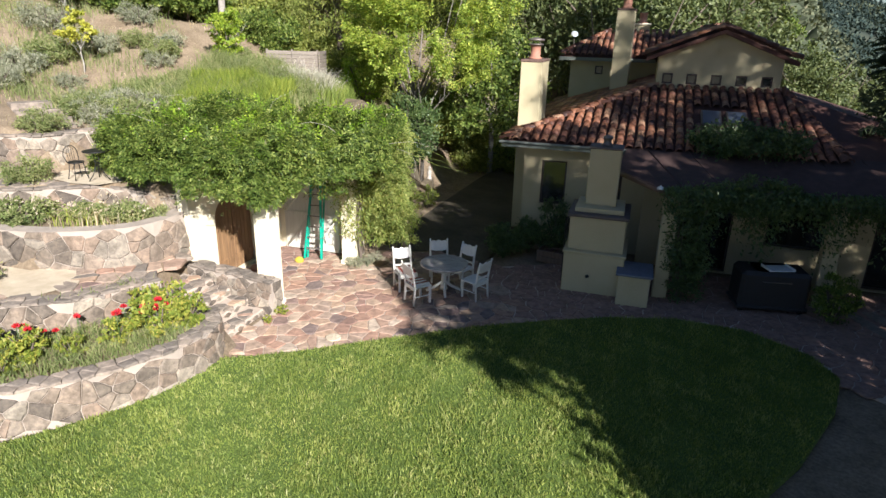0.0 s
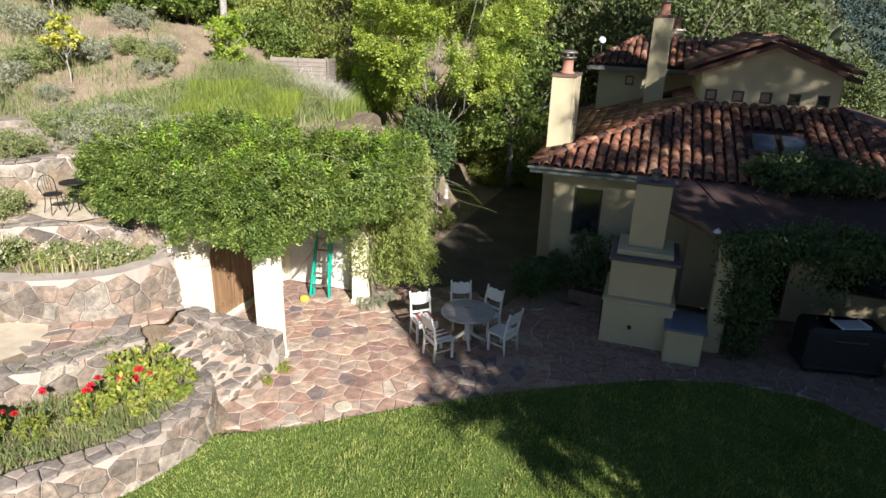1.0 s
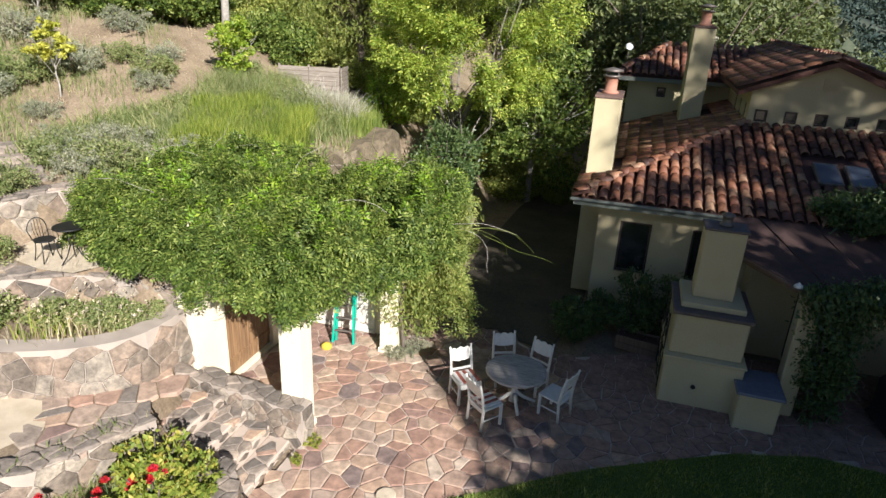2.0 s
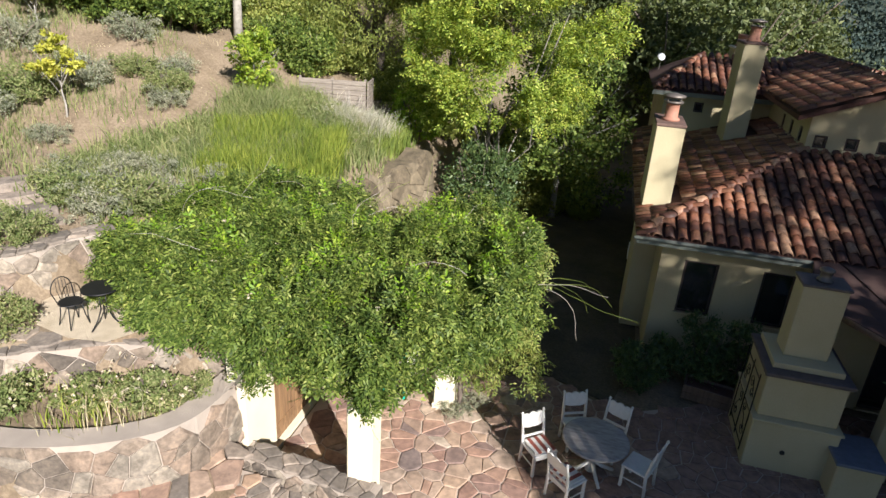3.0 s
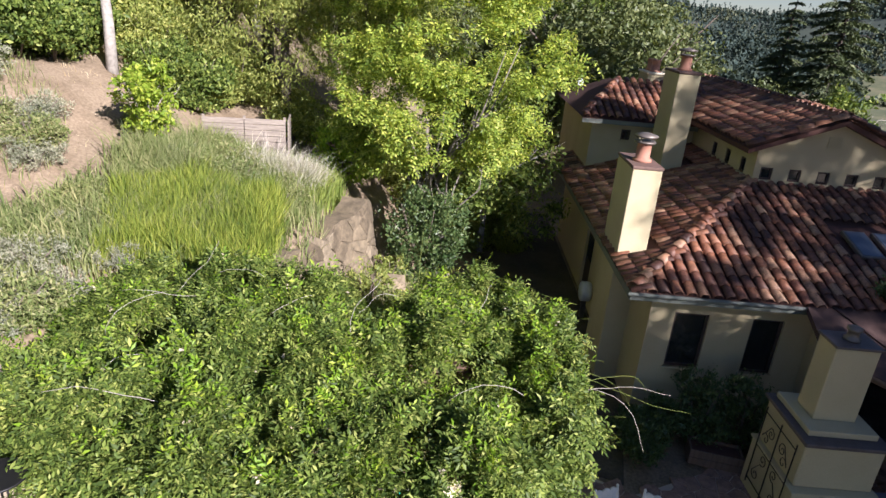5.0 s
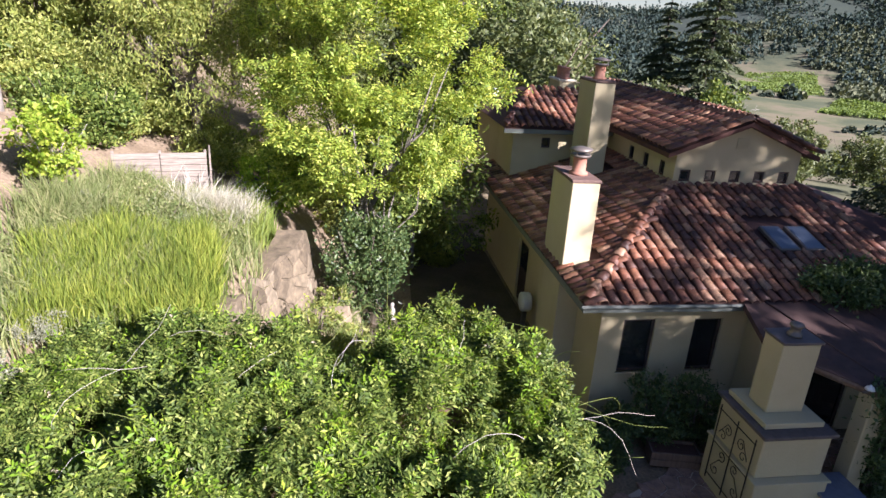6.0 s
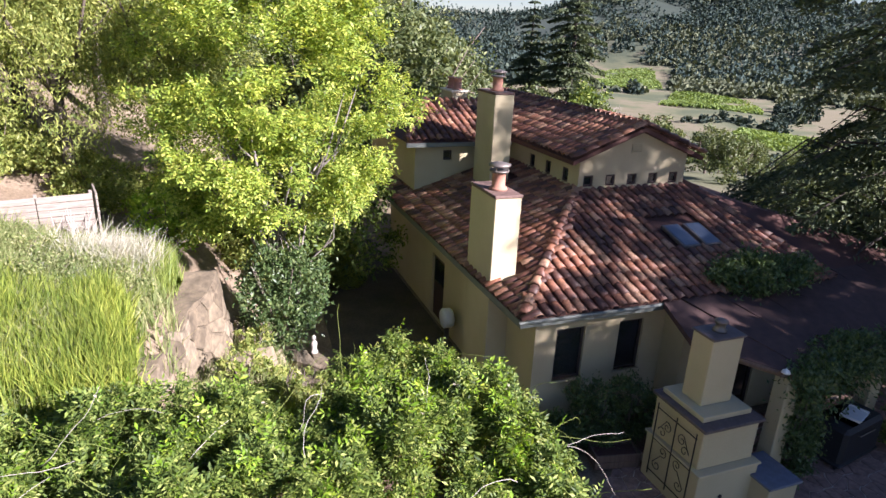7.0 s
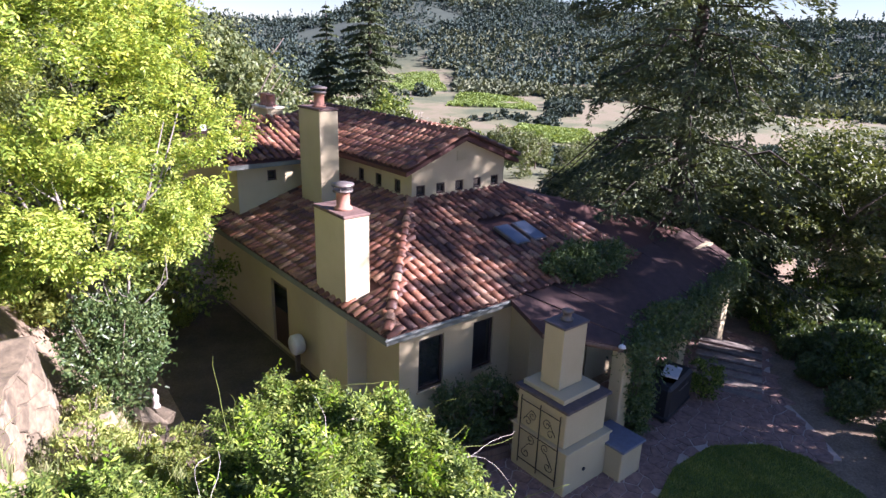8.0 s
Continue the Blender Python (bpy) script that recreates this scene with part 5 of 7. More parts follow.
# small things by the drive
stat = thing("garden_statue", "small weathered grey stone garden figure on the bank", "statue", pose(-7.2, 19.62, ground_z(-7.3, 19.5) + 0.40) @ Matrix.Scale(0.6, 4))
part("figure", lathe(((0.16, 0), (0.16, 0.08), (0.11, 0.1), (0.13, 0.3), (0.15, 0.45), (0.09, 0.56), (0.07, 0.6), (0.1, 0.68), (0.09, 0.77), (0.03, 0.82)), 12), TWIG, stat)
tank = thing("wall_tank", "white round tank fixed beside the house wall", "tank", pose(-3.22, 20.35, 0.86, 0, 90, 180) @ Matrix.Scale(0.85, 4))
part("drum", lathe(((0.05, 0), (0.30, 0.02), (0.33, 0.08), (0.33, 0.3), (0.30, 0.34), (0.05, 0.36)), 22), WHITE_DISH, tank)
part("bracket", boxes(((0.2, -0.05, 0.1), (0.95, 0.05, 0.25))), METAL_CAP, tank)
dish = thing("satellite_dish", "white satellite dish on the far roof edge", "satellite dish", pose(-3.2, 27.0, 5.75) @ Matrix.Scale(0.5, 4))
part("mast", rod(bmesh.new(), (0, 0, -0.6), (0, 0, 0.15), 0.025), METAL_CAP, dish)
part("reflector", lathe(((0.01, 0.0), (0.15, 0.02), (0.27, 0.08), (0.29, 0.09), (0.27, 0.11), (0.14, 0.045), (0.01, 0.03)), 20), WHITE_DISH, dish).matrix_local = pose(0, 0, 0.25, 60, 0, 20)

# ---- plants ----
VINE_LEAF = leafy("vine_leaf", ((0.0, (0.046, 0.078, 0.021)), (0.4, (0.106, 0.163, 0.036)), (0.8, (0.215, 0.285, 0.066)), (1.0, (0.37, 0.41, 0.13))), 0.5, 0.33, 0.25)
VINE_PALE = leafy("pale_vine_leaf", ((0.0, (0.13, 0.19, 0.045)), (0.6, (0.25, 0.30, 0.08)), (1.0, (0.40, 0.40, 0.14))), 0.5, 0.35)
ASH_LEAF = leafy("yellow_green_leaf", ((0.0, (0.11, 0.18, 0.035)), (0.35, (0.24, 0.34, 0.055)), (0.8, (0.45, 0.53, 0.10)), (1.0, (0.64, 0.62, 0.17))), 0.5, 0.4)
OAK_LEAF = leafy("oak_leaf", ((0.0, (0.055, 0.08, 0.032)), (0.5, (0.11, 0.14, 0.055)), (1.0, (0.18, 0.205, 0.085))), 0.5, 0.25)
WILLOW_LEAF = leafy("drooping_leaf", ((0.0, (0.14, 0.19, 0.05)), (0.5, (0.27, 0.32, 0.08)), (1.0, (0.46, 0.47, 0.16))), 0.5, 0.38)
FIR_LEAF = leafy("fir_needle", ((0.0, (0.045, 0.066, 0.035)), (0.6, (0.085, 0.115, 0.055)), (1.0, (0.15, 0.18, 0.08))), 0.6, 0.12)
SHRUB_LEAF = leafy("dark_shrub_leaf", ((0.0, (0.045, 0.085, 0.03)), (0.6, (0.085, 0.14, 0.05)), (1.0, (0.17, 0.22, 0.085))), 0.4, 0.25, 0.5)
BRIGHT_LEAF = leafy("young_bright_leaf", ((0.0, (0.14, 0.27, 0.02)), (0.6, (0.24, 0.40, 0.035)), (1.0, (0.42, 0.52, 0.07))), 0.45, 0.42)
YOUNG_LEAF = leafy("young_tree_leaf", ((0.0, (0.17, 0.28, 0.03)), (0.6, (0.31, 0.42, 0.05)), (1.0, (0.50, 0.55, 0.10))), 0.45, 0.4)
GOLD_LEAF = leafy("golden_leaf", ((0.0, (0.36, 0.39, 0.06)), (0.6, (0.54, 0.54, 0.09)), (1.0, (0.66, 0.63, 0.18))), 0.5, 0.42)
BROOM = leafy("broom_stalk", ((0.0, (0.11, 0.175, 0.03)), (0.5, (0.235, 0.305, 0.05)), (1.0, (0.39, 0.42, 0.09))), 0.6, 0.35)
SAGE = leafy("grey_sage_leaf", ((0.0, (0.17, 0.19, 0.13)), (0.5, (0.28, 0.295, 0.225)), (1.0, (0.41, 0.405, 0.345))), 0.7, 0.25)
MEADOW = leafy("hill_grass", ((0.0, (0.12, 0.17, 0.055)), (0.5, (0.215, 0.26, 0.10)), (1.0, (0.37, 0.36, 0.20))), 0.7, 0.3)
DRY = leafy("dry_straw", ((0.0, (0.34, 0.26, 0.16)), (0.6, (0.50, 0.42, 0.30)), (1.0, (0.62, 0.56, 0.46))), 0.8, 0.25)
SILVER = leafy("silver_grass", ((0.0, (0.34, 0.33, 0.29)), (0.6, (0.48, 0.46, 0.42)), (1.0, (0.62, 0.60, 0.57))), 0.8, 0.25)
TURF = leafy("turf_blade", ((0.0, (0.12, 0.18, 0.04)), (0.5, (0.215, 0.285, 0.068)), (1.0, (0.36, 0.41, 0.125))), 0.5, 0.35)
TURF_PALE = leafy("pale_turf_blade", ((0.0, (0.21, 0.27, 0.07)), (0.6, (0.33, 0.38, 0.12)), (1.0, (0.48, 0.48, 0.21))), 0.5, 0.35)
RED_PETAL = leafy("red_petal", ((0.0, (0.45, 0.015, 0.02)), (0.5, (0.62, 0.04, 0.03)), (1.0, (0.55, 0.03, 0.12))), 0.6, 0.3)
PALE_PETAL = leafy("pale_petal", ((0.0, (0.62, 0.55, 0.42)), (1.0, (0.72, 0.60, 0.58))), 0.6, 0.3)
# The blue in this leaf colour stands in for haze over distant woods.
FAR_HAZE_LEAF = leafy("far_wood_leaf_hazed", ((0.0, (0.036, 0.052, 0.05)), (0.6, (0.052, 0.073, 0.068)), (1.0, (0.088, 0.108, 0.09))), 0.95, 0.1, 0.0)


def sample(poly, n, rng):
    """Even random places inside a polygon."""
    p = np.array(poly)
    lo, hi = p.min(0), p.max(0)
    out = []
    while len(out) < n:
        q = rng.uniform(lo, hi, (n, 2))
        hit = np.zeros(n, bool)
        for i in range(len(p)):
            (x1, y1), (x2, y2) = p[i], p[i - 1]
            if y1 != y2:
                hit ^= ((y1 > q[:, 1]) != (y2 > q[:, 1])) & (q[:, 0] < (x2 - x1) * (q[:, 1] - y1) / (y2 - y1) + x1)
        out.extend(q[hit])
    return np.array(out[:n])


def waves(x, y, seed, size):
    """A cheap smooth roughness from crossed sines, about -1 to 1."""
    r = np.random.default_rng(seed)
    z = np.zeros_like(x)
    for k in range(9):
        a, f, p = r.uniform(0, 6.28), r.uniform(0.6, 2.2) / size, r.uniform(0, 6.28)
        z = z + np.sin((x * math.cos(a) + y * math.sin(a)) * f * 2 + p) / (1 + 0.35 * k)
    return z / 2.6


# the great vine over the court
VINE = [(-12.1, 9.85), (-12.9, 10.7), (-13.6, 11.8), (-13.2, 12.9), (-12.0, 13.7), (-10.3, 13.4), (-8.3, 13.1), (-6.7, 14.1), (-5.8, 13.6), (-5.4, 12.5), (-5.5, 11.2), (-6.1, 9.85), (-7.2, 8.8), (-8.4, 8.95), (-9.4, 8.8), (-10.55, 9.2), (-11.4, 9.45)]


def vine_top(x, y):
    z = 3.42 + 0.28 * waves(x, y, 5, 1.3) + 0.25 * waves(x, y, 6, 0.55)
    z = z + 0.22 * np.exp(-((x + 6.3) ** 2 + (y - 12.8) ** 2) / 1.1) - 0.3 * np.exp(-((x + 8.0) ** 2 + (y - 13.2) ** 2) / 0.8) - 0.35 * np.clip((-10.8 - x) / 2.6, 0, 1)
    return z + 0.25 * np.exp(-((x + 9.6) ** 2 + (y - 12.6) ** 2) / 3.0) - 0.25 * np.clip((9.9 - y) / 1.0, 0, 1)


vine = thing("flowering_vine", "dense green climbing vine sprawling over the pergola", "vine", pose(-9, 11.5, 3.25))
rngv = np.random.default_rng(21)
xy = sample(VINE, 31000, rngv)
depth = rngv.exponential(0.12, len(xy))
gaps = waves(xy[:, 0], xy[:, 1], 9, 0.4) + 0.6 * waves(xy[:, 0], xy[:, 1], 10, 0.17)
depth = depth + np.where(gaps < -0.34, rngv.uniform(0.3, 0.95, len(xy)), 0)
keep = (gaps > -0.52) | (rngv.uniform(0, 1, len(xy)) < 0.3)
xy, depth = xy[keep], depth[keep]
puff = 0.20 * waves(xy[:, 0], xy[:, 1], 17, 0.3) + 0.12 * waves(xy[:, 0], xy[:, 1], 19, 0.13)
pts3 = np.c_[xy, vine_top(xy[:, 0], xy[:, 1]) - depth + 0.06 + puff]
rel = pts3 - np.array([-9, 11.5, 3])
e_ = 0.08
nx = -(vine_top(xy[:, 0] + e_, xy[:, 1]) - vine_top(xy[:, 0] - e_, xy[:, 1])) / (2 * e_)
ny = -(vine_top(xy[:, 0], xy[:, 1] + e_) - vine_top(xy[:, 0], xy[:, 1] - e_)) / (2 * e_)
upv = np.c_[nx * 0.7, ny * 0.7, np.full(len(xy), 0.35)]
part("crown", spray_soup("vine_crown", rel, upv, 0.19, VINE_LEAF, 22, 4, 0.36, 0.05, 0.6), None, vine, kind="stuff")
tips = rngv.uniform(0, 1, len(rel)) < np.where(waves(xy[:, 0], xy[:, 1], 33, 0.45) > 0.35, 0.16, 0.03)
part("fresh_shoot", spray_soup("vine_tips", rel[tips] + np.array([0, 0, 0.1]), upv[tips] + np.array([0, 0, 0.5]), 0.2, BRIGHT_LEAF, 26, 3, 0.36, 0.0, 0.6), None, vine, "bright fresh shoots", "stuff")
blo = rngv.choice(len(rel), 55)
part("blossom", leaf_soup("vine_blossom", np.repeat(rel[blo], 6, 0) + rngv.normal(0, 0.02, (330, 3)) + np.array([0, 0, 0.12]), np.tile([0, 0, 0.4], (330, 1)), 0.05, PALE_PETAL, 27, 0.7, 0, 0.9), None, vine, "few white blossoms", "stuff")
# hanging skirt round the edge
length, vat = along(VINE + [VINE[0]])
s = rngv.uniform(0, length, 15000)
hang = rngv.uniform(0, 1, len(s)) ** 0.8
pos = np.array([(*vat(a)[0][:2], *vat(a)[1][:2]) for a in s])
low_edge = 2.62 - 0.42 * np.exp(-((pos[:, 0] + 7.4) ** 2 + (pos[:, 1] - 8.75) ** 2) / 0.6) + 0.22 * waves(pos[:, 0], pos[:, 1], 14, 0.5)
low_edge = np.where((pos[:, 0] > -6.9) & (pos[:, 1] > 11.9), 0.75 + 0.5 * waves(pos[:, 0], pos[:, 1], 15, 0.4), low_edge)
low_edge = np.where((pos[:, 0] > -6.6) & (pos[:, 1] <= 11.9), 2.75, low_edge)
low_edge = np.where(pos[:, 1] > 14.0, 2.4, low_edge)
top = vine_top(pos[:, 0], pos[:, 1]) + 0.03
z = top - hang * (top - low_edge)
bul = 0.22 * waves(pos[:, 0], pos[:, 1], 18, 0.45) + np.sin(np.clip(1 - hang, 0, 1) * math.pi) * 0.22 + rngv.normal(0, 0.09, len(s)) - 0.12 * hang + 0.1 * waves(pos[:, 0] + z, pos[:, 1] - z, 16, 0.5)
edge = np.c_[pos[:, 0] + pos[:, 2] * bul, pos[:, 1] + pos[:, 3] * bul, z]
# the line runs so that its outer side may be left or right: turn the skirt outwards
mid = np.array([-9.3, 11.6])
flip = np.sign(((edge[:, :2] - mid) * pos[:, 2:]).sum(1))
outn = np.c_[pos[:, 2:] * flip[:, None], np.full(len(s), 0.1)]
pale = (pos[:, 0] > -6.9) & (pos[:, 1] > 11.7)
rel = edge - np.array([-9, 11.5, 3])
part("skirt", spray_soup("vine_skirt", rel[~pale], outn[~pale] * 0.7, 0.19, VINE_LEAF, 23, 4, 0.38, 0.35, 0.6), None, vine, kind="stuff")
part("pale_skirt", spray_soup("vine_pale_skirt", rel[pale], outn[pale] * 0.5, 0.17, VINE_PALE, 24, 3, 0.34, 0.8, 0.5), None, vine, "paler hanging growth", "stuff")
xy = sample([(-7.3, 12.0), (-5.9, 11.95), (-5.7, 13.6), (-6.6, 14.0)], 11000, rngv)
zz = rngv.uniform(0.45, 3.4, 11000) + np.clip((-6.6 - xy[:, 0]) * 0.5, 0, 0.3)
part("pale_skirt", leaf_soup("vine_pale_fill", np.c_[xy, zz] - np.array([-9, 11.5, 3]), np.tile([0.3, -0.3, 0.0], (11000, 1)), 0.10, VINE_PALE, 25, 0.3, 0.7, 0.7), None, vine, "paler hanging growth", "stuff")
# loose runners that arch out of the mass
rr = random.Random(41)


def runner(a, d, n=9, droop=0.09, r=0.008):
    p, d = Vector(a), Vector(d)
    pts = [p.copy()]
    for k in range(n):
        d = (d + Vector((rr.uniform(-0.35, 0.35), rr.uniform(-0.35, 0.35), -droop + rr.uniform(-0.18, 0.16)))).normalized()
        p = p + d * rr.uniform(0.12, 0.2)
        pts.append(p.copy())
    return pts


rows = [((-5.3, 11.6 + 0.3 * k, 3.1 - 0.1 * k), (1, rr.uniform(-0.5, 0.5), rr.uniform(-0.2, 0.4)), rr.randint(6, 11)) for k in range(5)]
rows += [((-5.6, 11.3, 3.2), (1, -0.3, 0.3), 9), ((-7.2, 9.0, 2.7), (0.2, -1, 0.1), 7), ((-8.8, 9.0, 2.7), (0.1, -0.6, -0.5), 7)]
rows += [((rr.uniform(-12, -6), rr.uniform(9.8, 13.5), 3.55), (rr.uniform(-1, 1), rr.uniform(-1, 1), 0.6), 7) for _ in range(44)]
for a, d, n in rows:
    pts = runner(a, d, n)
    part("runner", tube(bmesh.new(), [p - Vector((-9, 11.5, 3)) for p in pts], [0.004 - 0.002 * i / len(pts) for i in range(len(pts))], 5), TWIG if rr.random() < 0.2 else VINE_PALE, vine)
for (x, y) in ((-6.72, 12.62), (-6.68, 12.4)):
    pts = [(x + 9 + 0.05 * math.sin(k * 1.3), y - 11.5 + 0.05 * math.cos(k * 1.7), k * 0.32 - 3.24) for k in range(10)]
    part("stem", tube(bmesh.new(), pts, [0.045 - 0.002 * k for k in range(10)], 7), BARK, vine)


def limbs(bm, rng, base, height, spread, r, forks=7, lean=(0, 0)):
    """A trunk that forks into limbs that rise and spread."""
    b = Vector(base)
    top = b + Vector((lean[0], lean[1], height * 0.42))
    tube(bm, [b - Vector((0, 0, 0.3)), b + Vector((0.03, 0.02, height * 0.15)), b.lerp(top, 0.7), top], [r * 1.25, r, r * 0.85, r * 0.7], 8)
    for k in range(forks):
        a = 2 * math.pi * k / forks + rng.uniform(-0.4, 0.4)
        s = top.lerp(b, rng.uniform(0, 0.45))
        d = Vector((math.cos(a), math.sin(a), 0))
        p1 = s + d * spread * 0.3 + Vector((0, 0, height * 0.16))
        p2 = s + d * spread * rng.uniform(0.55, 0.75) + Vector((0, 0, height * rng.uniform(0.25, 0.4)))
        p3 = s + d * spread * rng.uniform(0.75, 0.95) + Vector((0, 0, height * rng.uniform(0.3, 0.52)))
        tube(bm, [s, p1, p2, p3], [r * 0.5, r * 0.36, r * 0.2, r * 0.07], 6)
        for q in range(2):
            e = p1.lerp(p2, rng.uniform(0.1, 0.9))
            a2 = a + rng.choice((-1, 1)) * rng.uniform(0.5, 1.2)
            tube(bm, [e, e + Vector((math.cos(a2), math.sin(a2), 0.6)) * spread * 0.2, e + Vector((math.cos(a2), math.sin(a2), 0.9)) * spread * 0.36], [r * 0.18, r * 0.1, r * 0.04], 5)
    return bm


def round_tree(label, at, height, spread, leaf, mat, n, seed, bark=BARK, r=0.16, lobes=9, base=0.32, width=0.5, group="", name="tree", flat=0.8, forks=7, droop=0.25):
    """A broad tree: trunk, limbs and a crown of many small leaves on uneven lobes."""
    t = thing(name, label, "tree", at, group)
    rng = random.Random(seed)
    part("trunk", limbs(bmesh.new(), rng, (0, 0, 0), height, spread, r, forks), bark, t)
    ls = []
    for k in range(lobes):
        a = 2 * math.pi * k / lobes * 1.9 + rng.uniform(-0.5, 0.5)
        f = math.sqrt((k + 0.5) / lobes)
        q = spread * 0.72 * f * rng.uniform(0.75, 1.1)
        z = height * (base + (1 - base) * (0.72 - 0.45 * f * f) + rng.uniform(-0.08, 0.1) * (1 - base))
        s = spread * rng.uniform(0.34, 0.5)
        ls.append((q * math.cos(a), q * math.sin(a), z, s, s, s * flat))
    ls.append((0, 0, height * 0.80, spread * 0.45, spread * 0.45, height * 0.17))
    p, d = cloud(seed, ls, n)
    p = p[p[:, 2] > height * base * 0.72]
    d = d[:len(p)]
    part("crown", leaf_soup("crown", p, d * 0.5, leaf, mat, seed, width, droop, 0.9), None, t, kind="stuff")
    return t


def bush(label, at, rx, ry, h, leaf, mat, n, seed, name="shrub", width=0.5, droop=0.0, group="", stems=5, up=0.35):
    """A rounded shrub: a few stems and leaves on lumpy lobes."""
    t = thing(name, label, "shrub", at, group)
    rng = random.Random(seed)
    for k in range(stems):
        a = rng.uniform(0, 6.28)
        bm = tube(bmesh.new(), [(0.05 * math.cos(a), 0.05 * math.sin(a), -0.1), (rx * 0.25 * math.cos(a), ry * 0.25 * math.sin(a), h * 0.4), (rx * 0.6 * math.cos(a), ry * 0.6 * math.sin(a), h * 0.85)], [0.03, 0.02, 0.006], 5)
        part("stem", bm, BARK, t)
    ls = [(0, 0, h * 0.5, rx * 0.8, ry * 0.8, h * 0.5)]
    for k in range(7):
        a = k * 0.9 + rng.uniform(-0.3, 0.3)
        ls.append((rx * 0.5 * math.cos(a), ry * 0.5 * math.sin(a), h * rng.uniform(0.3, 0.72), rx * 0.45, ry * 0.45, h * rng.uniform(0.25, 0.36)))
    p, d = cloud(seed, ls, n, 0.6)
    ok = p[:, 2] > 0.01
    d = d[ok] * 0.5
    d[:, 2] += up
    part("leaves", leaf_soup("leaves", p[ok], d, leaf, mat, seed, width, droop, 0.7), None, t, kind="stuff")
    return t


def stand(name, label, category, poly, n, height, width, lean, mat, seed, bend=0.4, dens=None, blur=0.22):
    """Grass or stalks over a stretch of ground."""
    rng = np.random.default_rng(seed)
    xy = sample(poly, n, rng)
    if dens:
        xy = xy[waves(xy[:, 0], xy[:, 1], seed, dens[0]) > dens[1] + 0.35 * rng.uniform(-1, 1, len(xy))]
    xy = xy + rng.normal(0, blur, xy.shape)
    feet = np.array([(x, y, ground_z(x, y) - 0.03) for x, y in xy])
    h = height * (1 + 0.25 * waves(xy[:, 0], xy[:, 1], seed + 1, 0.9))
    return tagged(new(name, blade_soup(name, feet, h, width, lean, mat, seed, bend)), label, category, kind="stuff")


# lawn: short blades, thicker where the camera comes near
stand("lawn_grass", "short mown green grass blades of the lawn", "grass", LAWN, 150000, 0.055, 0.007, 0.7, TURF, 51, blur=0.0)
bpy.data.objects["lawn_grass"].location.z = 0.137
stand("lawn_tufts", "longer pale tufts between the mown stripes", "grass", LAWN, 60000, 0.085, 0.008, 0.9, TURF_PALE, 151, 0.4, (0.28, 0.15), 0.0)
bpy.data.objects["lawn_tufts"].location.z = 0.137
# the dry bank
stand("broom_stand", "upright yellow-green broom stalks on the bank", "grass", [(-13.2, 13.6), (-13.6, 15.4), (-12.4, 17.2), (-11.2, 17.3), (-10.7, 16.2), (-10.5, 14.3), (-11.8, 14.2)], 24000, 0.62, 0.014, 0.3, BROOM, 52, 0.25, (0.16, -0.35), 0.05)
stand("broom_tufts", "grey-green stalks among the broom", "grass", [(-13.2, 13.6), (-13.6, 15.4), (-12.4, 17.2), (-11.2, 17.3), (-10.7, 16.2), (-10.5, 14.3), (-11.8, 14.2)], 9000, 0.5, 0.012, 0.6, MEADOW, 58, 0.3, (0.5, -0.1))
stand("bank_cover", "mixed green ground cover over the bank", "ground cover", [(-15.2, 11.2), (-15.2, 13.4), (-14.2, 15.2), (-13.6, 17.2), (-13.2, 19.4), (-11.0, 19.8), (-10.4, 17.8), (-10.8, 15.2), (-10.6, 14.0), (-12.4, 14.6), (-13.4, 13.2), (-13.5, 11.4)], 16000, 0.5, 0.014, 0.7, MEADOW, 59, 0.4, (0.8, -0.5))
stand("grey_stalks", "soft grey-green stalks at the back of the bank", "grass", [(-13.6, 15.4), (-12.4, 17.2), (-11.2, 17.3), (-10.6, 18.4), (-11.5, 19.6), (-13.2, 18.8), (-14.0, 16.9)], 14000, 0.7, 0.011, 0.5, MEADOW, 53)
stand("hill_grass", "rough green and straw grass on the hillside", "grass", [(-15.6, 11.2), (-16.8, 13.4), (-15.6, 14.7), (-14.9, 16.2), (-16.2, 17.6), (-19.5, 20.5), (-24, 20), (-26, 13), (-20, 9.0), (-16.5, 9.0)], 22000, 0.38, 0.0075, 0.8, MEADOW, 54, 0.5, (1.3, 0.0))
stand("straw_tufts", "thin dry straw tufts on bare soil", "grass", [(-13.5, 9.8), (-16, 11.0), (-15.4, 14), (-13.8, 16.5), (-14.2, 21), (-22, 24), (-26, 16), (-18, 9)], 3500, 0.16, 0.006, 0.9, DRY, 55, 0.5, (1.0, 0.1))
stand("bank_weeds", "fresh green weeds at the top of the rock wall", "grass", [(-11.3, 17.4), (-10.2, 17.9), (-10.0, 19.3), (-11.0, 20.2), (-11.8, 19.2)], 5000, 0.55, 0.012, 0.4, TURF, 56)
stand("silver_tuft", "silvery dry tuft of feathery grass", "grass", [(-11.8, 18.2), (-11.0, 17.8), (-10.7, 18.6), (-11.6, 19.1)], 5000, 0.9, 0.009, 0.6, SILVER, 57)
rb = random.Random(61)


def on_ground(x, y, turn=0.0, s=1.0):
    return pose(x, y, ground_z(x, y) - 0.02, 0, 0, turn) @ Matrix.Scale(s, 4)


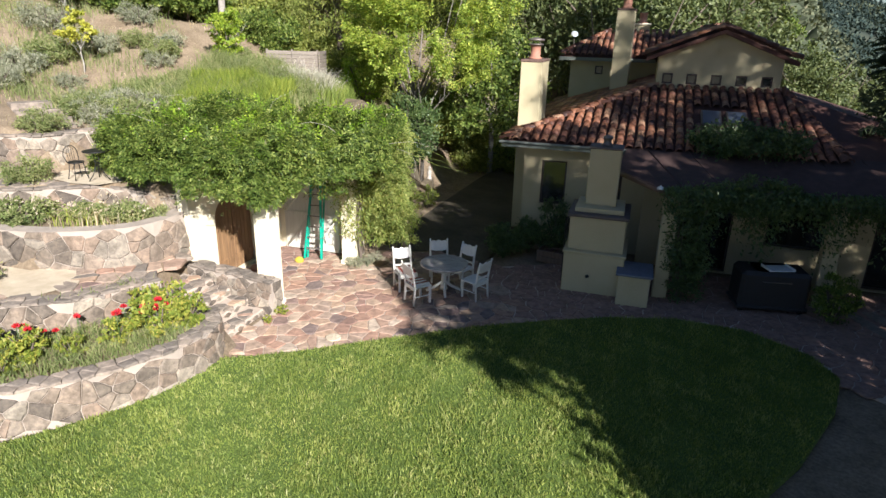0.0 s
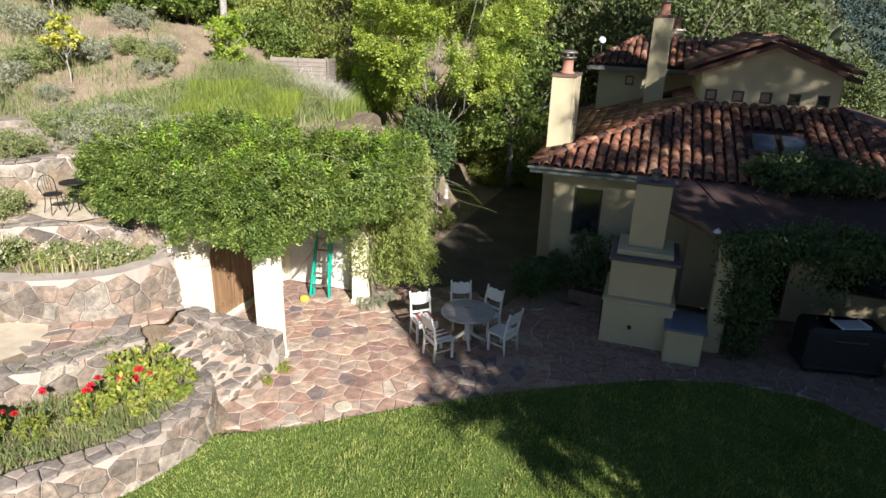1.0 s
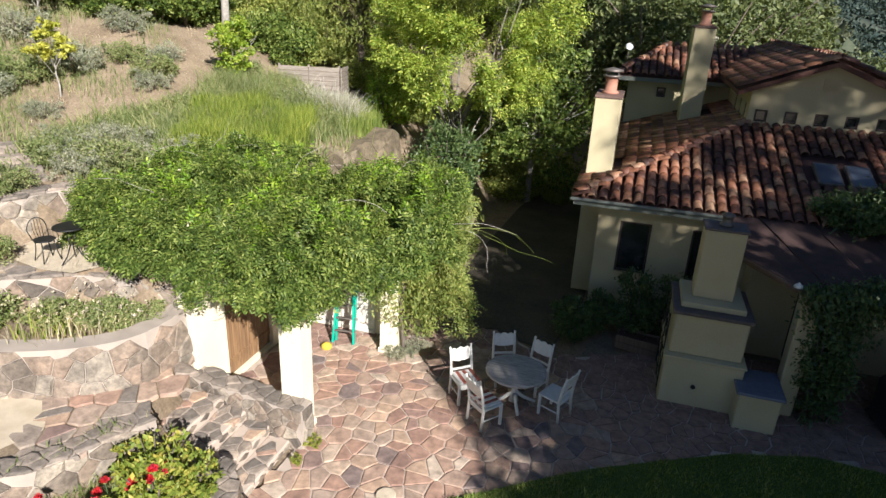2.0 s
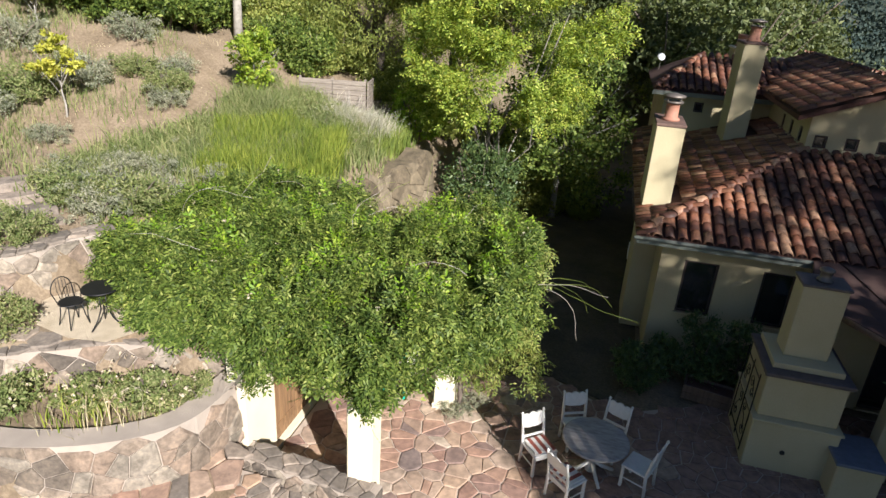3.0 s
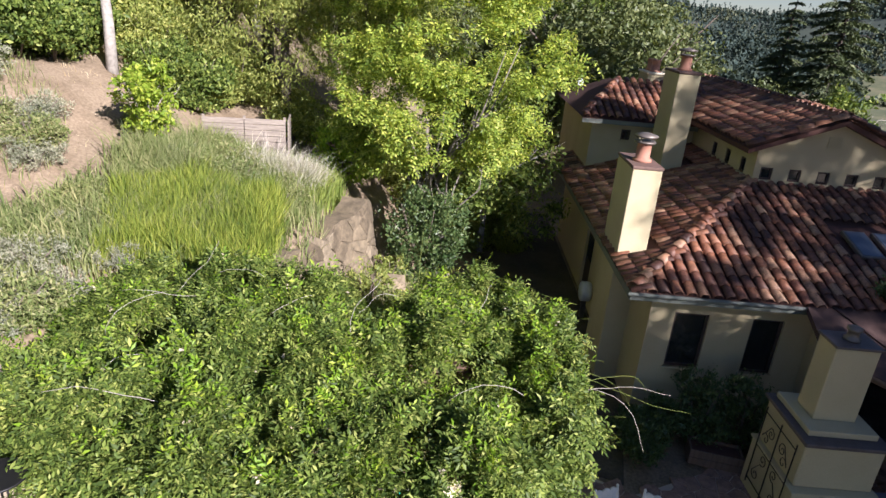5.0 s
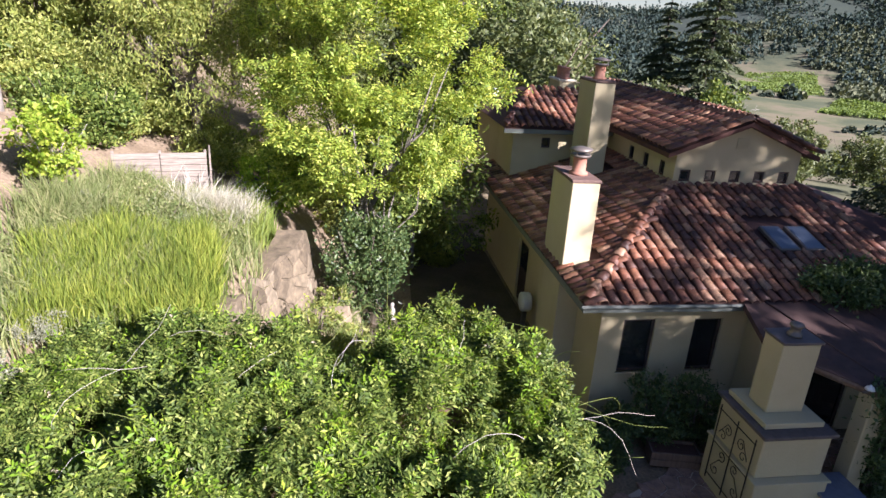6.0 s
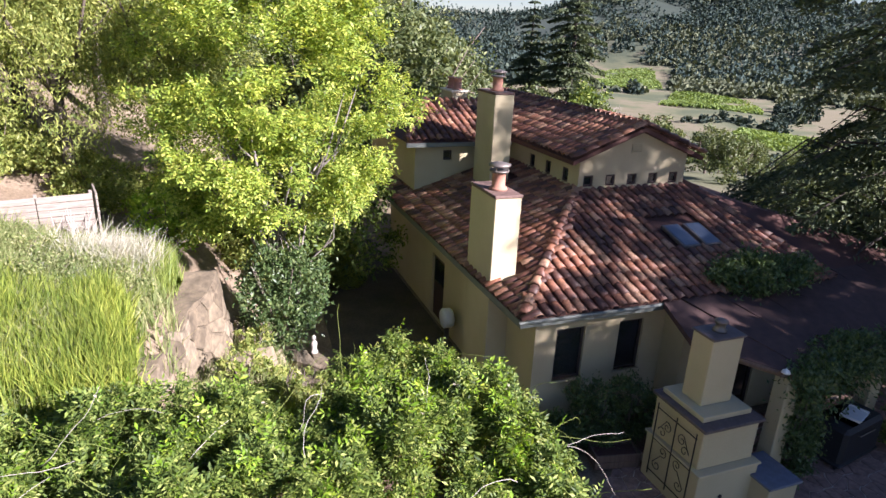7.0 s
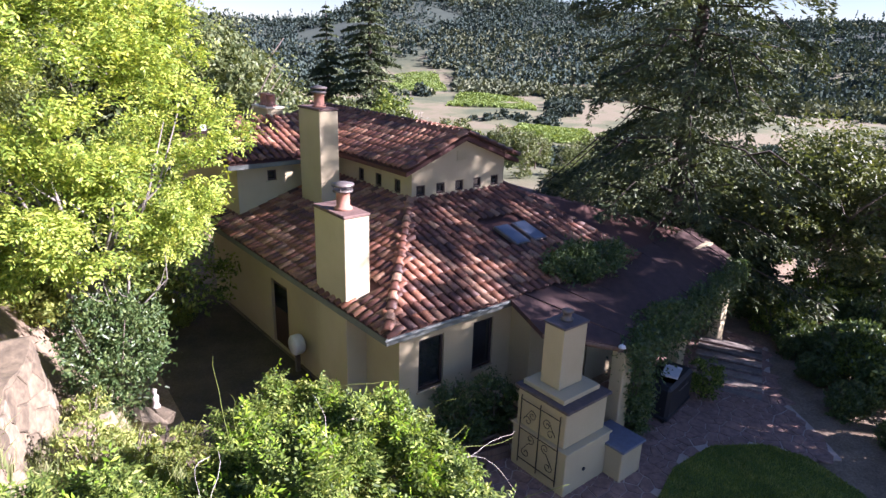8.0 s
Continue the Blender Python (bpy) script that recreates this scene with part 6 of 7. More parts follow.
sage = bush("low mound of grey-green sage", on_ground(-14.2, 12.2), 0.75, 0.7, 0.62, 0.06, SAGE, 4200, 62, "sage_bush", 0.3, 0.0, "sage bushes")
for x, y, k in ((-13.6, 11.4, 1.0), (-13.9, 13.3, 0.9), (-14.6, 13.1, 0.8), (-15.0, 12.0, 0.75), (-13.2, 12.7, 0.8), (-16.4, 13.2, 0.7), (-15.2, 15.6, 0.8), (-17.3, 15.2, 1.2), (-18.2, 13.0, 1.3), (-17.2, 11.6, 1.1), (-15.9, 16.9, 0.9), (-17.6, 17.6, 1.1), (-12.9, 13.8, 0.7), (-14.0, 14.4, 0.55), (-19.5, 15.5, 1.4), (-18.6, 10.8, 1.2), (-12.5, 17.6, 0.9), (-11.6, 16.9, 0.8), (-13.4, 17.3, 0.9), (-11.3, 18.6, 0.7), (-12.3, 19.0, 0.8)):
    copy_thing(sage, on_ground(x, y, rb.uniform(0, 360), k))
green = bush("rounded mound of fresh green rock rose", on_ground(-13.4, 12.0), 0.8, 0.75, 0.7, 0.07, MEADOW, 4500, 63, "rock_rose", 0.4, 0.0, "rock rose mounds")
for x, y, k in ((-14.3, 11.5, 0.9), (-15.5, 16.1, 0.9), (-16.6, 16.3, 0.8), (-17.9, 14.1, 1.1), (-14.6, 18.9, 0.9), (-19.3, 12.0, 1.2), (-13.0, 17.4, 0.6), (-20.8, 17.6, 1.3), (-19.2, 18.7, 1.1), (-12.3, 18.2, 0.8), (-13.3, 16.4, 0.7), (-14.0, 15.2, 0.6), (-12.8, 17.0, 0.9), (-12.1, 17.4, 1.0), (-11.5, 17.6, 0.9), (-11.9, 18.2, 1.0), (-12.7, 18.0, 1.0), (-11.0, 17.0, 0.8), (-13.0, 18.7, 0.9), (-12.2, 16.8, 0.7)):
    copy_thing(green, on_ground(x, y, rb.uniform(0, 360), k))
# flower beds
DAHLIA_LEAF = leafy("dahlia_leaf", ((0.0, (0.14, 0.20, 0.035)), (0.6, (0.27, 0.32, 0.06)), (1.0, (0.48, 0.42, 0.10))), 0.5, 0.35)
gold = bush("leafy flowering clump with yellowing leaves", on_ground(-7.95, 6.55), 0.5, 0.5, 0.75, 0.10, DAHLIA_LEAF, 1500, 64, "dahlia_clump", 0.5, 0.0, "dahlia clumps")
for x, y, k in ((-8.4, 6.0, 0.62), (-8.75, 5.35, 0.5), (-7.7, 7.0, 0.85), (-9.3, 5.0, 0.75), (-9.95, 4.5, 0.95), (-9.2, 4.4, 0.5), (-8.25, 6.9, 1.05), (-10.6, 4.2, 0.9)):
    copy_thing(gold, on_ground(x, y, rb.uniform(0, 360), k))


def dahlia(at):
    d = thing("dahlia_flower", "deep red dahlia bloom on a tall stem", "flower", at, "dahlia blooms")
    part("stem", tube(bmesh.new(), [(0, 0, 0), (0.02, 0.01, 0.3), (0.03, 0.0, 0.62)], 0.008, 5), SHRUB_LEAF, d)
    rng = np.random.default_rng(3)
    n = 90
    v = rng.normal(0, 1, (n, 3))
    v /= np.linalg.norm(v, axis=1)[:, None]
    v[:, 2] = np.abs(v[:, 2]) * 0.8
    part("bloom", leaf_soup("bloom", v * 0.05 + np.array([0.03, 0, 0.63]), v, 0.065, RED_PETAL, 5, 0.5, 0.0, 0.15), None, d, kind="stuff")
    return d


fl = dahlia(on_ground(-8.0, 6.6))
for _ in range(18):
    t = rb.random()
    x, y = -7.75 - 2.0 * t + rb.uniform(-0.35, 0.3), 6.95 - 2.2 * t + rb.uniform(-0.3, 0.3)
    copy_thing(fl, on_ground(x, y, rb.uniform(0, 360), rb.uniform(0.65, 1.0)))
stand("bed_grass", "thin green ground cover between the dahlias", "ground cover", [(-7.5, 6.9), (-7.5, 5.8), (-8.4, 4.7), (-10, 3.3), (-11.5, 4.0), (-9.7, 5.6), (-9.2, 6.4), (-8.9, 7.3)], 7000, 0.2, 0.008, 0.9, MEADOW, 65)
bedb = bush("loose flowering bush with pale pink and cream heads", on_ground(-10.4, 8.6), 0.55, 0.5, 0.45, 0.06, MEADOW, 3000, 66, "daisy_bush", 0.45, 0.0, "daisy bushes")
for x, y, k in ((-10.0, 9.0, 0.7), (-11.2, 8.3, 0.95), (-12.3, 7.75, 1.2), (-13.3, 7.3, 0.8), (-10.8, 8.85, 0.6), (-14.2, 6.7, 1.1)):
    copy_thing(bedb, on_ground(x, y, rb.uniform(0, 360), k))
xy = sample([(-9.8, 9.3), (-9.8, 8.5), (-11.2, 7.7), (-13.4, 7.2), (-12.4, 8.0), (-11.2, 9.0)], 90, np.random.default_rng(67))
cen = np.repeat(np.array([(x, y, ground_z(x, y) + random.Random(int(x * 999)).uniform(0.3, 0.5)) for x, y in xy]), 7, 0) + np.random.default_rng(68).normal(0, 0.012, (90 * 7, 3))
tagged(new("daisy_heads", leaf_soup("daisy_heads", cen, np.tile([0, 0, 0.2], (len(cen), 1)), 0.035, PALE_PETAL, 69, 0.6, 0, 1.0)), "small cream and pink flower heads over the bed", "flowers", kind="stuff")
for x, y, k in ((-11.9, 6.0, 0.8), (-12.6, 6.3, 0.9), (-13.9, 9.9, 0.8), (-13.1, 8.6, 0.8)):
    copy_thing(green, on_ground(x, y, rb.uniform(0, 360), k))
for x, y, k in ((-7.0, 9.05, 0.32), (-7.05, 8.6, 0.22), (-6.7, 12.25, 0.5), (-6.4, 12.6, 0.45)):
    copy_thing(gold if y < 10 else sage, pose(x, y, 0.0, 0, 0, rb.uniform(0, 360)) @ Matrix.Scale(k, 4))

# cut rock wall and planks on the bank
stone_wall("tan cut rock wall holding the bank", [(-10.3, 14.7), (-10.15, 16.0), (-9.9, 17.2), (-9.35, 18.2), (-9.3, 18.9)], 1.3, 3.4, 0.6, 0.52, 70, cap=False, top_at=lambda s: 3.3 + 0.1 * s + 0.14 * math.sin(9 * s) + 0.08 * math.sin(23 * s), mat=ROCK, batter=0.3)
rk = random.Random(71)
for x, y, s in [(-9.9 + 0.25 * k + rk.uniform(-0.2, 0.2), 16.5 + 0.25 * k + rk.uniform(-0.3, 0.3), rk.uniform(0.4, 0.75)) for k in range(7)] + [(-8.6, 17.7, 0.8), (-8.2, 18.3, 0.7), (-9.3, 17.0, 0.6), (-9.6, 18.9, 0.7), (-10.0, 19.3, 0.55), (-7.75, 19.0, 1.25), (-7.3, 19.5, 1.15), (-7.55, 18.4, 0.8), (-8.35, 17.2, 0.5), (-9.75, 18.4, 0.6)]:
    boulder = thing("boulder", "tan broken boulder on the bank", "boulder", pose(x, y, ground_z(x, y) + s * 0.12, rk.uniform(-12, 12), rk.uniform(-12, 12), rk.uniform(0, 180)), "boulders on the bank")
    bm = bmesh.new()
    for _ in range(16):
        bm.verts.new(Vector((rk.uniform(-0.5, 0.5), rk.uniform(-0.4, 0.4), rk.uniform(-0.4, 0.32))) * s)
    bmesh.ops.convex_hull(bm, input=bm.verts[:])
    bmesh.ops.delete(bm, geom=[v for v in bm.verts if not v.link_faces], context="VERTS")
    part("rock", bm, ROCK, boulder)
planks = thing("plank_edging", "weathered grey plank retaining edge on the bank", "plank wall", pose(-13.45, 19.1, ground_z(-13.45, 19.1) + 0.22, 0, 0, 12) @ Matrix.Scale(0.7, 4))
for k in range(-3, 4):
    for q in range(2):
        part("plank", boxes(((q * 1.4, -0.03, 0.02 + k * 0.2), (q * 1.4 + 1.38, 0.03, 0.205 + k * 0.2)), bevel=0.01), GREY_WOOD, planks)
    part("plank", boxes(((2.85, -0.1, 0.02 + k * 0.2), (2.91, 1.2, 0.205 + k * 0.2)), bevel=0.01), GREY_WOOD, planks)
for q in range(3):
    part("stake", boxes(((q * 1.35, 0.03, -0.9), (q * 1.35 + 0.09, 0.12, 0.88)), bevel=0.01), GREY_WOOD, planks)


def bare_bush(at, h, seed):
    b = thing("bare_shrub", "leafless pale grey shrub", "shrub", at)
    rng = random.Random(seed)
    for k in range(9):
        bm = bmesh.new()
        a = k * 0.7 + rng.uniform(-0.2, 0.2)
        p = Vector((0, 0, 0))
        d = Vector((0.35 * math.cos(a), 0.35 * math.sin(a), 1))
        pts = [p]
        for _ in range(5):
            d = d + Vector((rng.uniform(-0.25, 0.25), rng.uniform(-0.25, 0.25), 0))
            pts.append(pts[-1] + d.normalized() * h / 5)
        tube(bm, pts, [0.02, 0.017, 0.013, 0.01, 0.007, 0.004], 5)
        for q in (2, 3):
            tube(bm, [pts[q], pts[q] + Vector((rng.uniform(-0.3, 0.3), rng.uniform(-0.3, 0.3), 0.3)) * h * 0.5], [0.008, 0.003], 4)
        part("stem", bm, TWIG, b)
    return b


bare_bush(on_ground(-11.8, 19.1), 1.1, 81)
stand("bank_foot", "loose green weeds at the foot of the rock wall", "grass", [(-10.1, 15.0), (-7.4, 15.0), (-7.2, 17.8), (-9.3, 19.0), (-10.0, 18.0)], 7000, 0.38, 0.011, 0.7, MEADOW, 84, 0.5, (0.6, -0.3))
stand("bed_spikes", "tall yellow-green flower spikes in the bed", "flowers", [(-11.9, 7.7), (-10.6, 8.0), (-10.2, 8.5), (-11.2, 8.6)], 160, 0.42, 0.01, 0.5, BROOM, 82)
stand("seed_heads", "dry brown seed stalks in the bed", "flowers", [(-11.6, 7.6), (-10.4, 7.9), (-10.0, 8.5), (-11.4, 8.5)], 130, 0.42, 0.007, 0.6, DRY, 83)

# ---- trees ----
ASH_BARK = plain("ash_bark", (0.23, 0.205, 0.175), 0.9, 0.0, 0.5, 12)


def ash_tree(label, at, seed):
    """A broad ash: pale forked trunk, rising limbs, and plumes of feathery leaves with gaps between."""
    t = thing("ash_tree", label, "tree", at)
    rng = random.Random(seed)
    part("trunk", limbs(bmesh.new(), rng, (0, 0, 0), 7.6, 2.2, 0.12, 9), ASH_BARK, t)
    part("side_trunk", limbs(bmesh.new(), rng, (0.35, -0.3, 0), 5.4, 1.2, 0.07, 5, (0.2, -0.2)), ASH_BARK, t)
    nr = np.random.default_rng(seed)
    cen, dirs, big = [], [], []
    for k in range(215):
        a, f = rng.uniform(0, 6.28), math.sqrt(rng.random())
        z = rng.uniform(0.0, 1.0)
        reach = 3.2 * math.sin(math.pi * (0.16 + 0.74 * z)) ** 0.7
        r = reach * (0.45 + 0.55 * f) * rng.uniform(0.85, 1.08)
        cen.append((r * math.cos(a) + 0.1, r * math.sin(a) * 0.95 + 0.4, 3.45 + 5.75 * z))
        dirs.append((math.cos(a) * 0.8, math.sin(a) * 0.8, 0.35 + 0.5 * z))
        big.append(rng.uniform(0.2, 0.55))
    cen, dirs, big = np.array(cen), np.array(dirs), np.array(big)
    n = 14000
    who = nr.choice(len(cen), n, p=big ** 2 / (big ** 2).sum())
    p = nr.normal(0, 1, (n, 3)) * big[who][:, None] * np.array([0.44, 0.44, 0.3])
    along_ = nr.uniform(-1, 1, (n, 1))
    p = cen[who] + p + dirs[who] * along_ * big[who][:, None] * 0.7
    d = p - np.array([0, 0, 4.6])
    d /= np.linalg.norm(d, axis=1)[:, None]
    part("crown", spray_soup("ash_crown", p, d * 0.6, 0.25, ASH_LEAF, seed, 3, 0.42, 0.35, 0.6), None, t, kind="stuff")
    return t


ash_tree("broad yellow-green ash tree beside the drive", on_ground(-8.0, 20.3), 91)
bush("dark green glossy rounded shrub", on_ground(-7.95, 19.35), 1.15, 1.05, 2.75, 0.11, SHRUB_LEAF, 9000, 92, width=0.45)
young = round_tree("young bright green tree on the bank", on_ground(-13.95, 17.6), 2.25, 0.85, 0.11, YOUNG_LEAF, 3000, 93, BARK_PALE, 0.03, 9, 0.2, 0.5, flat=1.5)
thin = round_tree("thin young tree with golden leaves", on_ground(-16.75, 14.05), 1.95, 0.62, 0.11, GOLD_LEAF, 1500, 94, BARK_PALE, 0.022, 7, 0.3, 0.5, flat=1.1)
copy_thing(thin, on_ground(-19.6, 16.4, 70, 0.95))
bush("fresh green bush by the planks", on_ground(-10.3, 20.6), 0.9, 0.85, 1.7, 0.10, BRIGHT_LEAF, 3600, 95)
for x, y, k, sd in ((-9.0, 16.6, 0.9, 96), (-8.2, 16.2, 0.8, 97), (-7.4, 16.0, 0.7, 98), (-8.9, 15.4, 0.8, 99), (-7.9, 15.2, 0.7, 100), (-9.4, 15.6, 0.8, 101), (-8.7, 18.1, 0.7, 111), (-7.7, 17.3, 0.8, 112), (-7.1, 17.2, 0.8, 113), (-8.2, 17.0, 0.55, 115), (-6.9, 18.6, 0.7, 116)):
    bush("loose yellowing bush below the rock wall", on_ground(x, y, sd * 31), 0.6 * k, 0.6 * k, 1.1 * k, 0.085, VINE_PALE, 1300, sd, "yellowing_bush", 0.45, 0.0, "yellowing bushes")
stand("court_back_grass", "upright light green stalks behind the court", "grass", [(-9.3, 14.0), (-6.6, 14.4), (-6.9, 15.8), (-9.5, 15.4)], 5000, 0.8, 0.011, 0.35, BROOM, 102)

# house planting in the shade
for x, y, rx, h, sd in ((-1.9, 15.2, 0.7, 1.5, 103), (-1.1, 15.0, 0.55, 1.7, 104), (-2.7, 15.1, 0.5, 1.0, 105), (-3.3, 14.6, 0.7, 0.8, 106)):
    bush("dark green shrub against the house wall", pose(x, y, 0, 0, 0, sd), rx, rx * 0.8, h, 0.09, SHRUB_LEAF, 4200, sd, "foundation_shrub", 0.4, 0.0, "shrubs along the house")
bush("evergreen climber on the porch post", pose(1.35, 13.0, 0), 0.55, 0.45, 2.75, 0.09, SHRUB_LEAF, 8000, 107, "porch_climber", 0.4, 0.3)
bush("evergreen climber over the porch edge", pose(2.6, 13.3, 2.2), 1.3, 0.5, 0.75, 0.09, SHRUB_LEAF, 7000, 108, "porch_climber", 0.4, 0.3)
bush("dark climber sprawling over the roof edge", pose(2.7, 15.7, 3.0), 1.5, 0.9, 0.85, 0.11, SHRUB_LEAF, 9000, 109, "roof_climber", 0.4, 0.2)
bush("low green bush at the foot of the porch", pose(4.6, 12.9, 0), 0.5, 0.45, 1.1, 0.08, VINE_LEAF, 3000, 110, "porch_bush", 0.4)


FIR_BARK = plain("dark_fir_bark", (0.075, 0.06, 0.05), 0.95, 0.0, 0.5, 12)


def fir(label, at, height, spread, n, seed, name="fir_tree", leaf=0.22, boughs=3, fall=0.75, loose=0.25):
    """A conifer: a straight trunk with whorls of drooping boughs, each set with needle sprays."""
    t = thing(name, label, "tree", at)
    rng = random.Random(seed)
    bm = bmesh.new()
    r = height * 0.0125
    tube(bm, [(0, 0, -0.4), (0, 0, height * 0.3), (0.05, 0, height * 0.7), (0, 0, height)], [r * 1.3, r, r * 0.55, 0.02], 9)
    pts, outs = [], []
    nr = np.random.default_rng(seed)
    k = 0
    z = height * 0.08
    while z < height * 0.98:
        f = (z / height)
        for _ in range(boughs):
            reach = spread * (1 - f) ** fall * rng.uniform(0.6, 1.12) + 0.15
            a = k * 2.4 + rng.uniform(-0.3, 0.3)
            k += 1
            d = Vector((math.cos(a), math.sin(a), 0))
            p0, p1 = Vector((0, 0, z)), Vector((0, 0, z)) + d * reach * 0.55 + Vector((0, 0, (0.03 + loose * rng.uniform(-0.13, 0.17)) * reach))
            p2 = Vector((0, 0, z)) + d * reach + Vector((0, 0, (-0.2 + loose * rng.uniform(-0.18, 0.2)) * reach))
            tube(bm, [p0, p1, p2], [r * 0.28 * (1.1 - f), r * 0.16 * (1.1 - f), 0.008], 5)
            m = max(40, int(n * reach / (spread * 60)))
            u = nr.uniform(0.12, 1.0, m)
            line = np.array(p0) * ((1 - u) ** 2)[:, None] + np.array(p1) * (2 * u * (1 - u))[:, None] + np.array(p2) * (u ** 2)[:, None]
            side = np.array((-d.y, d.x, 0))
            w = nr.normal(0, 1, m) * reach * 0.19 * (1.15 - u)
            line = line + side * w[:, None]
            line[:, 2] += nr.normal(-0.08, (0.015 + 0.03 * loose) * reach, m) * (0.6 + loose * np.sin(u * (9 + k % 5) + k)) - np.abs(w) * 0.4
            pts.append(line)
            outs.append(np.array(d) * 0.6 + side * np.sign(w)[:, None] * 0.5)
        z += height * rng.uniform(0.02, 0.042)
    part("trunk", bm, FIR_BARK, t)
    part("needle_crown", leaf_soup("needles", np.concatenate(pts), np.concatenate(outs), leaf, FIR_LEAF, seed, 0.28, 0.3, 0.4), None, t, kind="stuff")
    return t


fir("tall dark fir with drooping boughs beside the house", pose(9.75, 17.5, -0.1), 20.0, 5.4, 62000, 121, leaf=0.23, boughs=4, fall=0.5, loose=1.0)
far_fir = fir("tall fir on the slope behind the house", pose(20.5, 54.0, ground_z(20.5, 54)), 19.0, 4.6, 42000, 122, leaf=0.42)
copy_thing(far_fir, pose(18.6, 58.0, ground_z(18.6, 58), 0, 0, 77) @ Matrix.Scale(0.78, 4))

# oaks on the sunny side of the garden shade the lawn and the porch
oak = round_tree("spreading dark oak at the edge of the garden", pose(8.9, 3.6, -0.1), 12.0, 4.1, 0.24, OAK_LEAF, 20500, 131, BARK, 0.26, 15, 0.14, 0.5, name="oak_tree", group="oaks")
for x, y, s, tall, turn in ((8.2, 1.9, 0.72, 0.80, 30), (9.6, 0.2, 0.8, 1.36, 250), (7.9, 3.3, 0.6, 0.62, 15), (8.7, 0.6, 0.6, 0.92, 95), (20.2, 4.6, 0.8, 1.05, 140), (13.6, 20.6, 0.5, 0.38, 250), (12.6, 24.0, 0.5, 0.36, 20), (13.2, 14.2, 0.78, 0.6, 170), (17.5, 14.6, 0.8, 0.55, 310)):
    copy_thing(oak, pose(x, y, ground_z(x, y) - 0.1, 0, 0, turn) @ Matrix.Diagonal((s, s, tall, 1)))
# Unseen oaks, added sunward so that roof and path get dappled shade.
tall = round_tree("tall thin-leaved oak added out of view to dapple roof and path", pose(17.2, 0.9, ground_z(17.2, 0.9) - 0.1), 23.0, 3.9, 0.26, OAK_LEAF, 5200, 136, BARK, 0.3, 15, 0.3, 0.5, name="oak_tree", group="oaks")
for x, y, s, high, turn in ((16.0, -0.9, 1.02, 1.02, 60), (18.0, 1.7, 0.85, 1.18, 130), (11.6, 7.2, 0.95, 0.48, 80), (15.0, 2.4, 1.0, 0.68, 300)):
    copy_thing(tall, pose(x, y, ground_z(x, y) - 0.1, 0, 0, turn) @ Matrix.Diagonal((s, s, high, 1)))

# Unseen oak with a crown set high, to push shade across the patio.
round_tree("unseen bare-stemmed oak, its high crown added to shade the patio", pose(9.2, -1.6, -0.1), 13.5, 2.75, 0.24, OAK_LEAF, 12000, 140, BARK, 0.2, 12, 0.56, 0.5, name="oak_tree", group="oaks")
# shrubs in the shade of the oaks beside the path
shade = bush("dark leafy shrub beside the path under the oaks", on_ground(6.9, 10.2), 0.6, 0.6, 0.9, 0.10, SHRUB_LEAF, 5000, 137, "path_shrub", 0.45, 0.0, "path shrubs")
for x, y, s in ((6.3, 9.0, 0.8), (8.0, 11.5, 0.9), (9.2, 12.5, 0.9), (8.2, 9.8, 1.5), (9.4, 11.2, 1.6), (9.9, 12.9, 1.1), (5.6, 8.2, 0.7), (10.6, 11.2, 1.3), (12.2, 11.7, 1.5), (11.0, 14.8, 1.2), (13.5, 16.2, 1.8), (12.4, 17.6, 1.7), (15.4, 13.0, 2.2), (16.5, 19.5, 2.2), (14.6, 21.6, 2.2), (19.5, 20.5, 2.6), (19.0, 17.2, 2.4)):
    copy_thing(shade, on_ground(x, y, x * 77, s))
loose = bush("loose light green bush beside the path", on_ground(8.6, 10.6), 0.9, 0.8, 1.2, 0.10, VINE_LEAF, 2600, 143, "path_shrub", 0.45, 0.0, "path shrubs")
for x, y, s in ((10.2, 13.6, 1.1), (11.4, 13.4, 1.5), (6.4, 8.6, 0.8), (9.4, 10.0, 1.4), (12.6, 13.2, 1.6)):
    copy_thing(loose, on_ground(x, y, x * 91, s))
hedge = thing("hanging_climber", "evergreen climber hanging from the porch roof edge", "climber", pose(0.75, 13.0, 2.6))
nh = np.random.default_rng(138)
u = nh.uniform(0, 1, 15000)
fall = np.abs(nh.normal(0, 0.42, 15000)) * (0.6 + 0.9 * np.abs(np.sin(u * 17)) ** 2)
edge_ = np.c_[7.85 * u + nh.normal(0, 0.08, 15000), 1.45 * u - 0.1 + nh.normal(0, 0.18, 15000), 0.12 - fall]
for k in range(7):
    x = 0.2 + 1.15 * k
    y = x * 1.45 / 7.85
    part("stem", tube(bmesh.new(), [(x - 0.5, y - 0.1, 0.03), (x, y - 0.06, 0.05), (x + 0.6, y + 0.06, 0.02), (x + 0.8, y + 0.1, -0.5)], [0.02, 0.018, 0.012, 0.005], 5), BARK, hedge)
part("leaves", leaf_soup("hanging_leaves", edge_, np.tile([0.1, -0.5, -0.2], (15000, 1)), 0.10, SHRUB_LEAF, 139, 0.45, 0.4, 0.6), None, hedge, kind="stuff")

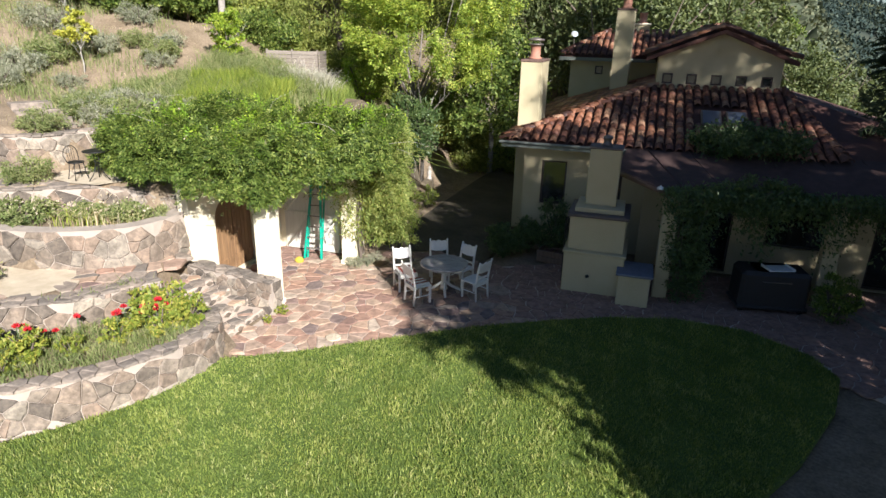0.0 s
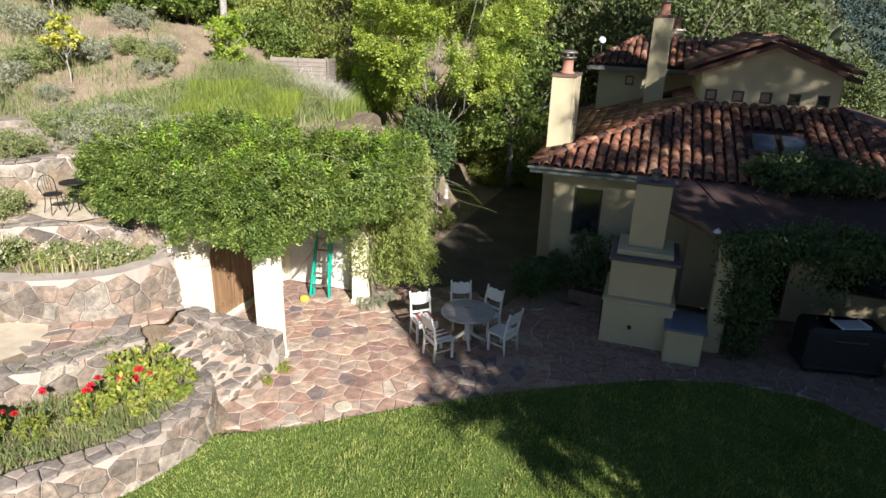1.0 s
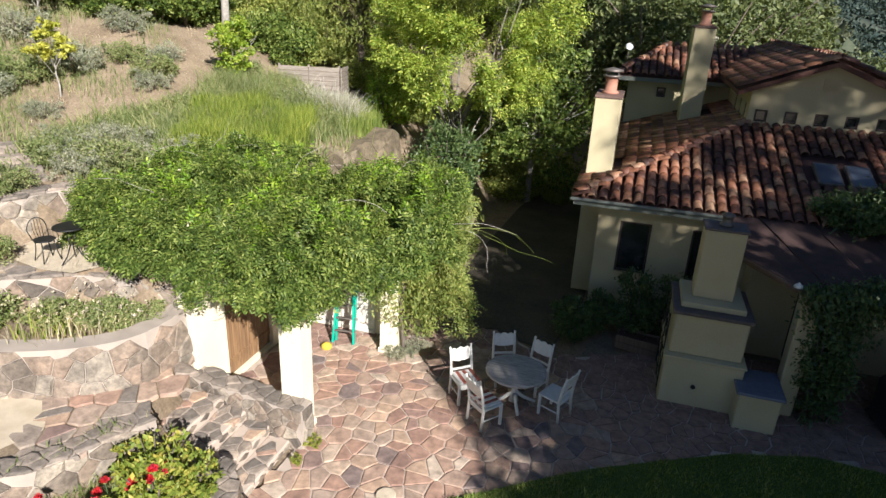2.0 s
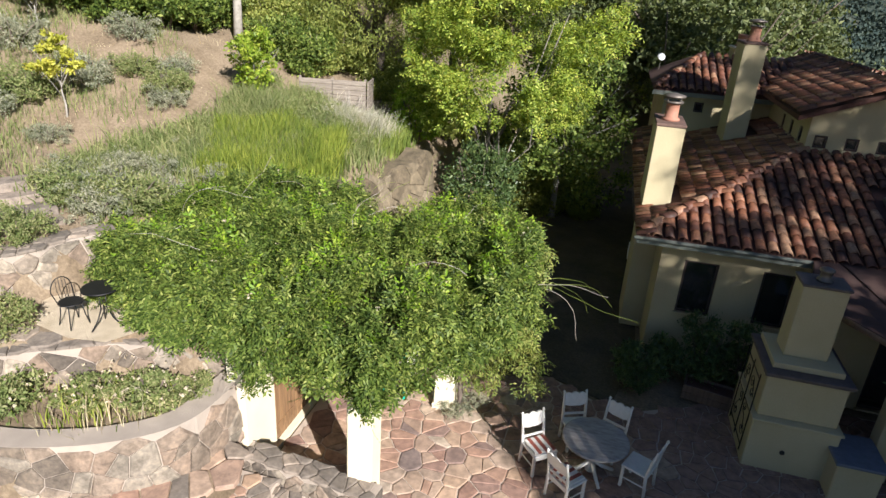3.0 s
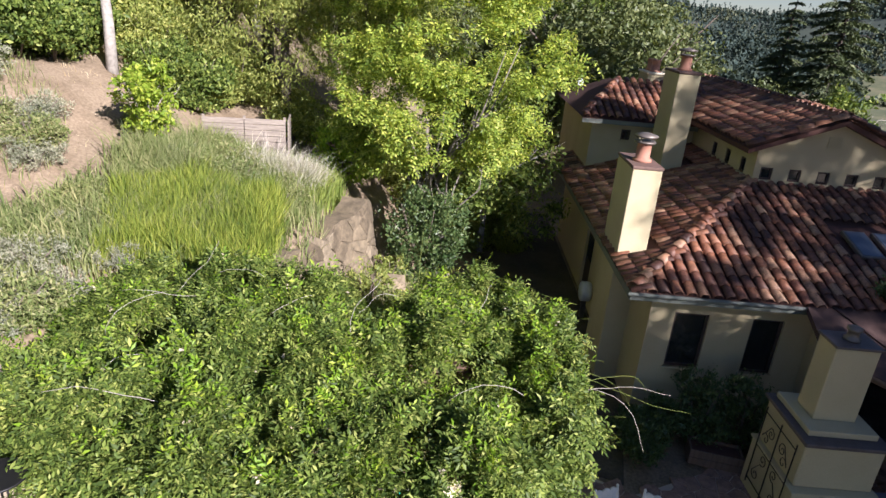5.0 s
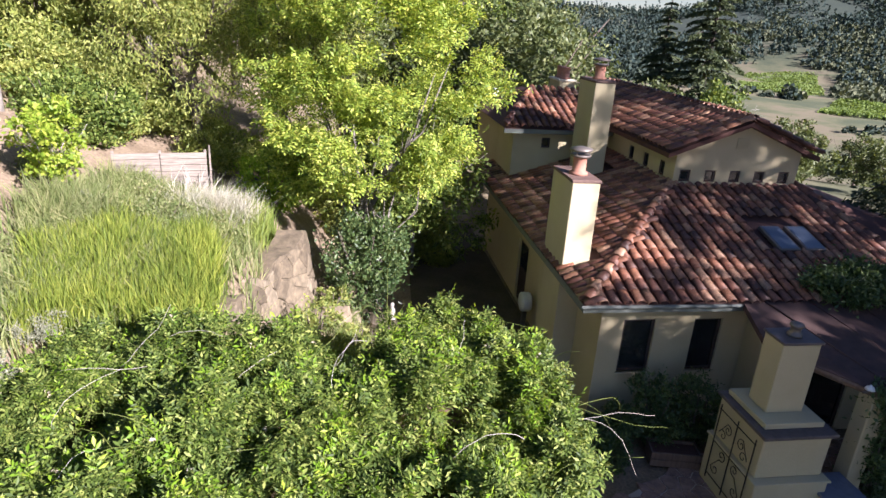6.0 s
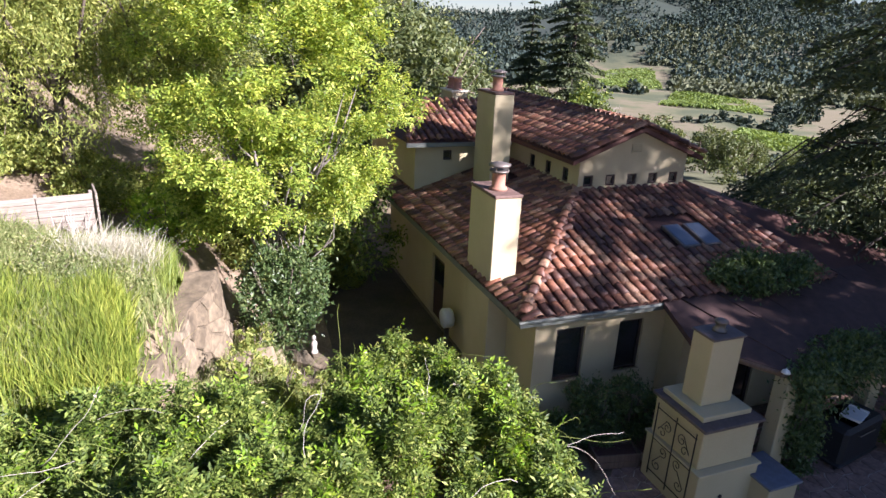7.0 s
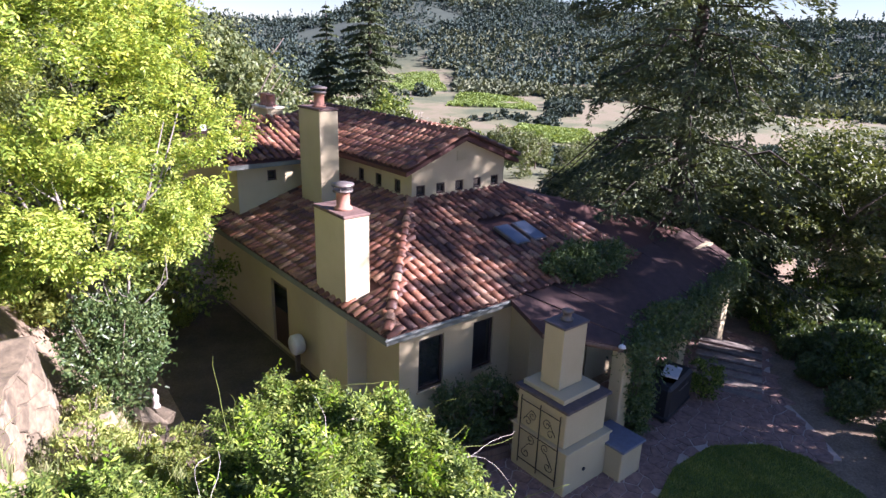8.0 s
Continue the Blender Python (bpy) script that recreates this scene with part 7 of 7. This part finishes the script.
# woods on the hillside behind
willow = round_tree("tall tree with drooping yellowing leaves", pose(-14.5, 28.0, ground_z(-14.5, 28)), 10.5, 3.6, 0.165, WILLOW_LEAF, 34000, 132, BARK, 0.2, 13, 0.12, 0.26, name="drooping_tree", group="hillside trees", flat=1.25, droop=1.0)
wood = round_tree("mixed green tree on the wooded hillside", pose(-20.5, 27.5, ground_z(-20.5, 27.5)), 9.0, 3.9, 0.22, VINE_LEAF, 16000, 133, BARK_PALE, 0.16, 11, 0.1, 0.5, name="wood_tree", group="hillside trees")
olive = round_tree("grey-green live oak on the hillside", pose(2.0, 40.0, ground_z(2.0, 40)), 8.5, 4.4, 0.24, OAK_LEAF, 16000, 134, BARK, 0.2, 12, 0.12, 0.5, name="live_oak", group="hillside trees")
white = round_tree("tree with a pale grey trunk at the wood's edge", on_ground(-16.3, 20.6), 8.0, 2.8, 0.18, WILLOW_LEAF, 9000, 135, BARK_PALE, 0.13, 8, 0.5, 0.45, group="hillside trees")
wood_far = round_tree("mixed green tree high on the wooded hillside", pose(-14.0, 52.0, ground_z(-14.0, 52)), 9.0, 3.9, 0.40, VINE_LEAF, 5000, 144, BARK_PALE, 0.16, 11, 0.1, 0.5, name="wood_tree", group="hillside trees")
olive_far = round_tree("grey-green live oak high on the hillside", pose(4.0, 58.0, ground_z(4.0, 58)), 8.5, 4.4, 0.42, OAK_LEAF, 5000, 145, BARK, 0.2, 12, 0.12, 0.5, name="live_oak", group="hillside trees")
rt_ = random.Random(141)
taken = [(-14.5, 28.0), (-20.5, 27.5), (2.0, 40.0), (-16.4, 21.4), (-7.9, 20.0)]
copy_thing(wood, pose(-6.2, 25.0, ground_z(-6.2, 25.0), 0, 0, 40) @ Matrix.Scale(0.72, 4))
for x, y, s in ((-12.6, 23.4, 0.7), (-10.3, 24.6, 0.75), (-15.0, 24.8, 0.85), (-18.6, 24.4, 0.8), (-20.8, 23.6, 0.75)):
    taken.append((x, y))
    copy_thing(willow, pose(x, y, ground_z(x, y) - 0.15, 0, 0, x * 57) @ Matrix.Scale(s, 4))
made = 0
for _ in range(4000):
    az, r = radians(rt_.uniform(-88, 30)), rt_.uniform(23, 85)
    x, y = -4 + r * math.sin(az), 5 + r * math.cos(az)
    if y < 21.5 - min(2.4, max(0, (-x - 16)) * 0.8) and x < -9:
        continue
    if -9.5 < x < 10 and y < 34.5:
        continue
    near = min(math.hypot(x - a, y - b) for a, b in taken)
    if near < (2.7 if r < 36 else 4.0 if r < 55 else 5.5):
        continue
    taken.append((x, y))
    src = rt_.choice((willow, wood, wood, olive)) if x < -7 else rt_.choice((olive, olive, wood))
    if r > 42:
        src = olive_far if src is olive else wood_far
    s = rt_.uniform(0.75, 1.2) if r < 60 else rt_.uniform(0.9, 1.4)
    if x > 2:
        s *= 0.75
    copy_thing(src, pose(x, y, ground_z(x, y) - 0.15, 0, 0, rt_.uniform(0, 360)) @ Matrix.Scale(s, 4))
    made += 1
    if made > 120:
        break
for _ in range(60):
    az, r = radians(rt_.uniform(26, 88)), rt_.uniform(26, 95)
    x, y = -4 + r * math.sin(az), 5 + r * math.cos(az)
    if x < 12 and y < 33:
        continue
    copy_thing(olive_far if r > 40 else olive, pose(x, y, ground_z(x, y) - 0.4, 0, 0, rt_.uniform(0, 360)) @ Matrix.Scale(rt_.uniform(0.35, 0.62), 4))
# undergrowth at the wood's edge
thicket = bush("dark green thicket along the edge of the wood", on_ground(-17.6, 18.9), 1.3, 1.1, 1.8, 0.13, VINE_LEAF, 7000, 146, "thicket", 0.5, 0.0, "thickets")
for x, y, s in ((-18.9, 18.7, 0.9), (-20.2, 18.9, 1.0), (-19.5, 19.9, 1.2), (-21.6, 18.6, 1.0), (-18.3, 20.2, 1.2), (-17.2, 20.4, 0.8), (-23.0, 18.4, 1.1), (-21.0, 20.3, 1.3), (-24.4, 18.0, 1.1), (-15.4, 22.1, 0.8), (-14.5, 22.4, 0.9), (-17.5, 21.6, 1.1), (-22.5, 20.0, 1.2)):
    copy_thing(thicket, on_ground(x, y - 0.7, x * 67, s))
under = bush("dense green undergrowth at the wood's edge", on_ground(-15.0, 23.6), 1.4, 1.2, 1.7, 0.11, WILLOW_LEAF, 8000, 142, "undergrowth", 0.5, 0.0, "undergrowth")
for k in range(34):
    x = -26 + k * 0.75 + rt_.uniform(-0.3, 0.3)
    y = 22.6 + max(0, (-x - 16)) * 0.25 + rt_.uniform(-0.5, 1.8) + (2.5 if x > -10 else 0)
    if x > -4.5:
        continue
    copy_thing(under, pose(x, y, ground_z(x, y) - 0.1, 0, 0, rt_.uniform(0, 360)) @ Matrix.Scale(rt_.uniform(0.5, 1.3), 4))

# far woods and vineyards
FIELDS = ((32.8, 39.5, 470, 660), (39.5, 47.5, 360, 440), (45.5, 53.0, 245, 290))
FIELD_LEAF = leafy("vineyard_leaf", ((0.0, (0.12, 0.19, 0.05)), (1.0, (0.22, 0.29, 0.085))), 0.7, 0.3)


def far_trees(name, label, count, r0, r1, sparse, per, leaf, seed, wide=1.0, mat=None, tall=(0.8, 1.4), grove=0.0, span=(0, 82)):
    """Woods seen from afar: many crowns, each a dome of leaf clumps, thick in groves and thin between."""
    rng = np.random.default_rng(seed)
    cen = []
    while len(cen) < count:
        az, r = math.radians(rng.uniform(*span)), r0 + (r1 - r0) * rng.uniform(0, 1) ** 0.85
        x, y = -4 + r * math.sin(az), 5 + r * math.cos(az)
        wild = noise.noise((x / 120, y / 120, 9.1)) + 0.4 * noise.noise((x / 45, y / 45, 2.2))
        if wild < sparse or (grove and grove * noise.noise((x / 150, y / 150, 5.5)) + rng.normal(0, 0.12) < 0):
            continue
        if any(a0 - 0.8 < math.degrees(math.atan2(x + 10, y - 6)) < a1 + 0.8 and s0 - 25 < math.hypot(x + 10, y - 6) < s1 + 12 for a0, a1, s0, s1 in FIELDS):
            continue
        cen.append((x, y, ground_z(x, y), (rng.uniform(1.2, 2.6) + 3.0 * rng.uniform(0, 1) ** 4) * wide))
    cen = np.array(cen)
    d = rng.normal(0, 1, (len(cen) * per, 3))
    d /= np.linalg.norm(d, axis=1)[:, None]
    d[:, 2] = np.abs(d[:, 2]) * 1.05 - 0.05
    if tall[1] > 2:
        d[:, :2] *= (1.05 - d[:, 2:])
    shape = np.c_[np.full((len(cen), 2), 0.85), rng.uniform(*tall, len(cen))]
    p = np.repeat(cen[:, :3], per, 0) + d * np.repeat(cen[:, 3:] * shape, per, 0) * rng.uniform(0.7, 1.05, (len(d), 1))
    tagged(new(name, leaf_soup(name, p, d * 0.8, leaf, mat or FAR_HAZE_LEAF, seed, 0.95, 0.0, 0.45)), label, "woods", kind="stuff")


# Pines get the ridge's blue haze painted into their base colour.
FAR_HAZE_PINE = leafy("far_pine_leaf_hazed", ((0.0, (0.04, 0.062, 0.066)), (0.6, (0.06, 0.085, 0.085)), (1.0, (0.085, 0.11, 0.10))), 0.95, 0.1, 0.0)
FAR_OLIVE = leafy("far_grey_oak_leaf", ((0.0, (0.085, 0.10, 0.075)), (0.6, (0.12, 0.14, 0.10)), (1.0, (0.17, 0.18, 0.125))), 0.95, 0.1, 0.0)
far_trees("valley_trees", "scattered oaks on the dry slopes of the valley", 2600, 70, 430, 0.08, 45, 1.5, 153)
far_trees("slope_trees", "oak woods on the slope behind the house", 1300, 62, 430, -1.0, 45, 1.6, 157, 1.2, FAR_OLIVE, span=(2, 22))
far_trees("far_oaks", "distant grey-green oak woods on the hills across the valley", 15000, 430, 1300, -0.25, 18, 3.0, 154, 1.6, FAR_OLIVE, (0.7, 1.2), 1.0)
far_trees("far_woods", "distant dark oak woods in the folds of the hills, tinted for haze", 11000, 430, 1400, -0.3, 18, 3.2, 155, 1.7, None, (0.8, 1.5), -1.0)
far_trees("far_pines", "distant conifers along the hills, coloured blue-green for haze", 12000, 520, 1400, -0.45, 16, 3.0, 156, 1.5, FAR_HAZE_PINE, (1.8, 3.4))


def vineyard(points, seed):
    """A far field of vine rows: low ridges of leaves on the valley floor."""
    p = np.array(points)
    rng = np.random.default_rng(seed)
    q = sample(points, 9000, rng)
    q[:, 0] = np.round(q[:, 0] / 3.0) * 3.0 + rng.normal(0, 0.4, len(q))
    z = np.array([ground_z(x, y) for x, y in q]) + rng.uniform(0.1, 1.0, len(q))
    return leaf_soup("vineyard", np.c_[q, z], np.tile([0, 0, 0.5], (len(q), 1)), 1.5, FIELD_LEAF, seed, 0.9, 0, 0.7)


def beyond(t_az, r):
    return (-10 + r * math.sin(radians(t_az)), 6 + r * math.cos(radians(t_az)))


for k, (a0, a1, r0, r1) in enumerate(FIELDS):
    poly = [beyond(a0, r0), beyond(a1, r0), beyond(a1 - 1, r1), beyond(a0 + 1, r1)]
    tagged(new("vineyard", vineyard(poly, 160 + k)), "distant bright green vineyard on the valley floor", "vineyard", kind="stuff")

# ---- patio stones ----
rngp = random.Random(201)
flags = []
for p, poly in cells(rngp, -9.4, 9.3, 6.8, 15.0, 0.31, 0.58, lambda x, y: inside(PATIO, x, y)):
    clipped = [q for q in poly]
    if inside(LAWN, *p):
        continue
    flags.append((p, clipped))
flags.sort(key=lambda f: (f[0][0] + 5.5) ** 2 + (f[0][1] - 9.5) ** 2)
rest = bmesh.new()
for i, (p, poly) in enumerate(flags):
    m = stone_mesh(rngp, poly, p, rngp.uniform(0.008, 0.02), 0.03, 0.014, FLAG, lambda u, v, w: (u, v, 0.008 + w))
    if not m:
        continue
    if i < 290:
        part("flagstone", m, None, patio)
    else:
        rest.from_mesh(m)
me = bpy.data.meshes.new("flagstone_rest")
rest.to_mesh(me)
rest.free()
me.materials.append(FLAG)
part("flagstone_rest", me, None, patio, "flagstones in the shade", "stuff")
